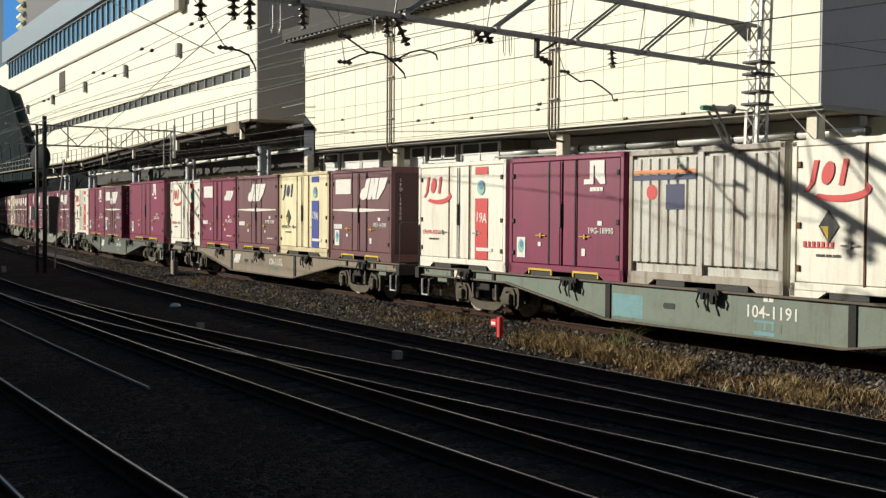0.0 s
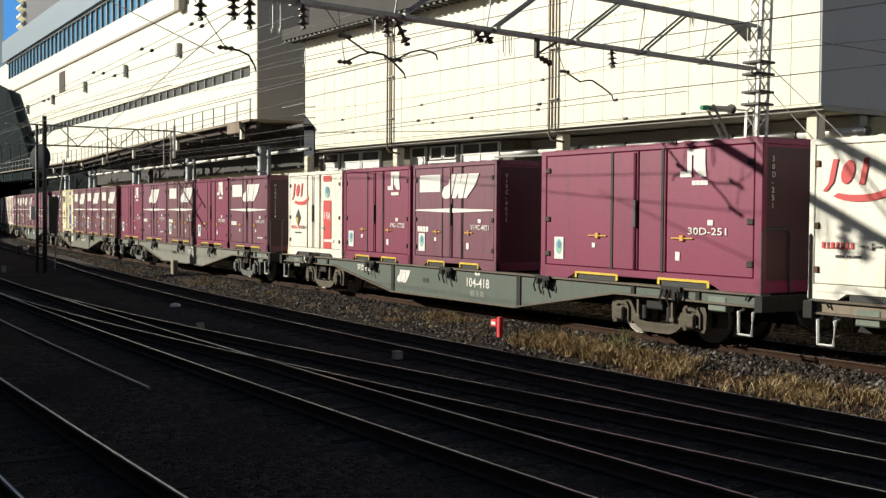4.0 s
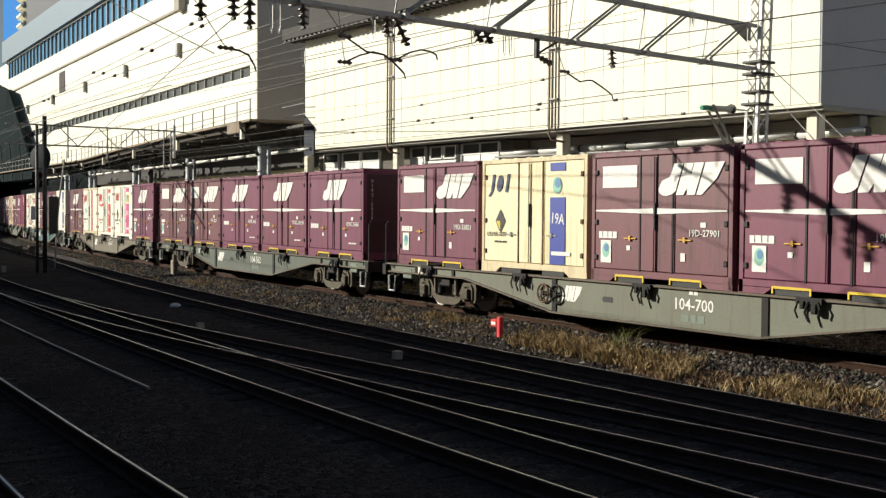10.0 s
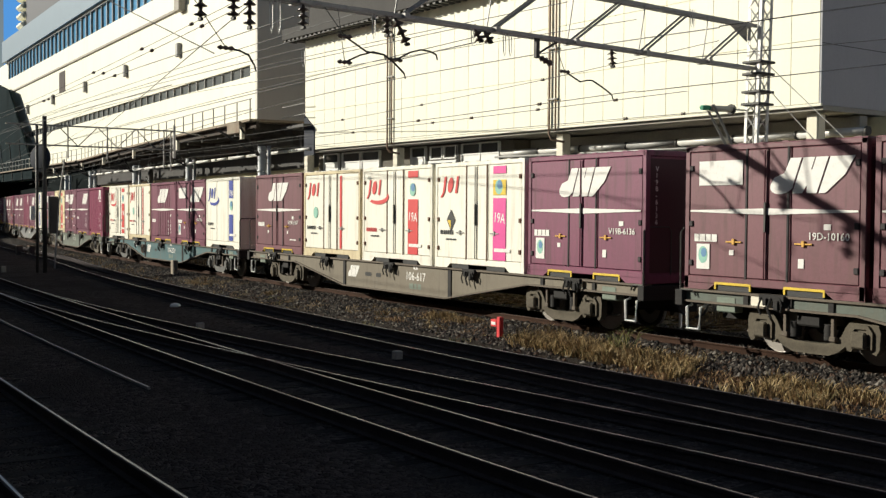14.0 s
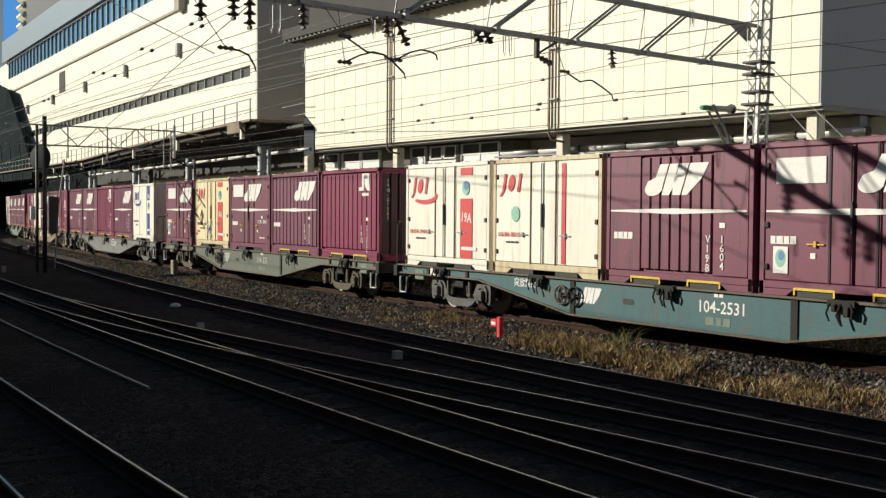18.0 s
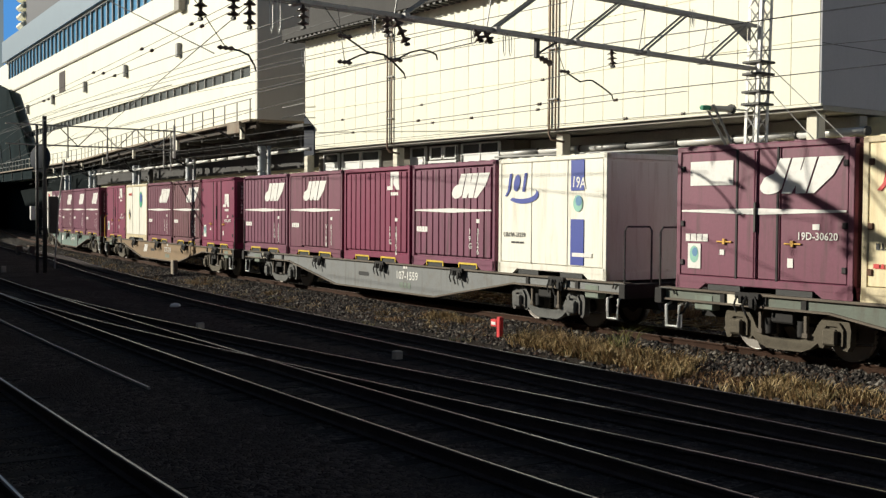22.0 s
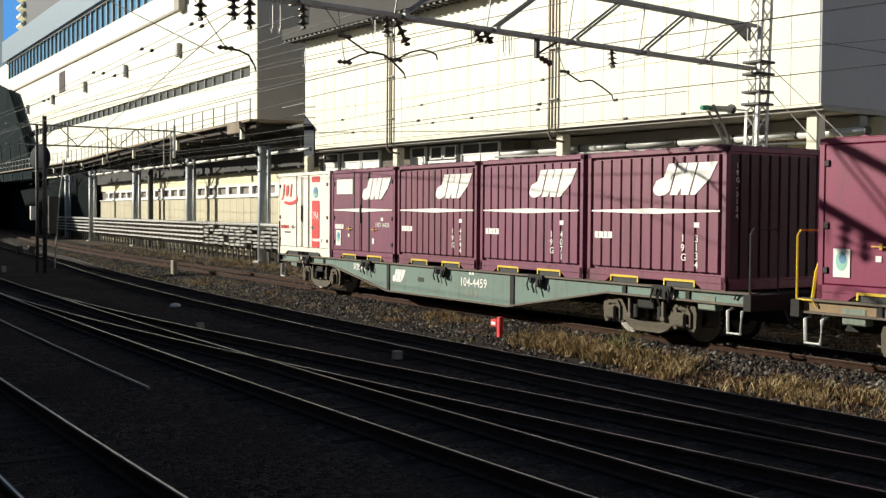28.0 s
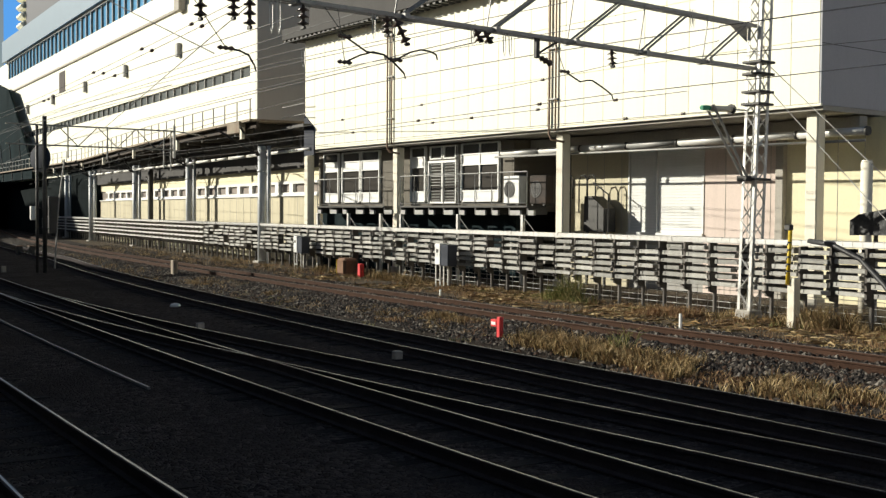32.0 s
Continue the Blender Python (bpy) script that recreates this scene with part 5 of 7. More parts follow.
def fish_belly():
    return [(-9.8, 1.0), (9.8, 1.0), (9.8, 0.80), (6.1, 0.80), (2.75, 0.27), (-2.75, 0.27), (-6.1, 0.80), (-9.8, 0.80)]


def side_frame():
    m = Mesh()
    half = [(0.0, 0.12), (0.34, 0.125), (0.52, 0.19), (0.66, 0.30), (0.70, 0.24), (0.76, 0.23), (0.80, 0.30), (0.80, 0.34), (1.10, 0.34), (1.13, 0.24), (1.21, 0.22),
            (1.26, 0.30), (1.275, 0.56), (1.24, 0.68), (1.16, 0.74), (1.02, 0.765), (0.86, 0.755), (0.74, 0.70), (0.66, 0.60), (0.58, 0.45), (0.46, 0.355), (0.30, 0.31), (0.0, 0.30)]
    pts = half + [(-x, z) for x, z in reversed(half[1:-1])]
    for y0, y1 in ((-1.06, -0.92), (0.92, 1.06)):
        m.prism(pts, y0, y1)
    for x in (-0.95, 0.95):
        for y0, y1 in ((-1.10, -1.05), (1.05, 1.10)):
            m.prism([(x - 0.21, 0.30), (x - 0.16, 0.30), (x - 0.16, 0.52), (x - 0.10, 0.60), (x + 0.10, 0.60), (x + 0.16, 0.52), (x + 0.16, 0.30), (x + 0.21, 0.30), (x + 0.21, 0.56), (x + 0.13, 0.66), (x - 0.13, 0.66), (x - 0.21, 0.56)], y0, y1)
    m.box(-0.42, -0.84, 0.58, 0.42, 0.84, 0.78, 0.02)
    return m


def springs():
    pr = []
    for i in range(7):
        pr += [(0.085, 0.36 + i * 0.04), (0.10, 0.38 + i * 0.04)]
    return Mesh().turned(pr, n=10)


def axle_box(x, s):
    m = Mesh()
    y = s * 1.08
    m.box(x - 0.13, y - 0.10, 0.30, x + 0.13, y - 0.01, 0.56, 0.03)
    return m.turned([(0.0, y + s * 0.06), (0.085, y + s * 0.06), (0.095, y + s * 0.05), (0.10, y)], "y", (x, 0, 0.43), 14)


def wheel(y):
    s = 1 if y > 0 else -1
    return Mesh().turned([(0.06, y - s * 0.07), (0.14, y - s * 0.07), (0.17, y - s * 0.02), (0.36, y - s * 0.015), (0.365, y - s * 0.065), (0.455, y - s * 0.065),
                          (0.455, y - s * 0.04), (0.43, y - s * 0.025), (0.425, y + s * 0.065), (0.36, y + s * 0.065), (0.355, y + s * 0.02), (0.16, y + s * 0.02), (0.14, y + s * 0.07), (0.06, y + s * 0.07)], "y", n=28)


def stirrup(x, s):
    m = Mesh()
    a, b, y = x - 0.16, x + 0.16, -1.22
    m.tube([(a, y + 0.1, 0.74), (a, y - 0.02, 0.70), (a + 0.02, y - 0.03, 0.32), (b - 0.02, y - 0.03, 0.32), (b, y - 0.02, 0.70), (b, y + 0.1, 0.74)], 0.030, 6)
    return m


def end_rail(x, s):
    m = Mesh()
    m.tube([(x, -1.24, 0.95), (x, -1.24, 2.02), (x, -1.18, 2.10), (x, -0.62, 2.10), (x, -0.56, 2.02), (x, -0.56, 0.95)], 0.020, 6)
    m.tube([(x, -1.24, 1.0), (x - s * 0.3, -1.24, 1.0), (x - s * 0.36, -1.22, 0.9)], 0.018, 6)
    return m


def coupler(s):
    m = Mesh().box(s * 9.75, -0.12, 0.76, s * 10.05, 0.12, 1.0, 0.02).box(s * 10.02, -0.17, 0.72, s * 10.2, 0.17, 1.04, 0.04)
    return m


def brake_hose(s):
    return Mesh().tube([(s * 9.75, -0.45, 0.85), (s * 9.95, -0.45, 0.5), (s * 10.15, -0.45, 0.42)], 0.025, 6)


def brake_wheel():
    m = Mesh()
    r = 0.19
    m.tube([(r * math.cos(i * math.pi / 9), 0, r * math.sin(i * math.pi / 9)) for i in range(19)], 0.022, 6, False)
    for i in range(5):
        t = i * 2 * math.pi / 5
        m.tube([(0, 0, 0), (r * math.cos(t), 0, r * math.sin(t))], 0.014, 5)
    return m


def lock_gear():
    """The container lock and its hanging levers at a slot's middle."""
    m = Mesh().box(-0.26, -1.30, 0.93, 0.26, -1.16, 1.03, 0.01)
    m.tube([(-0.2, -1.3, 0.98), (-0.24, -1.33, 0.82), (-0.19, -1.32, 0.70)], 0.018, 5)
    m.tube([(0.0, -1.3, 0.98), (-0.04, -1.34, 0.80), (0.03, -1.33, 0.66)], 0.022, 5)
    m.tube([(0.17, -1.3, 0.98), (0.24, -1.33, 0.86), (0.22, -1.32, 0.76)], 0.02, 5)
    return m.box(0.06, -1.34, 0.78, 0.18, -1.24, 0.95, 0.02).box(-0.16, -1.34, 0.85, -0.06, -1.24, 0.98, 0.02)


WAGON_LABEL = {"sage": "sage-green", "tan": "dusty tan", "green": "dark green", "olive": "pale olive", "moss": "moss-green", "dark": "dark green", "brown": "dusty brown",
               "teal": "clean teal", "faded": "faded green", "grey": "light grey", "orange": "rusty orange-brown", "mint": "grey-green"}


def wagon(tone, number, ribs, notice=False, mark=True):
    cast = BOGIE_GREY if tone in ("grey", "teal", "olive") else BOGIE
    w = thing("container_wagon", Matrix(), WAGON_LABEL[tone] + " flat container wagon with fish-belly side sills", "wagon", "wagons of the train")
    coat = SILL[tone]
    for sy in (-1, 1):
        part("side_sill", shared("side_sill:%s%d" % (tone, sy), lambda: Mesh().prism(fish_belly(), sy * 1.19, sy * 1.11), coat), None, w)
        part("sill_flange", shared("sill_flange:%d" % sy, lambda: Mesh().box(-9.8, sy * 1.25, 0.985, 9.8, sy * 1.05, 1.025, 0.004), DUSTED), None, w, "dusty upper flange")
    part("lower_flange", shared("lower_flange:0", lambda: Mesh().prism([(9.8, 0.79), (6.1, 0.79), (2.75, 0.26), (-2.75, 0.26), (-6.1, 0.79), (-9.8, 0.79), (-9.8, 0.825), (-6.1, 0.825), (-2.75, 0.295), (2.75, 0.295), (6.1, 0.825), (9.8, 0.825)], -1.25, -1.08), DUSTED), None, w, "dusty lower flange")
    for x in (-8.3, -7.4, -6.6, 6.6, 7.4, 8.3):
        part("stiffener", shared("stiffener:0", lambda: Mesh().box(-0.05, -1.22, 0.825, 0.05, -1.185, 0.985), UNDER), None, w, "", pose(x, 0, 0))
    part("deck", shared("deck:0", lambda: Mesh().box(-9.8, -1.1, 0.93, 9.8, 1.1, 0.98).box(-9.7, -0.22, 0.45, 9.7, 0.22, 0.93), UNDER), None, w, "dark underframe")
    for i in range(9):
        part("crossmember", shared("crossmember:0", lambda: Mesh().box(-0.06, -1.1, 0.62, 0.06, 1.1, 0.93), UNDER), None, w, "", pose(-4.0 + i, 0, 0))
    if ribs:
        for x in (-2.72, 2.9):
            part("sill_rib", shared("sill_rib:0", lambda: Mesh().box(-0.07, -1.215, 0.26, 0.07, -1.10, 0.99), UNDER), None, w, "black rib", pose(x, 0, 0))
    for x, wide in (((-1.05, 2.0),) if number.startswith("107") else ((-1.3, 1.2), (-0.72, 0.9)) if number.startswith("106") else ((-1.05, 1.0),)):
        part("inspection_hole", shared("inspection_hole:0", lambda: plate([(-0.13, -0.05), (0.13, -0.05), (0.16, 0), (0.13, 0.05), (-0.13, 0.05), (-0.16, 0)]), BLACK), None, w, "dark slot", pose(x, -1.191, 0.66) @ Matrix.Diagonal((wide, 1, 1.1, 1)))
    for sx in (-1, 1):
        b = part("bogie", shared("bogie:" + cast.name, side_frame, cast), None, w, "dusty cast bogie frame", pose(sx * 7.1, 0, 0))
        for x in (-0.33, 0.33):
            for y in (-1.0, 1.0):
                part("spring", shared("spring:0", springs, UNDER), None, b, "dark coil spring", pose(x, y, 0))
        for x in (-0.46, 0.46):
            part("hanger", shared("hanger:0", lambda: Mesh().box(-0.035, -1.12, 0.40, 0.035, -1.05, 0.74, 0.01).box(-0.06, -1.13, 0.36, 0.06, -1.04, 0.44, 0.01), DUSTED), None, b, "", pose(x, 0, 0))
        # Dark block that puts the shaded bogie centre into colour.
        part("bolster_end", shared("bolster_end:0", lambda: Mesh().box(-0.24, -1.12, 0.56, 0.24, -0.90, 0.76, 0.03), UNDER), None, b, "dark bolster end")
        part("brake_rod", shared("brake_rod:0", lambda: Mesh().tube([(-1.5, -0.80, 0.34), (-0.6, -0.82, 0.24), (0.6, -0.82, 0.24), (1.5, -0.80, 0.34)], 0.025, 6), DUSTED), None, b, "thin brake rod")
        for x in (-0.95, 0.95):
            for sy in (-1, 1):
                part("axle_box", shared("axle_box:%.2f%d%s" % (x, sy, cast.name), lambda: axle_box(x, sy), cast), None, b)
            ax = part("wheelset", shared("wheelset:0", lambda: Mesh().tube([(0, -1.0, 0), (0, 1.0, 0)], 0.07, 12), WHEEL), None, w, "", pose(sx * 7.1 + x, 0, 0.43))
            for y in (-0.53, 0.53):
                part("wheel", shared("wheel:%.2f" % y, lambda: wheel(y), WHEEL), None, ax)
                part("tread", shared("tread:%.2f" % y, lambda: Mesh().turned([(0.405, y * 1.13), (0.405, y * 1.138), (0.428, y * 1.138), (0.4285, y * 0.96)], "y", n=32), TREAD), None, ax, "bright worn tread")
            WHEELS.append((ax, sx * 7.1 + x))
        # End beam takes the underframe dark, putting its shade into the colour.
        part("end_beam", shared("end_beam:%d" % sx, lambda: Mesh().box(sx * 9.68, -1.3, 0.72, sx * 9.86, 1.3, 1.0, 0.01), UNDER), None, w, "dark end beam")
        part("step", shared("step:%d" % sx, lambda: stirrup(sx * 9.45, sx), WHITE), None, w, "white stirrup step")
        part("handrail", shared("handrail:%s%d" % (tone == "orange" and sx < 0, sx), lambda: end_rail(sx * 9.78, sx), YELLOW if tone == "orange" and sx < 0 else DARK_STEEL), None, w, "bent pipe handrail")
        part("coupler", shared("coupler:%d" % sx, lambda: coupler(sx), UNDER), None, w, "dark coupler")
        part("brake_hose", shared("brake_hose:%d" % sx, lambda: brake_hose(sx), CABLE), None, w, "black brake hose")
        part("brake_box", shared("brake_box:%d" % sx, lambda: Mesh().box(sx * 8.75 - 0.22, -1.2, 0.66, sx * 8.75 + 0.22, -1.0, 0.93, 0.02), coat), None, w)
    for x in (-7.95, 7.75):
        part("data_plate", shared("data_plate:0", lambda: Mesh().box(-0.22, -1.235, 0.80, 0.22, -1.222, 1.0), PALE_CONCRETE), None, w, "pale data plate with small writing", pose(x, 0, 0))
    for i in range(-2, 3):
        part("lock_gear", shared("lock_gear:0", lock_gear, UNDER), None, w, "black container lock with levers", pose(i * PITCH, 0, 0))
    if tone in ("moss", "teal", "faded"):
        for x, m in ((-3.05, RUST_BAR), (-2.62, UNDER)):
            bw = part("brake_wheel", shared("brake_wheel:" + m.name, brake_wheel, m), None, w, "small spoked handbrake wheel", pose(x, -1.24, 0.66))
            part("hub", shared("hub:0", lambda: Mesh().tube([(0, -0.03, 0), (0, 0.05, 0)], 0.045, 10), UNDER), None, bw)
    if tone in ("green", "orange", "mint"):
        part("lever", shared("lever:0", lambda: Mesh().tube([(-9.55, -1.15, 0.95), (-9.5, -1.12, 1.45), (-9.42, -1.05, 1.78)], 0.035, 6), YELLOW), None, w, "yellow hand lever")
    if number:
        part("number", lettering(number, 0.30, FADED_DECAL if tone == "faded" else DECAL), None, w, "white wagon number", pose(0.75, -1.192, 0.62))
        part("small_writing", shared("small_writing:w", lambda: bars((0.2, 0.12, 0.16), 0.14, 0.05), coat), None, w, "", pose(0.95, -1.192, 0.40))
        part("small_writing", shared("small_writing:k", lambda: bars((0.09, 0.09), 0.08, 0.03), DECAL), None, w, "", pose(1.15, -1.192, 0.90))
    if tone == "sage":
        for x0, x1, z0, z1 in ((-2.60, -1.75, 0.36, 0.80), (0.95, 1.38, 0.33, 0.58)):
            part("repainted_patch", Mesh().box(x0, -1.1915, z0, x1, -1.1885, z1), FRESH_TEAL, w, "fresh teal repainted patch")
    if mark:
        for key, build in LOGO:
            part("mark", shared("mark:w%s%s" % (key, tone == "faded"), build, FADED_DECAL if tone == "faded" else DECAL), None, w, "white slanted mark", pose(-2.55, -1.192, 0.54) @ Matrix.Scale(0.62, 4))
    if notice:
        part("notice", lettering("突放禁止", 0.20, DECAL), None, w, "white notice in Japanese", pose(-4.75, -1.192, 0.76))
    return w


S, SR, H, HR = "slant", "slant_rib", "hook", "hook_rib"
TRAIN = [
    ("sage", "104-1191", True, False, False, [("cream_red", "UR19A-15810"), (H, "19G-18990"), ("grey_rib",), ("cream_red", "", False, False, True), None]),
    ("tan", "106-1102", True, False, True, [("cream_red",), ("small_slant", "19G-8053", True, False), (S, "V19B-5979", False, None), ("cream_blue", "UR19A-510", False, False, True), (S, "19D-14200", True, True)]),
    ("green", "104-418", True, True, True, [("cream_red", "UR19A-19035", False, False, True), (H, "19G-17730"), (S, "V19C-4021", True, True), None, ("long_hook", "30D-251")]),
    ("olive", "107-1031", False, False, False, [(H, "19G-21387"), (S, "V19C-9290", False, None), (S, "19D-13480", True, True), (H, "19G-19024"), (S, "V19C-1534", True, False)]),
    ("moss", "104-700", True, False, True, [(S, "19D-33821", True, True), ("cream_blue", "UR19A-1077", False, False, True), (S, "19D-27901", True, True), (S, "19D-18452", True, True), (S, "19D-23788", True, True)]),
    ("dark", "104-362", True, True, True, [(S, "19D-10160", True, True), (S, "19G-8219", True, True), (S, "V19B-2445", False, False), (S, "V19C-10138", False, False), (S, "V19C-5636", False, False)]),
    ("brown", "106-617", True, False, True, [(S, "V19B-3367", False, False), ("white_red",), ("cream_red",), ("white_pink", "", False, False, True), (S, "V19B-6136", False, True)]),
    ("teal", "104-2531", True, True, True, [("cream_red", "UR19A-15459"), ("white_red", "UR18A-92015"), (SR, "V19B-1604"), (S, "19D-3761", True, True), ("white_blue",)]),
    ("faded", "104-376", True, False, True, [(S, "19D-30620", True, True), ("cream_worn", "", False, False, True), (S, "V19C-5083", True, False), (SR, "19G-8532"), (HR, "19G-21251")]),
    ("grey", "107-1559", False, False, False, [(SR, "19G-3225"), (SR, "V19B-6215"), (HR, "19G-18756"), (SR, "19G-3126"), ("white_blue", "UR19A-21219")]),
    ("orange", "107-518", False, False, True, [(H, "19G-16673"), ("white_plain", "", False, False, True), (SR, "19G-1922"), (SR, "19G-1324"), (H, "V19C-896")]),
    ("mint", "104-4459", True, True, True, [("cream_red",), (S, "19D-16638", True, True), (SR, "19G-4544"), (SR, "19G-4071"), (SR, "19G-3134")]),
]

for k, (tone, number, ribs, notice, mark, load) in enumerate(TRAIN):
    w = wagon(tone, number, ribs, notice, mark)
    centre = FIRST - k * WAGON_STEP
    w.matrix_basis = curve_pose(centre)
    MOVERS.append((w, centre, Matrix()))
    for i, entry in enumerate(load):
        if entry is None:
            continue
        c = container(*entry)
        shift = LOAD_MIDDLE[k] - centre
        local = pose((i - 2) * PITCH + shift, 0, 1.03)
        if entry[0] == "long_hook":
            local = pose((i - 2) * PITCH - 1.17 + shift, 0, 1.03) @ Matrix.Diagonal((1.63, 1.0, 1.04, 1.0))
        MOVERS.append((c, centre, local))


def motions():
    for ob, s0, local in MOVERS:
        stretched = local.to_scale()
        ob.scale = stretched
        flat = Matrix.LocRotScale(local.translation, local.to_quaternion(), None)
        walk(ob, [(t, curve_pose(s0 + run(t)) @ flat) for t in (0, 2, 4, 6, 8, 10, 12, 14, 16, 18, 20, 22, 24, 26, 28, 30, 32)])
    turns = [(f / 30.0, math.degrees(run(f / 30.0) / 0.43)) for f in range(0, 961, 2)]
    for ax, x in WHEELS:
        walk(ax, [(t, pose(x, 0, 0.43, 0, a, 0)) for t, a in turns])


# ---- overhead wires ----
def wire(name, points, r, label, parent):
    return part(name, Mesh().tube(points, r, 5), CABLE, parent, label)


overhead = thing("overhead_line", pose(0, 0, 0), "thin dark overhead wires strung along the tracks", "overhead wires")


def span_wire(y0, z_near, z_far, drop=0.0, r=0.010, x_near=-18.9, x_far=-63.9, label=""):
    """One wire between two supports, along the curve, hanging by drop."""
    pts = []
    for i in range(25):
        u = i / 24
        x = x_near + (x_far - x_near) * u
        pts.append((x, sag(x, y0), z_near + (z_far - z_near) * u - 4 * drop * u * (1 - u)))
    wire("wire", pts, r, label, overhead)


# lateral line, height at the gantry, height at the next support, droop, thickness
SPANS = ((20.6, 6.97, 6.95, -0.42, 0.016), (20.6, 6.65, 6.47, 0.42, 0.010), (17.8, 5.22, 5.55, 0.13, 0.011), (19.5, 5.33, 5.62, 0.07, 0.010), (21.4, 5.01, 5.61, 0.0, 0.010),
         (13.2, 5.93, 5.99, 0.0, 0.013), (15.7, 7.05, 8.40, 0.0, 0.011), (9.0, 6.88, 7.04, 0.44, 0.008), (9.15, 6.80, 6.96, 0.44, 0.008), (9.0, 6.03, 6.62, 0.0, 0.010),
         (10.6, 6.33, 6.72, 0.0, 0.009), (10.6, 6.13, 6.63, 0.0, 0.009), (6.6, 4.57, 4.87, 0.0, 0.009), (13.2, 6.30, 7.43, 0.0, 0.010), (13.2, 6.04, 6.01, 0.0, 0.010),
         (17.8, 6.88, 8.59, 0.0, 0.010), (12.4, 6.40, 7.54, 0.0, 0.010))
for y0, zn, zf, drop, r in SPANS:
    span_wire(y0, zn, zf, drop, r, label="overhead wire" if r < 0.012 else "contact wire")
    span_wire(y0, zf, zn, abs(drop), r, -63.9, -130.0)
for y0, zn, zf, r in ((20.6, 7.0, 5.55, 0.016), (19.5, 6.13, 4.02, 0.010), (17.8, 5.19, 4.62, 0.010)):
    span_wire(y0, zn, zf, 0.0, r, -18.9, 26.1)

# small insulators set in the wires
bead = Mesh().turned([(0.0, -0.07), (0.045, -0.05), (0.03, -0.01), (0.03, 0.01), (0.045, 0.05), (0.0, 0.07)], "x", n=8).data("wire_insulator", PORCELAIN)
for k, xs in ((7, (-33.9, -28.7, -24.7)), (8, (-33.3, -28.3, -24.4)), (9, (-41.6, -40.7, -39.8, -31.4)), (1, (-40.0, -33.4, -26.1)), (2, (-28.9, -22.6)), (3, (-36.8, -30.8, -28.4, -24.9, -21.5)), (4, (-23.2, -20.9))):
    y0, zn, zf, drop, r = SPANS[k]
    for x in xs:
        u = (x + 18.9) / -45.0
        part("wire_insulator", bead, None, overhead, "small brown insulator", pose(x, sag(x, y0), zn + (zf - zn) * u - 4 * drop * u * (1 - u)))


# hangers, insulators and arms on the truss
def hanging(y, z, length, sheds=3, tilt=0.0):
    h = thing("hanging_insulator", GANTRY @ pose(0, y, z, tilt), "brown ribbed insulator hung from the gantry", "insulator", "gantry insulators")
    part("insulator", Mesh().turned([(0.02, 0.02)] + [q for i in range(sheds) for q in ((0.034, -length * (i + 0.30) / sheds), (0.115, -length * (i + 0.72) / sheds), (0.10, -length * (i + 0.78) / sheds), (0.035, -length * (i + 0.82) / sheds))] + [(0.02, -length)], n=12), PORCELAIN, h)
    part("cap", Mesh().tube([(0, 0, 0), (0, 0, max(0.1, 6.05 - z))], 0.02, 6), STEEL_GREY, h)
    part("clamp", Mesh().box(-0.06, -0.025, -length - 0.06, 0.06, 0.025, -length, 0.006), DARK_STEEL, h)


for y, z, ln, tilt in ((-15.32, 6.0, 0.44, 0), (-14.71, 6.0, 0.36, 0), (-14.40, 6.0, 0.48, 0), (-13.33, 6.0, 0.36, 0), (-11.49, 6.02, 0.32, 0), (-11.29, 6.0, 0.50, 32), (-5.28, 6.0, 0.33, 8), (-9.30, 6.0, 0.22, 40), (-9.05, 6.0, 0.22, 40)):
    hanging(y, z, ln, 3 if ln > 0.3 else 2, tilt)
for y, z, drop in ((-14.07, 6.05, 0.62), (-13.92, 6.05, 0.62), (-13.42, 5.18, 0.28), (-11.90, 6.05, 0.50), (-8.64, 6.05, 0.50), (-8.48, 6.05, 0.50), (-9.50, 6.05, 0.36), (-2.66, 7.22, 0.42), (-2.56, 7.22, 0.42)):
    loop = thing("wire_loop", GANTRY @ pose(0.1, y, z), "bright bare wire loops hanging from the gantry", "wire loop", "gantry wire loops")
    part("loop", Mesh().tube([(0.0, 0, 0), (0.01, 0.005, -drop * 0.8), (0.01, 0.035, -drop), (0.01, 0.065, -drop * 0.8), (0, 0.07, 0)], 0.011, 5), WHITE_STEEL, loop)


def steady_arm(path, hung):
    """A bent arm along path, in the gantry's plane, tied to a hanger at hung."""
    a = thing("registration_arm", GANTRY, "curved dark steady arm that holds the contact wire", "arm", "registration arms")
    pts = [(0.0, y, z) for y, z in path]
    part("arm", Mesh().tube(pts, 0.018, 6), DARK_STEEL, a)
    part("insulator", Mesh().turned([(0.015, -0.16), (0.045, -0.10), (0.02, -0.06), (0.045, 0.0), (0.02, 0.04), (0.045, 0.10), (0.015, 0.16)], "y", pts[0], 10), PORCELAIN, a)
    part("clip", Mesh().tube([pts[-1], (0, path[-1][0] + 0.03, path[-1][1] - 0.1)], 0.015, 5), DARK_STEEL, a)
    part("drop_wire", Mesh().tube([pts[0], (0, hung, 6.05)], 0.008, 5), CABLE, a)


steady_arm(((-12.44, 5.55), (-11.96, 5.32), (-11.55, 5.30), (-11.3, 5.16), (-11.08, 4.99)), -12.9)
steady_arm(((-12.44, 5.08), (-12.1, 5.24), (-11.81, 5.33), (-11.55, 5.30)), -12.6)
steady_arm(((-11.28, 5.23), (-10.95, 5.40), (-10.68, 5.48), (-10.45, 5.47), (-10.30, 5.42)), -11.4)
steady_arm(((-6.75, 5.40), (-6.27, 5.22), (-6.05, 5.27), (-5.89, 5.28), (-5.55, 5.15), (-5.25, 5.01)), -7.1)
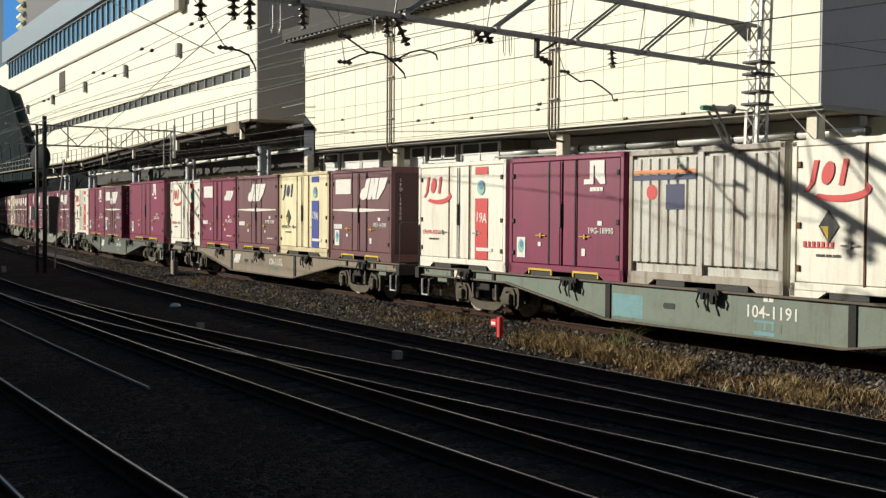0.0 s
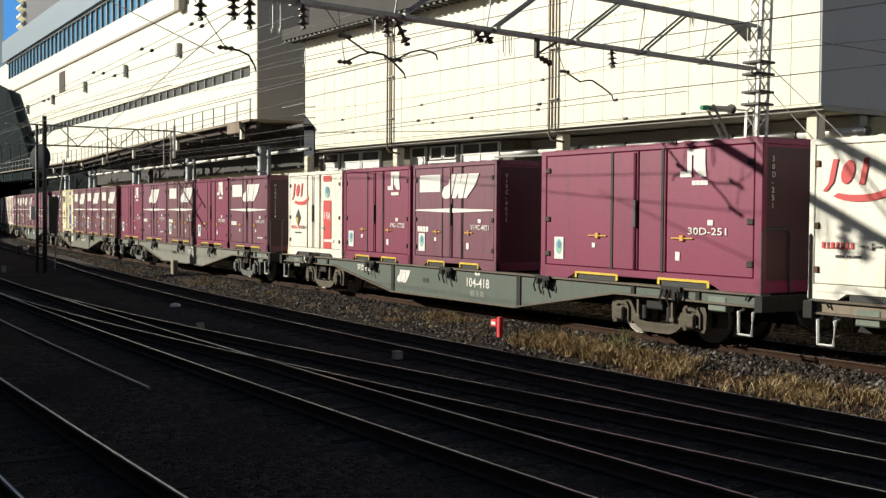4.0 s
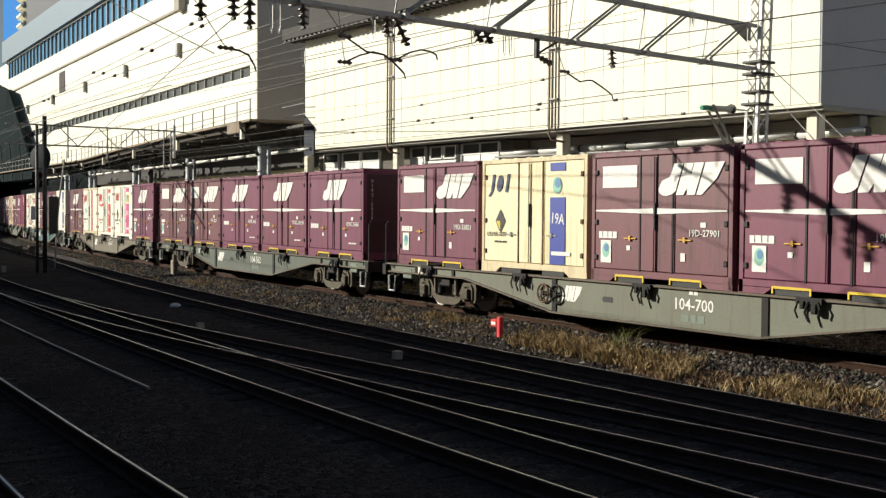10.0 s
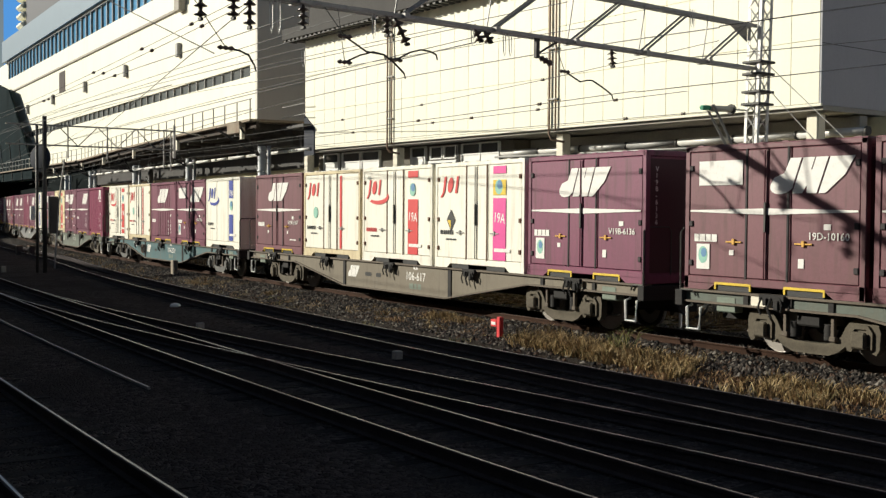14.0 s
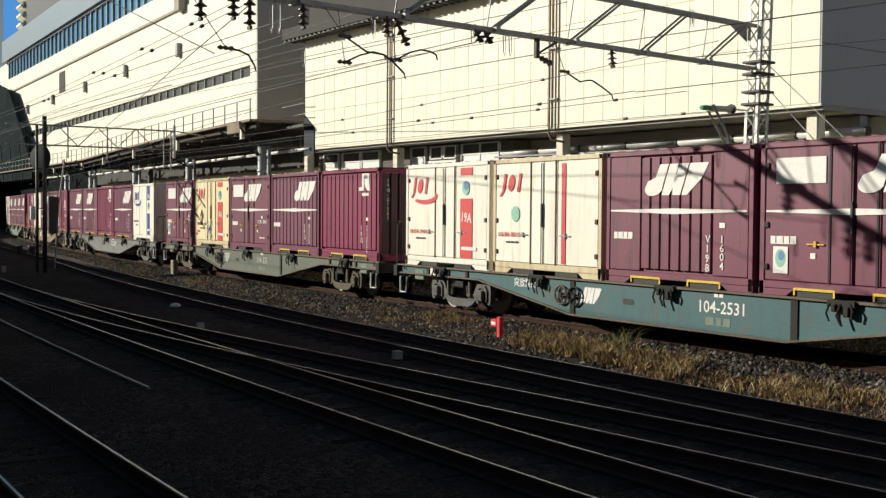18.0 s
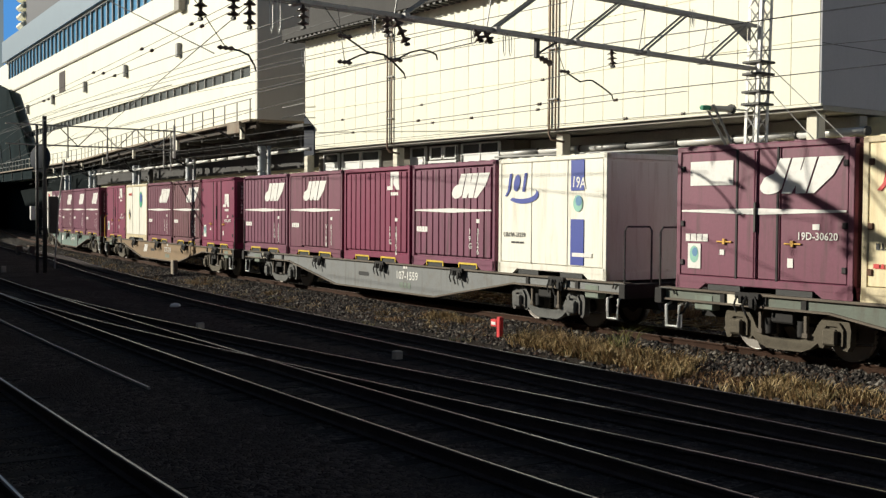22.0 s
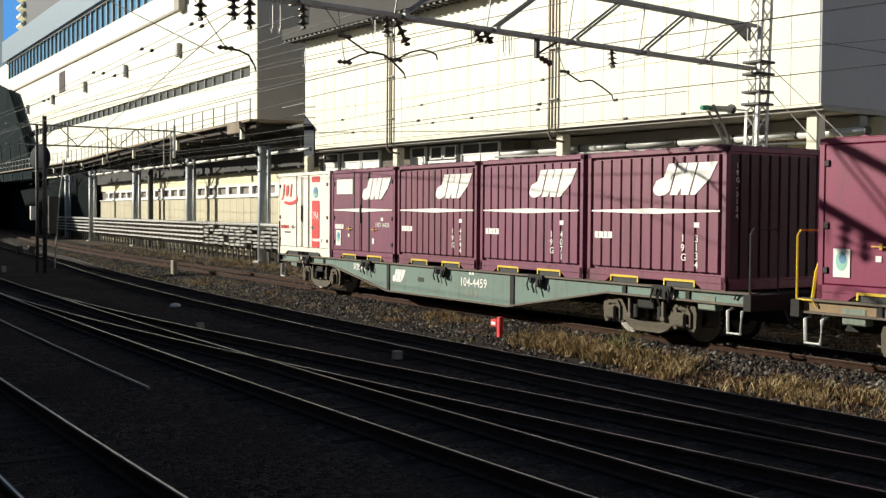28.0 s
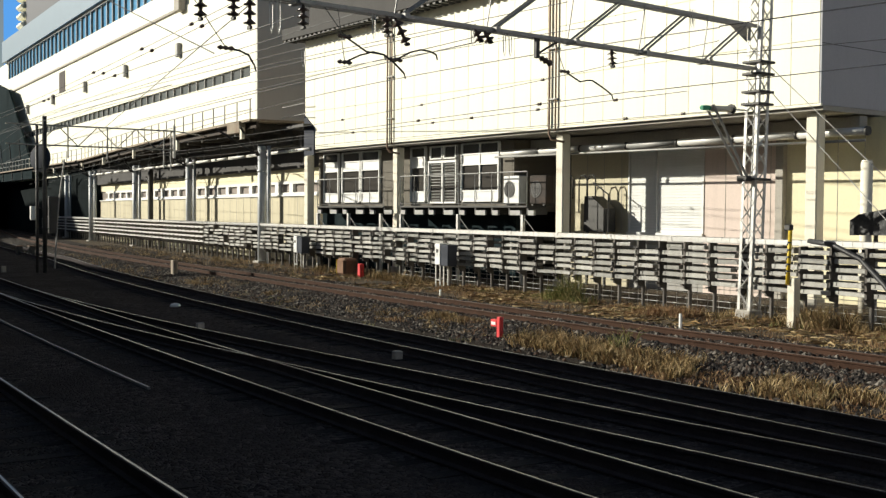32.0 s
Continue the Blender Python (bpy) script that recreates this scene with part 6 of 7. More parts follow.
steady_arm(((-14.85, 5.10), (-14.6, 5.08), (-14.42, 5.02), (-14.31, 4.86)), -15.6)
drop_post = thing("drop_bracket", GANTRY @ pose(0, -7.59, 0), "short dark bracket hung under the gantry", "bracket")
part("post", Mesh().box(-0.05, -0.05, 5.61, 0.05, 0.05, 6.1, 0.01), DARK_STEEL, drop_post)
part("brace", Mesh().tube([(0, 0.05, 5.72), (0, 0.58, 6.0)], 0.025, 5), DARK_STEEL, drop_post)
part("insulator", Mesh().turned([(0.02, 0.0), (0.07, 0.08), (0.03, 0.11), (0.075, 0.19), (0.03, 0.22), (0.075, 0.32), (0.02, 0.40)], "y", n=10), PORCELAIN, drop_post, "", pose(0, 0.08, 5.64, -18))
# slanted tension struts on the lattice mast
bal = thing("tension_balancer", GANTRY, "grey spring balancer with two slanted struts on the mast", "balancer")
part("spring_drum", Mesh().tube([(0, -0.25, 4.98), (0, -0.85, 4.97)], 0.02, 10).tube([(0, -0.85, 4.97), (0, -1.75, 4.95)], 0.075, 12), PALE_CONCRETE, bal, "pale spring drum")
part("end_disc", Mesh().tube([(0, -0.84, 4.97), (0, -0.90, 4.97)], 0.13, 12), DARK_STEEL, bal)
part("green_cap", Mesh().tube([(0, -1.75, 4.95), (0, -2.05, 4.94)], 0.06, 8), DECAL_GREEN, bal, "green end cap")
for dx in (-0.12, 0.12):
    part("strut", Mesh().tube([(dx, -1.75, 5.02), (dx * 0.5, -0.25, 3.28)], 0.035, 6), STEEL_GREY, bal)
part("hinge", Mesh().box(-0.16, -0.40, 3.19, 0.16, -0.18, 3.33, 0.02), DARK_STEEL, bal)
stay = thing("guy_wires", pose(-18.8, 22.24, 0), "two thin stay wires running from the mast to the ground", "guy wire")
part("wire", Mesh().tube([(0.25, 0.1, 6.1), (6.6, 1.6, -0.2)], 0.012, 5), WHITE_STEEL, stay)
part("wire", Mesh().tube([(0.25, 0.1, 5.5), (5.3, 1.4, -0.2)], 0.012, 5), WHITE_STEEL, stay)

# slanting wires before the left building
span = thing("span_wires", pose(0, 0, 0), "dark span wires and pull-offs before the white building", "overhead wires")
for a, b in (((-18.0, 7.94, 5.95), (-45.5, 13.68, 5.75)), ((-24.0, 7.35, 6.88), (-18.6, 7.54, 5.15))):
    part("wire", Mesh().tube([a, b], 0.011, 5), CABLE, span)

# ---- things on the hall ----
def on_hall(x, y, z):
    return HALL @ pose(x, y, z)


for x in (7.05, 17.62):
    dp = thing("downpipe", on_hall(x, -0.1, 0), "slim brown downpipe pair on the cream wall", "downpipe", "downpipes")
    part("pipe", Mesh().tube([(-0.24, 0, 10.9), (-0.24, 0, 5.2), (-0.18, 0.05, 5.0), (0.15, 0.4, 4.9)], 0.042, 8), BROWN_PIPE, dp)
    part("pipe", Mesh().tube([(0.10, 0, 10.9), (0.10, 0, 5.3)], 0.035, 8), BROWN_PIPE, dp, "rust-brown pipe")
    for z in (6.4, 8.2, 10.0):
        part("clip", Mesh().box(-0.32, -0.03, z, 0.17, 0.06, z + 0.05), STEEL_GREY, dp)
main_pipe = thing("service_pipe", on_hall(0, 1.1, 0), "fat pale insulated pipe under the overhang", "pipe")
for i in range(7):
    part("pipe_length", Mesh().tube([(13.2 + i * 2.3, 0, 4.70), (15.45 + i * 2.3, 0, 4.70)], 0.115, 12), WHITE_STEEL if i != 3 else STEEL_GREY, main_pipe)
    part("collar", Mesh().tube([(15.44 + i * 2.3, 0, 4.70), (15.52 + i * 2.3, 0, 4.70)], 0.135, 12), DARK_STEEL, main_pipe)
part("small_pipe", Mesh().tube([(13.2, -0.3, 4.55), (29.4, -0.3, 4.42)], 0.04, 8), STEEL_GREY, main_pipe)

balcony = thing("service_balcony", on_hall(0, 0, 0), "grey steel service balcony with railing and white brackets", "balcony")
for a, b in ((0.4, 6.3), (7.6, 16.0)):
    part("floor", Mesh().box(a, 0.05, 2.56, b, 1.05, 2.64, 0.01), DARK_STEEL, balcony, "dark steel floor")
    for z in (3.90,):
        part("rail", Mesh().tube([(a, 0.08, z), (b, 0.08, z)], 0.025, 6), STEEL_GREY, balcony)
    part("rail", Mesh().tube([(a, 0.08, 2.72), (b, 0.08, 2.72)], 0.02, 6), DARK_STEEL, balcony)
    n = int((b - a) / 1.05)
    for i in range(n + 1):
        x = a + (b - a) * i / n
        part("rail_post", Mesh().tube([(x, 0.08, 2.58), (x, 0.08, 3.90)], 0.018, 6), STEEL_GREY, balcony)
        part("bracket_box", Mesh().box(x + 0.12, 0.02, 2.27, x + 0.12 + (0.62 if i % 2 else 0.34), 0.12, 2.46, 0.01), STEEL_GREY, balcony, "grey box below the floor")
        part("joist", Mesh().box(x - 0.04, 0.1, 2.3, x + 0.04, 1.05, 2.56), DARK_STEEL, balcony, "dark joist")
    for x in (a + 0.1, (a + b) / 2, b - 0.2):
        part("leg", Mesh().box(x - 0.06, 0.0, -0.3, x + 0.06, 0.12, 2.30), WHITE_STEEL, balcony)
        part("stay", Mesh().tube([(x, 0.05, 2.25), (x + 0.9, 0.05, 1.5)], 0.018, 5), STEEL_GREY, balcony)
# The second unit's shade is put into its dark brown case colour.
for x, skin, tone_word in ((14.1, WHITE, "white"), (15.35, FASCIA, "shade-darkened brown")):
    ac = thing("air_conditioner", on_hall(x, 0.5 if x < 15 else 0.75, 2.64), tone_word + " outdoor air conditioner unit on the balcony", "air conditioner", "air conditioners")
    part("case", Mesh().box(0, 0, 0.06, 0.95, 0.38, 1.14, 0.03), skin, ac)
    part("fan_guard", Mesh().turned([(0.32, -0.012), (0.32, 0.004), (0.0, 0.004)], "y", (0.38, 0, 0.62), 20), DARK_STEEL, ac, "round dark fan guard")
    for r in (0.12, 0.22, 0.31):
        part("guard_ring", Mesh().tube([(0.38 + r * math.cos(t * math.pi / 8), -0.02, 0.62 + r * math.sin(t * math.pi / 8)) for t in range(17)], 0.006, 4), STEEL_GREY, ac)
    for fx in (0.1, 0.75):
        part("foot", Mesh().box(fx, 0.02, 0, fx + 0.1, 0.36, 0.06), DARK_STEEL, ac)
ladder = thing("wall_ladder", on_hall(10.56, 0.85, 0), "narrow dark ladder beside the grille door", "ladder")
for x in (0.0, 0.16):
    part("stile", Mesh().box(x, 0, 2.64, x + 0.02, 0.03, 5.1), DARK_STEEL, ladder)
for i in range(16):
    part("rung", Mesh().box(0, 0, 2.74 + i * 0.14, 0.18, 0.03, 2.77 + i * 0.14), DARK_STEEL, ladder)

stairs = thing("steel_steps", on_hall(16.0, 1.5, 0), "dark steel steps with looped handrails against the wall", "stairs")
part("side_plate", Mesh().prism([(1.2, 1.7), (1.25, 3.0), (1.6, 3.0), (2.25, 2.55), (2.25, 1.7)], 0.3, 0.9), DARK_STEEL, stairs, "dark side plates")
for k in range(5):
    part("tread", Mesh().box(2.3 + k * 0.0, 0.3, 0.2 + k * 0.34, 2.6, 0.9, 0.24 + k * 0.34), DARK_STEEL, stairs)
for x in (1.28, 2.2):
    part("leg", Mesh().box(x, 0.35, -0.3, x + 0.08, 0.43, 1.75), DARK_STEEL, stairs)
for x in (0.1, 0.85, 1.3):
    part("loop_rail", Mesh().tube([(x, 0.4, 2.4), (x, 0.4, 3.55), (x + 0.1, 0.4, 3.75), (x + 0.3, 0.4, 3.78), (x + 0.42, 0.4, 3.6), (x + 0.42, 0.4, 2.9)], 0.028, 6), DARK_STEEL, stairs)
part("handrail", Mesh().tube([(1.6, 0.4, 3.5), (2.4, 0.4, 3.05), (2.4, 0.4, 1.6)], 0.028, 6), DARK_STEEL, stairs)
bol = thing("round_post", on_hall(29.6, 0.6, 0), "white round concrete post", "post")
part("shaft", Mesh().tube([(0, 0, -0.32), (0, 0, 3.80)], 0.16, 16), PALE_CONCRETE, bol)
part("cap", Mesh().tube([(0, 0, 3.80), (0, 0, 3.86)], 0.14, 16), PALE_CONCRETE, bol)
awn = thing("tarp_shelter", on_hall(30.7, -1.5, 0), "black tarpaulin roof of a small shelter", "shelter")
part("tarp", Mesh().prism([(0.0, 1.85), (0.0, 2.22), (0.25, 2.38), (1.6, 2.62), (3.5, 2.6), (3.5, 1.9)], -0.3, 1.6), BLACK_TARP, awn, "black wrinkled tarpaulin")
for x in (0.35, 3.0):
    part("post", Mesh().box(x, 0.2, -0.32, x + 0.08, 0.28, 1.95), STEEL_GREY, awn)
cable = thing("thick_cable", pose(0, 0, 0), "thick black cable curving down from the rack", "cable")
part("cable", Mesh().tube([(-17.0, 22.0, 1.72), (-16.3, 21.95, 1.66), (-15.5, 21.9, 1.35), (-14.8, 21.8, 0.8), (-14.2, 21.7, 0.2), (-13.8, 21.6, -0.28)], 0.07, 8), CABLE, cable)
mk = thing("warning_post", pose(-16.95, 21.4, 0), "pale concrete post with a yellow and black striped pole", "post")
part("post", Mesh().box(-0.11, -0.11, -0.32, 0.11, 0.11, 0.85, 0.015), PALE_CONCRETE, mk)
part("pole", Mesh().tube([(-0.08, -0.13, 0.7), (-0.02, -0.13, 2.0)], 0.05, 10), YELLOW, mk, "yellow pole")
for i in range(5):
    part("stripe", Mesh().tube([(-0.075 + i * 0.008 - 0.02, -0.13, 0.95 + i * 0.17), (-0.075 + i * 0.008 + 0.02, -0.13, 1.04 + i * 0.17)], 0.0525, 10), BLACK, mk, "black stripe")
part("cap", Mesh().box(-0.16, -0.2, 1.98, 0.02, -0.06, 2.12, 0.02), DARK_STEEL, mk)

# ---- left pole fittings ----
# The board's backlit shade is put into its slate colour.
part("round_board", Mesh().turned([(0.0, -0.015), (0.54, -0.015), (0.56, 0.0), (0.54, 0.015), (0.0, 0.015)], "x", (0, 0, 0), 26), SHADE_BLUE, pole, "round board seen aslant, its backlit shade in the colour", pose(-0.25, -0.1, 4.42, 0, 0, -60))
part("signal_box", Mesh().box(-0.1, -0.56, 1.95, 0.1, -0.38, 2.5, 0.02), WHITE, pole, "white upright signal box")
part("signal_box", Mesh().box(-0.14, 0.15, 1.4, 0.14, 0.5, 2.9, 0.03), DARK_STEEL, pole, "dark cabinet")
for z in (0.9, 1.6, 2.4, 3.2, 4.0):
    part("step_bolt", Mesh().tube([(0, -0.35, z), (0, 0.25, z)], 0.02, 5), DARK_STEEL, pole)
part("curved_pipe", Mesh().tube([(0.1, 0.35, 0.0), (0.12, 0.5, 2.5), (0.1, 0.75, 4.4)], 0.035, 6), STEEL_GREY, pole)
for y, h in ((16.2, 0.8), (16.5, 0.9), (12.2, 0.5), (13.8, 0.6)):
    part("hanger", Mesh().box(-0.025, y - 0.025, 4.95 - h, 0.025, y + 0.025, 5.8, 0.005), STEEL_GREY, beam)
part("leg", Mesh().box(-0.05, 16.6, 4.6, 0.05, 16.7, 6.0, 0.01), WHITE_STEEL, beam, "pale end post")
part("tie", Mesh().tube([(0, 16.7, 5.75), (-14.0, 23.6, 6.6)], 0.03, 5), STEEL_GREY, beam)

# ---- lineside things ----
red = thing("red_marker", pose(-18.2, 13.65, -0.22), "red lineside marker post with a small white plate", "marker post")
part("post", Mesh().box(-0.055, -0.05, -0.08, 0.055, 0.05, 0.41, 0.01), RED, red)
part("arm", Mesh().box(-0.26, -0.055, 0.20, -0.05, 0.045, 0.35, 0.01), RED, red)
part("plate", Mesh().box(-0.23, -0.062, 0.24, -0.08, -0.055, 0.30), WHITE, red, "white plate")
small_red = thing("red_marker", pose(-39.1, 22.2, -0.3), "small red lineside stub post", "marker post")
part("post", Mesh().box(-0.12, -0.1, 0, 0.12, 0.1, 0.55, 0.03), RED, small_red)
for x, y, lab in ((-32.6, 22.0, 1), (-45.6, 22.75, 2)):
    jb = thing("junction_box", pose(x, y, -0.3), "white and dark junction box on thin legs", "junction box", "junction boxes")
    part("case", Mesh().box(-0.05, -0.2, 0.75, 0.42, 0.2, 1.50, 0.02), SHADE_BLUE, jb, "dark grey case")
    part("door", Mesh().box(-0.40, -0.22, 0.78, -0.05, 0.18, 1.55, 0.02), WHITE, jb, "white door")
    part("print", Mesh().box(-0.30, -0.226, 1.22, -0.16, -0.22, 1.34), DARK_STEEL, jb, "small dark bar of writing")
    for lx in (-0.36, -0.08):
        part("leg", Mesh().box(lx - 0.02, -0.2, 0, lx + 0.02, -0.16, 0.8), WHITE_STEEL, jb)
        part("leg", Mesh().box(lx - 0.02, 0.14, 0, lx + 0.02, 0.18, 0.8), WHITE_STEEL, jb)
    part("tie", Mesh().box(-0.36, -0.2, 0.22, -0.08, -0.17, 0.26), WHITE_STEEL, jb)
for x, y in ((-64.6, 14.6), (-64.3, 15.2)):
    rb = thing("relay_box", pose(x, y, -0.32), "small dark relay box standing in the weeds", "relay box", "relay boxes")
    part("case", Mesh().box(-0.2, -0.16, 0.08, 0.2, 0.16, 0.62, 0.03), DARK_STEEL, rb)
    part("lid", Mesh().box(-0.22, -0.18, 0.62, 0.22, 0.18, 0.66, 0.01), RUSTY, rb, "rusty lid")
    part("foot", Mesh().box(-0.14, -0.1, 0.0, 0.14, 0.1, 0.08), CONCRETE, rb)
drum = thing("rusty_drum", pose(-40.9, 22.4, -0.3) @ Matrix.Scale(0.85, 4), "rusty drum with a yellow painted side", "drum")
part("body", Mesh().box(-0.1, -0.4, 0, 0.75, 0.4, 0.85, 0.12), RUSTY, drum)
part("side", Mesh().box(-0.18, -0.36, 0.06, -0.1, 0.36, 0.78, 0.03), YELLOW, drum, "yellow side")
dome = thing("white_dome", pose(-27.8, 10.2, -0.17) @ Matrix.Scale(0.6, 4), "small pale rounded cover between the rails", "cover")
part("cap", Mesh().turned([(0.24, 0.0), (0.23, 0.07), (0.17, 0.13), (0.08, 0.155), (0.0, 0.16)], n=18), WHITE, dome)
for x, y, h in ((-22.4, 8.75, 0.17), (-15.94, 9.75, 0.2), (-42.0, 15.35, 0.62), (-46.5, 9.9, 0.3)):
    st = thing("marker_stub", pose(x, y, -0.22), "short grey concrete marker stub", "marker stub", "marker stubs")
    part("stub", Mesh().box(-0.06 if h < 0.5 else -0.2, -0.06, 0, 0.06 if h < 0.5 else 0.2, 0.1, h, 0.015), CONCRETE if h < 0.5 else RUST_EDGE, st)
for x, y in ((-28.6, 19.1), (-17.5, 18.2)):
    st = thing("white_peg", pose(x, y, -0.31), "thin white survey peg", "peg", "survey pegs")
    part("peg", Mesh().box(-0.03, -0.03, 0, 0.03, 0.03, 0.42 if x > -20 else 0.25, 0.008), WHITE, st)
bag = thing("white_litter", pose(-16.2, 13.4, -0.28) @ Matrix.Scale(0.6, 4), "crumpled white scrap in the dry grass", "litter")
part("scrap", Mesh().turned([(0.0, 0.0), (0.11, 0.03), (0.13, 0.08), (0.06, 0.13), (0.0, 0.14)], n=7), WHITE, bag)
trough = thing("cable_strip", pose(0, 0, 0), "thin dull metal strip lying in the ballast", "strip")
part("strip", Mesh().sweep([(-0.02, -0.165), (0.02, -0.165), (0.02, -0.13), (-0.02, -0.13)], line_rows(lambda x: sag(x, 4.95), -40, -15)), STEEL_GREY, trough)

# ---- weeds and loose stones ----
def leafy(name, colours):
    """Blade colours picked island by island."""
    m = bpy.data.materials.new(name)
    m.use_nodes = True
    n, link = m.node_tree.nodes, m.node_tree.links.new
    b = n["Principled BSDF"]
    b.inputs["Roughness"].default_value = 0.8
    b.inputs["Specular IOR Level"].default_value = 0.2
    geo = n.new("ShaderNodeNewGeometry")
    ramp = n.new("ShaderNodeValToRGB")
    ramp.color_ramp.interpolation = "CONSTANT"
    while len(ramp.color_ramp.elements) < len(colours):
        ramp.color_ramp.elements.new(0.5)
    for i, c in enumerate(colours):
        ramp.color_ramp.elements[i].position = i / len(colours)
        ramp.color_ramp.elements[i].color = (*c, 1)
    link(geo.outputs["Random Per Island"], ramp.inputs[0])
    link(ramp.outputs[0], b.inputs["Base Color"])
    return m


STRAW = leafy("dry_straw", [(0.37, 0.27, 0.135), (0.22, 0.15, 0.07), (0.56, 0.43, 0.24), (0.16, 0.10, 0.05), (0.33, 0.22, 0.10), (0.12, 0.10, 0.042), (0.07, 0.048, 0.025)])
RUSSET = leafy("russet_weeds", [(0.24, 0.13, 0.07), (0.32, 0.20, 0.10), (0.16, 0.09, 0.05), (0.38, 0.27, 0.14), (0.20, 0.13, 0.07)])
GREENISH = leafy("green_weeds", [(0.13, 0.15, 0.04), (0.20, 0.20, 0.07), (0.07, 0.09, 0.025), (0.34, 0.29, 0.12), (0.24, 0.20, 0.08)])


def blades(rng, m, x, y, n, h, spread, z=-0.32):
    for _ in range(n):
        a, r = rng.uniform(0, 6.283), spread * math.sqrt(rng.random())
        bx, by = x + r * math.cos(a), y + r * math.sin(a)
        hh = h * rng.uniform(0.45, 1.1)
        t = rng.uniform(0, 6.283)
        lean = rng.uniform(0.15, 1.0) * hh
        dx, dy = math.cos(t) * lean, math.sin(t) * lean
        w = rng.uniform(0.003, 0.010)
        wx, wy = -math.sin(t + 0.9) * w, math.cos(t + 0.9) * w
        k = len(m.v)
        m.v += [(bx - wx, by - wy, z), (bx + wx, by + wy, z), (bx + dx * 0.4 + wx * 0.8, by + dy * 0.4 + wy * 0.8, z + hh * 0.62),
                (bx + dx * 0.4 - wx * 0.8, by + dy * 0.4 - wy * 0.8, z + hh * 0.62), (bx + dx, by + dy, z + hh * (1 - 0.25 * lean / hh))]
        m.f += [[k, k + 1, k + 2, k + 3], [k + 3, k + 2, k + 4]]
        m.s += [False, False]


def bed_top(o):
    """Height of the stone bed o metres out."""
    d = abs(o - MAIN_Y)
    return -0.153 if d < 1.45 else -0.153 - 0.132 * min((d - 1.45) / 0.9, 1.0) - 0.03 * max(0.0, min(d - 2.35, 1.0))


def weed_field(name, material, label, patches, seed):
    rng = random.Random(seed)
    m = Mesh()
    for x0, x1, y0, y1, count, h, per, spread in patches:
        for _ in range(count):
            x = rng.uniform(x0, x1)
            o = rng.uniform(y0, y1)
            y = sag(x, o)
            if h < 0.32 and noise.noise((x * 0.55, y * 0.9, seed)) < -0.12:
                continue
            blades(rng, m, x, y, per, h * rng.uniform(0.6, 1.2), spread, bed_top(o) - 0.03)
    solid(name, m, material, label, "weeds", kind="stuff")


weed_field("dry_grass", STRAW, "pale straw-coloured dry grass beside the track", [
    (-17.3, -14.3, 12.95, 13.75, 200, 0.33, 24, 0.12), (-18.0, -14.8, 13.3, 14.0, 70, 0.37, 14, 0.16), (-23.0, -21.5, 13.75, 14.35, 34, 0.20, 40, 0.14), (-21.3, -20.3, 13.9, 14.4, 20, 0.18, 40, 0.13), (-19.9, -18.2, 13.3, 14.2, 16, 0.16, 24, 0.12), (-14.4, -12.6, 12.9, 13.9, 70, 0.26, 44, 0.18), (-12.8, -9.3, 12.5, 13.6, 150, 0.29, 30, 0.16), (-9.5, -3.0, 12.3, 13.7, 200, 0.25, 30, 0.18),
    (-26, -19.5, 13.2, 14.2, 60, 0.15, 34, 0.2), (-34, -26, 12.6, 14.0, 40, 0.14, 26, 0.2), (-31.5, -28.5, 13.6, 14.4, 36, 0.17, 30, 0.2), (-39, -34.5, 13.2, 14.3, 50, 0.2, 26, 0.22),
    (-19.5, -13.0, 20.9, 22.6, 70, 0.34, 26, 0.2), (-17.3, -15.6, 21.0, 21.9, 30, 0.62, 60, 0.2), (-39, -34, 20.9, 22.0, 60, 0.45, 24, 0.2), (-34, -20, 19.6, 21.7, 100, 0.2, 24, 0.26), (-14.5, -8.0, 17.6, 20.5, 120, 0.2, 34, 0.26), (-46, -39, 20.9, 22.2, 60, 0.36, 26, 0.22),
    (-60, -46, 19.0, 22, 60, 0.25, 16, 0.2), (-80, -44, 17.4, 21.0, 150, 0.3, 20, 0.3), (-66, -40, 12.4, 14.2, 70, 0.26, 20, 0.25)], 3)
weed_field("russet_weeds", RUSSET, "low russet dry weeds on the railway earth", [
    (-13.5, -3.0, 12.2, 13.7, 200, 0.15, 34, 0.22), (-32, -13, 18.8, 22.0, 420, 0.16, 30, 0.26), (-21.5, -19.8, 20.2, 21.4, 40, 0.34, 44, 0.22), (-60, -30, 18.6, 22.5, 260, 0.2, 18, 0.24), (-24, -19, 13.2, 14.4, 70, 0.16, 34, 0.2),
    (-48, -30, 12.0, 14.5, 60, 0.16, 12, 0.2)], 7)
weed_field("green_weeds", GREENISH, "dusty green weeds growing by the rack", [
    (-26.2, -25.2, 20.9, 21.6, 34, 0.70, 24, 0.24), (-25.9, -25.3, 21.1, 21.6, 14, 1.15, 12, 0.16), (-26.8, -24.6, 20.8, 21.7, 40, 0.32, 24, 0.3), (-15.1, -14.75, 13.6, 13.9, 6, 0.60, 16, 0.07), (-15.0, -14.5, 13.1, 13.6, 6, 0.3, 16, 0.1), (-32, -14, 20.5, 22.5, 50, 0.2, 20, 0.2), (-34, -18, 12.2, 13.5, 16, 0.16, 14, 0.15)], 11)

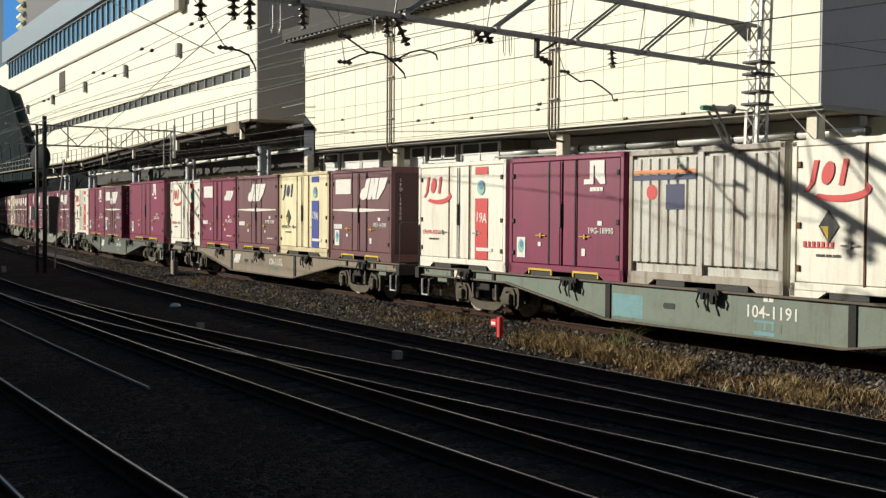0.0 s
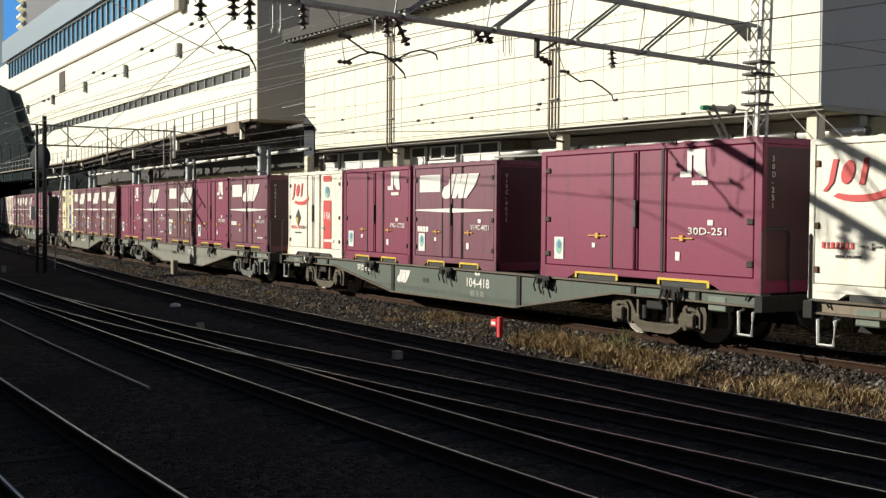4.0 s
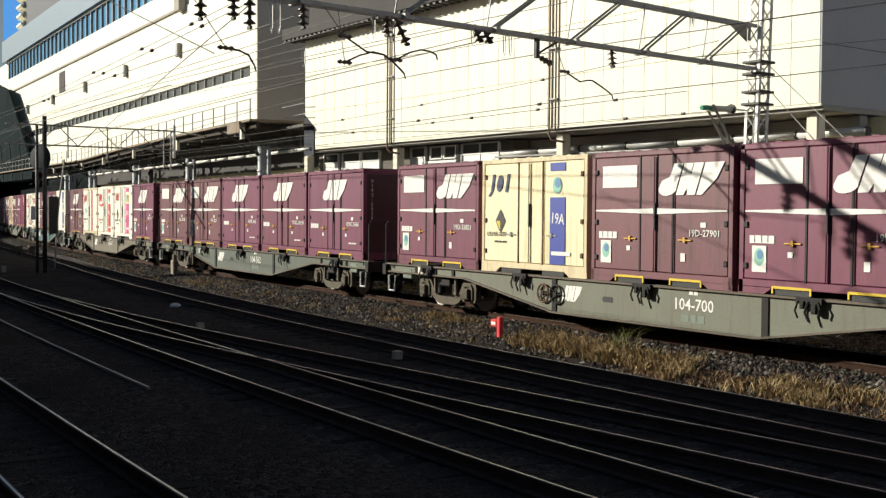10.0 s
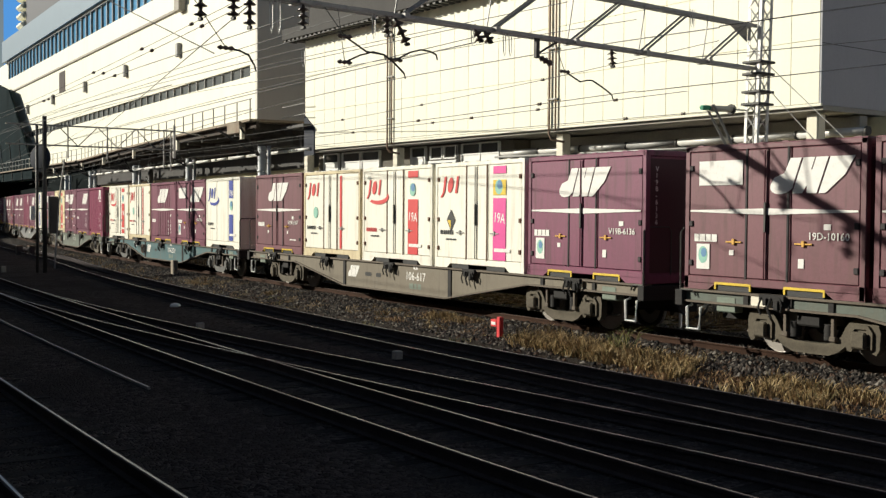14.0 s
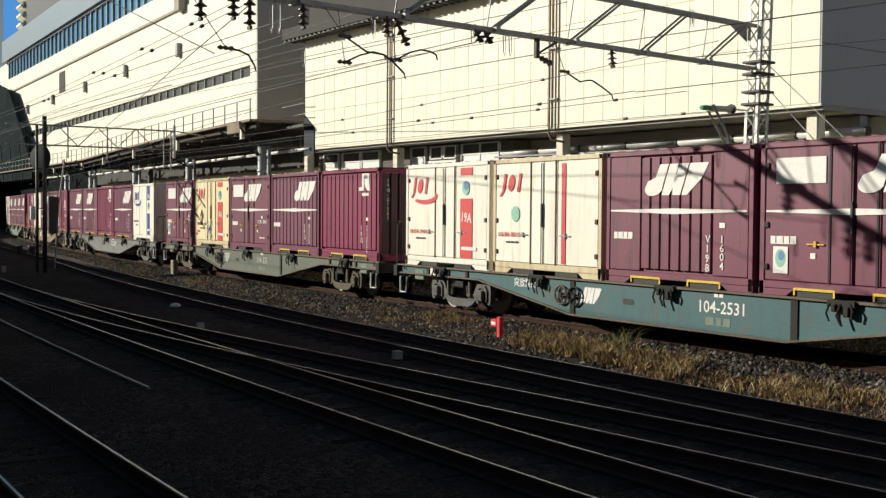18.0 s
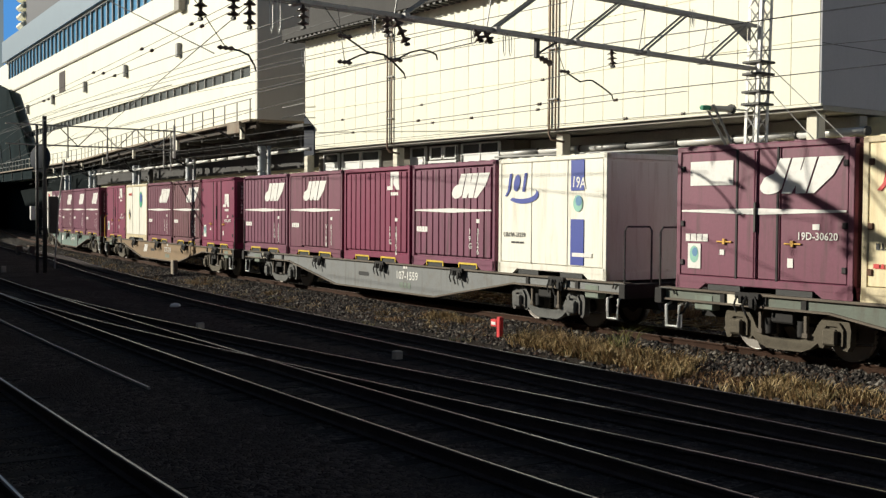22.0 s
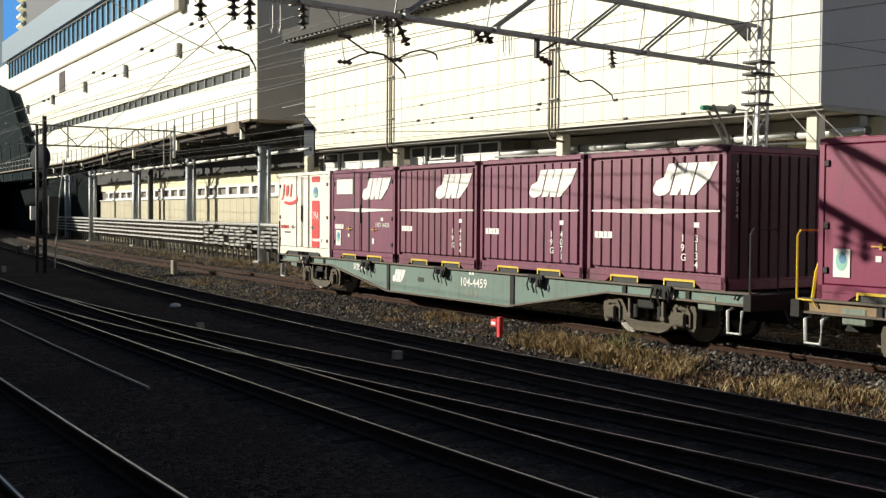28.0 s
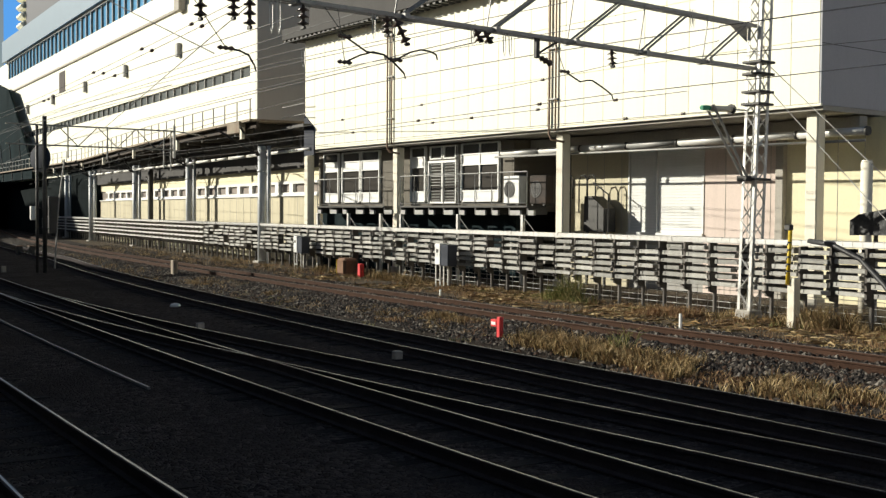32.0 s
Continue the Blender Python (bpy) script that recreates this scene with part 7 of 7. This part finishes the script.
# dead stalks that lie flat on the earth between the track and the rack
rng = random.Random(29)
m = Mesh()
for _ in range(5200):
    x = -44 + 34 * rng.random() ** 0.8
    o = rng.uniform(17.9, 22.3)
    y = sag(x, o)
    if noise.noise((x * 0.35, y * 0.7, 5.0)) < -0.05:
        continue
    t, n, w = rng.gauss(0.1, 0.7), rng.uniform(0.12, 0.55), rng.uniform(0.006, 0.016)
    dx, dy, z = math.cos(t) * n, math.sin(t) * n, bed_top(o) + rng.uniform(0.0, 0.05)
    k = len(m.v)
    m.v += [(x, y - w, z), (x + dx * 0.5, y + dy * 0.5 - w, z + rng.uniform(0.0, 0.07)), (x + dx, y + dy, z + rng.uniform(-0.01, 0.05)), (x + dx * 0.5, y + dy * 0.5 + w, z + 0.02)]
    m.f += [[k, k + 1, k + 3], [k + 1, k + 2, k + 3]]
    m.s += [False, False]
solid("straw_litter", m, STRAW, "pale dead stalks lying on the railway earth", "weeds", kind="stuff")

LOOSE = leafy("loose_stone", [(0.024, 0.020, 0.018), (0.050, 0.042, 0.036), (0.010, 0.009, 0.008), (0.10, 0.085, 0.072), (0.060, 0.036, 0.024), (0.020, 0.019, 0.019), (0.062, 0.052, 0.045), (0.20, 0.18, 0.155), (0.014, 0.011, 0.009)])
rng = random.Random(21)


m = Mesh()
for y0, y1, x0, x1, n, zt in ((13.6, 14.9, -40, -3, 18000, -0.28), (14.9, 16.5, -40, -3, 9000, -0.148), (16.5, 18.6, -44, -5, 15000, -0.29), (12.9, 14.3, -44, -16, 14000, -0.285), (14.2, 16.6, -46, -18, 9000, -0.148), (16.6, 18.4, -46, -20, 12000, -0.28), (13.6, 19.0, -62, -34, 4200, -0.30), (12.4, 20.8, -84, -40, 9000, -0.29), (11.7, 13.6, -40, -3, 1800, -0.31)):
    for _ in range(n):
        x = x0 + (x1 - x0) * (1 - rng.random() ** 1.6)
        o = rng.uniform(y0, y1)
        y = sag(x, o)
        r = rng.uniform(0.022, 0.06) if x < -20 else rng.uniform(0.03, 0.075)
        z = bed_top(o) + rng.uniform(-0.005, 0.02)
        k = len(m.v)
        a = rng.uniform(0, 6.283)
        for i in range(5):
            t = a + i * 1.2566
            q = rng.uniform(0.7, 1.25)
            m.v.append((x + r * q * math.cos(t), y + r * q * math.sin(t), z + r * rng.uniform(-0.3, 0.3)))
        m.v.append((x + r * rng.uniform(-0.4, 0.4), y + r * rng.uniform(-0.4, 0.4), z + r * rng.uniform(0.6, 1.0)))
        m.f += [[k + i, k + (i + 1) % 5, k + 5] for i in range(5)]
        m.s += [False] * 5
solid("loose_ballast", m, LOOSE, "loose crushed stones of the track bed", "ballast", kind="stuff")
motions()
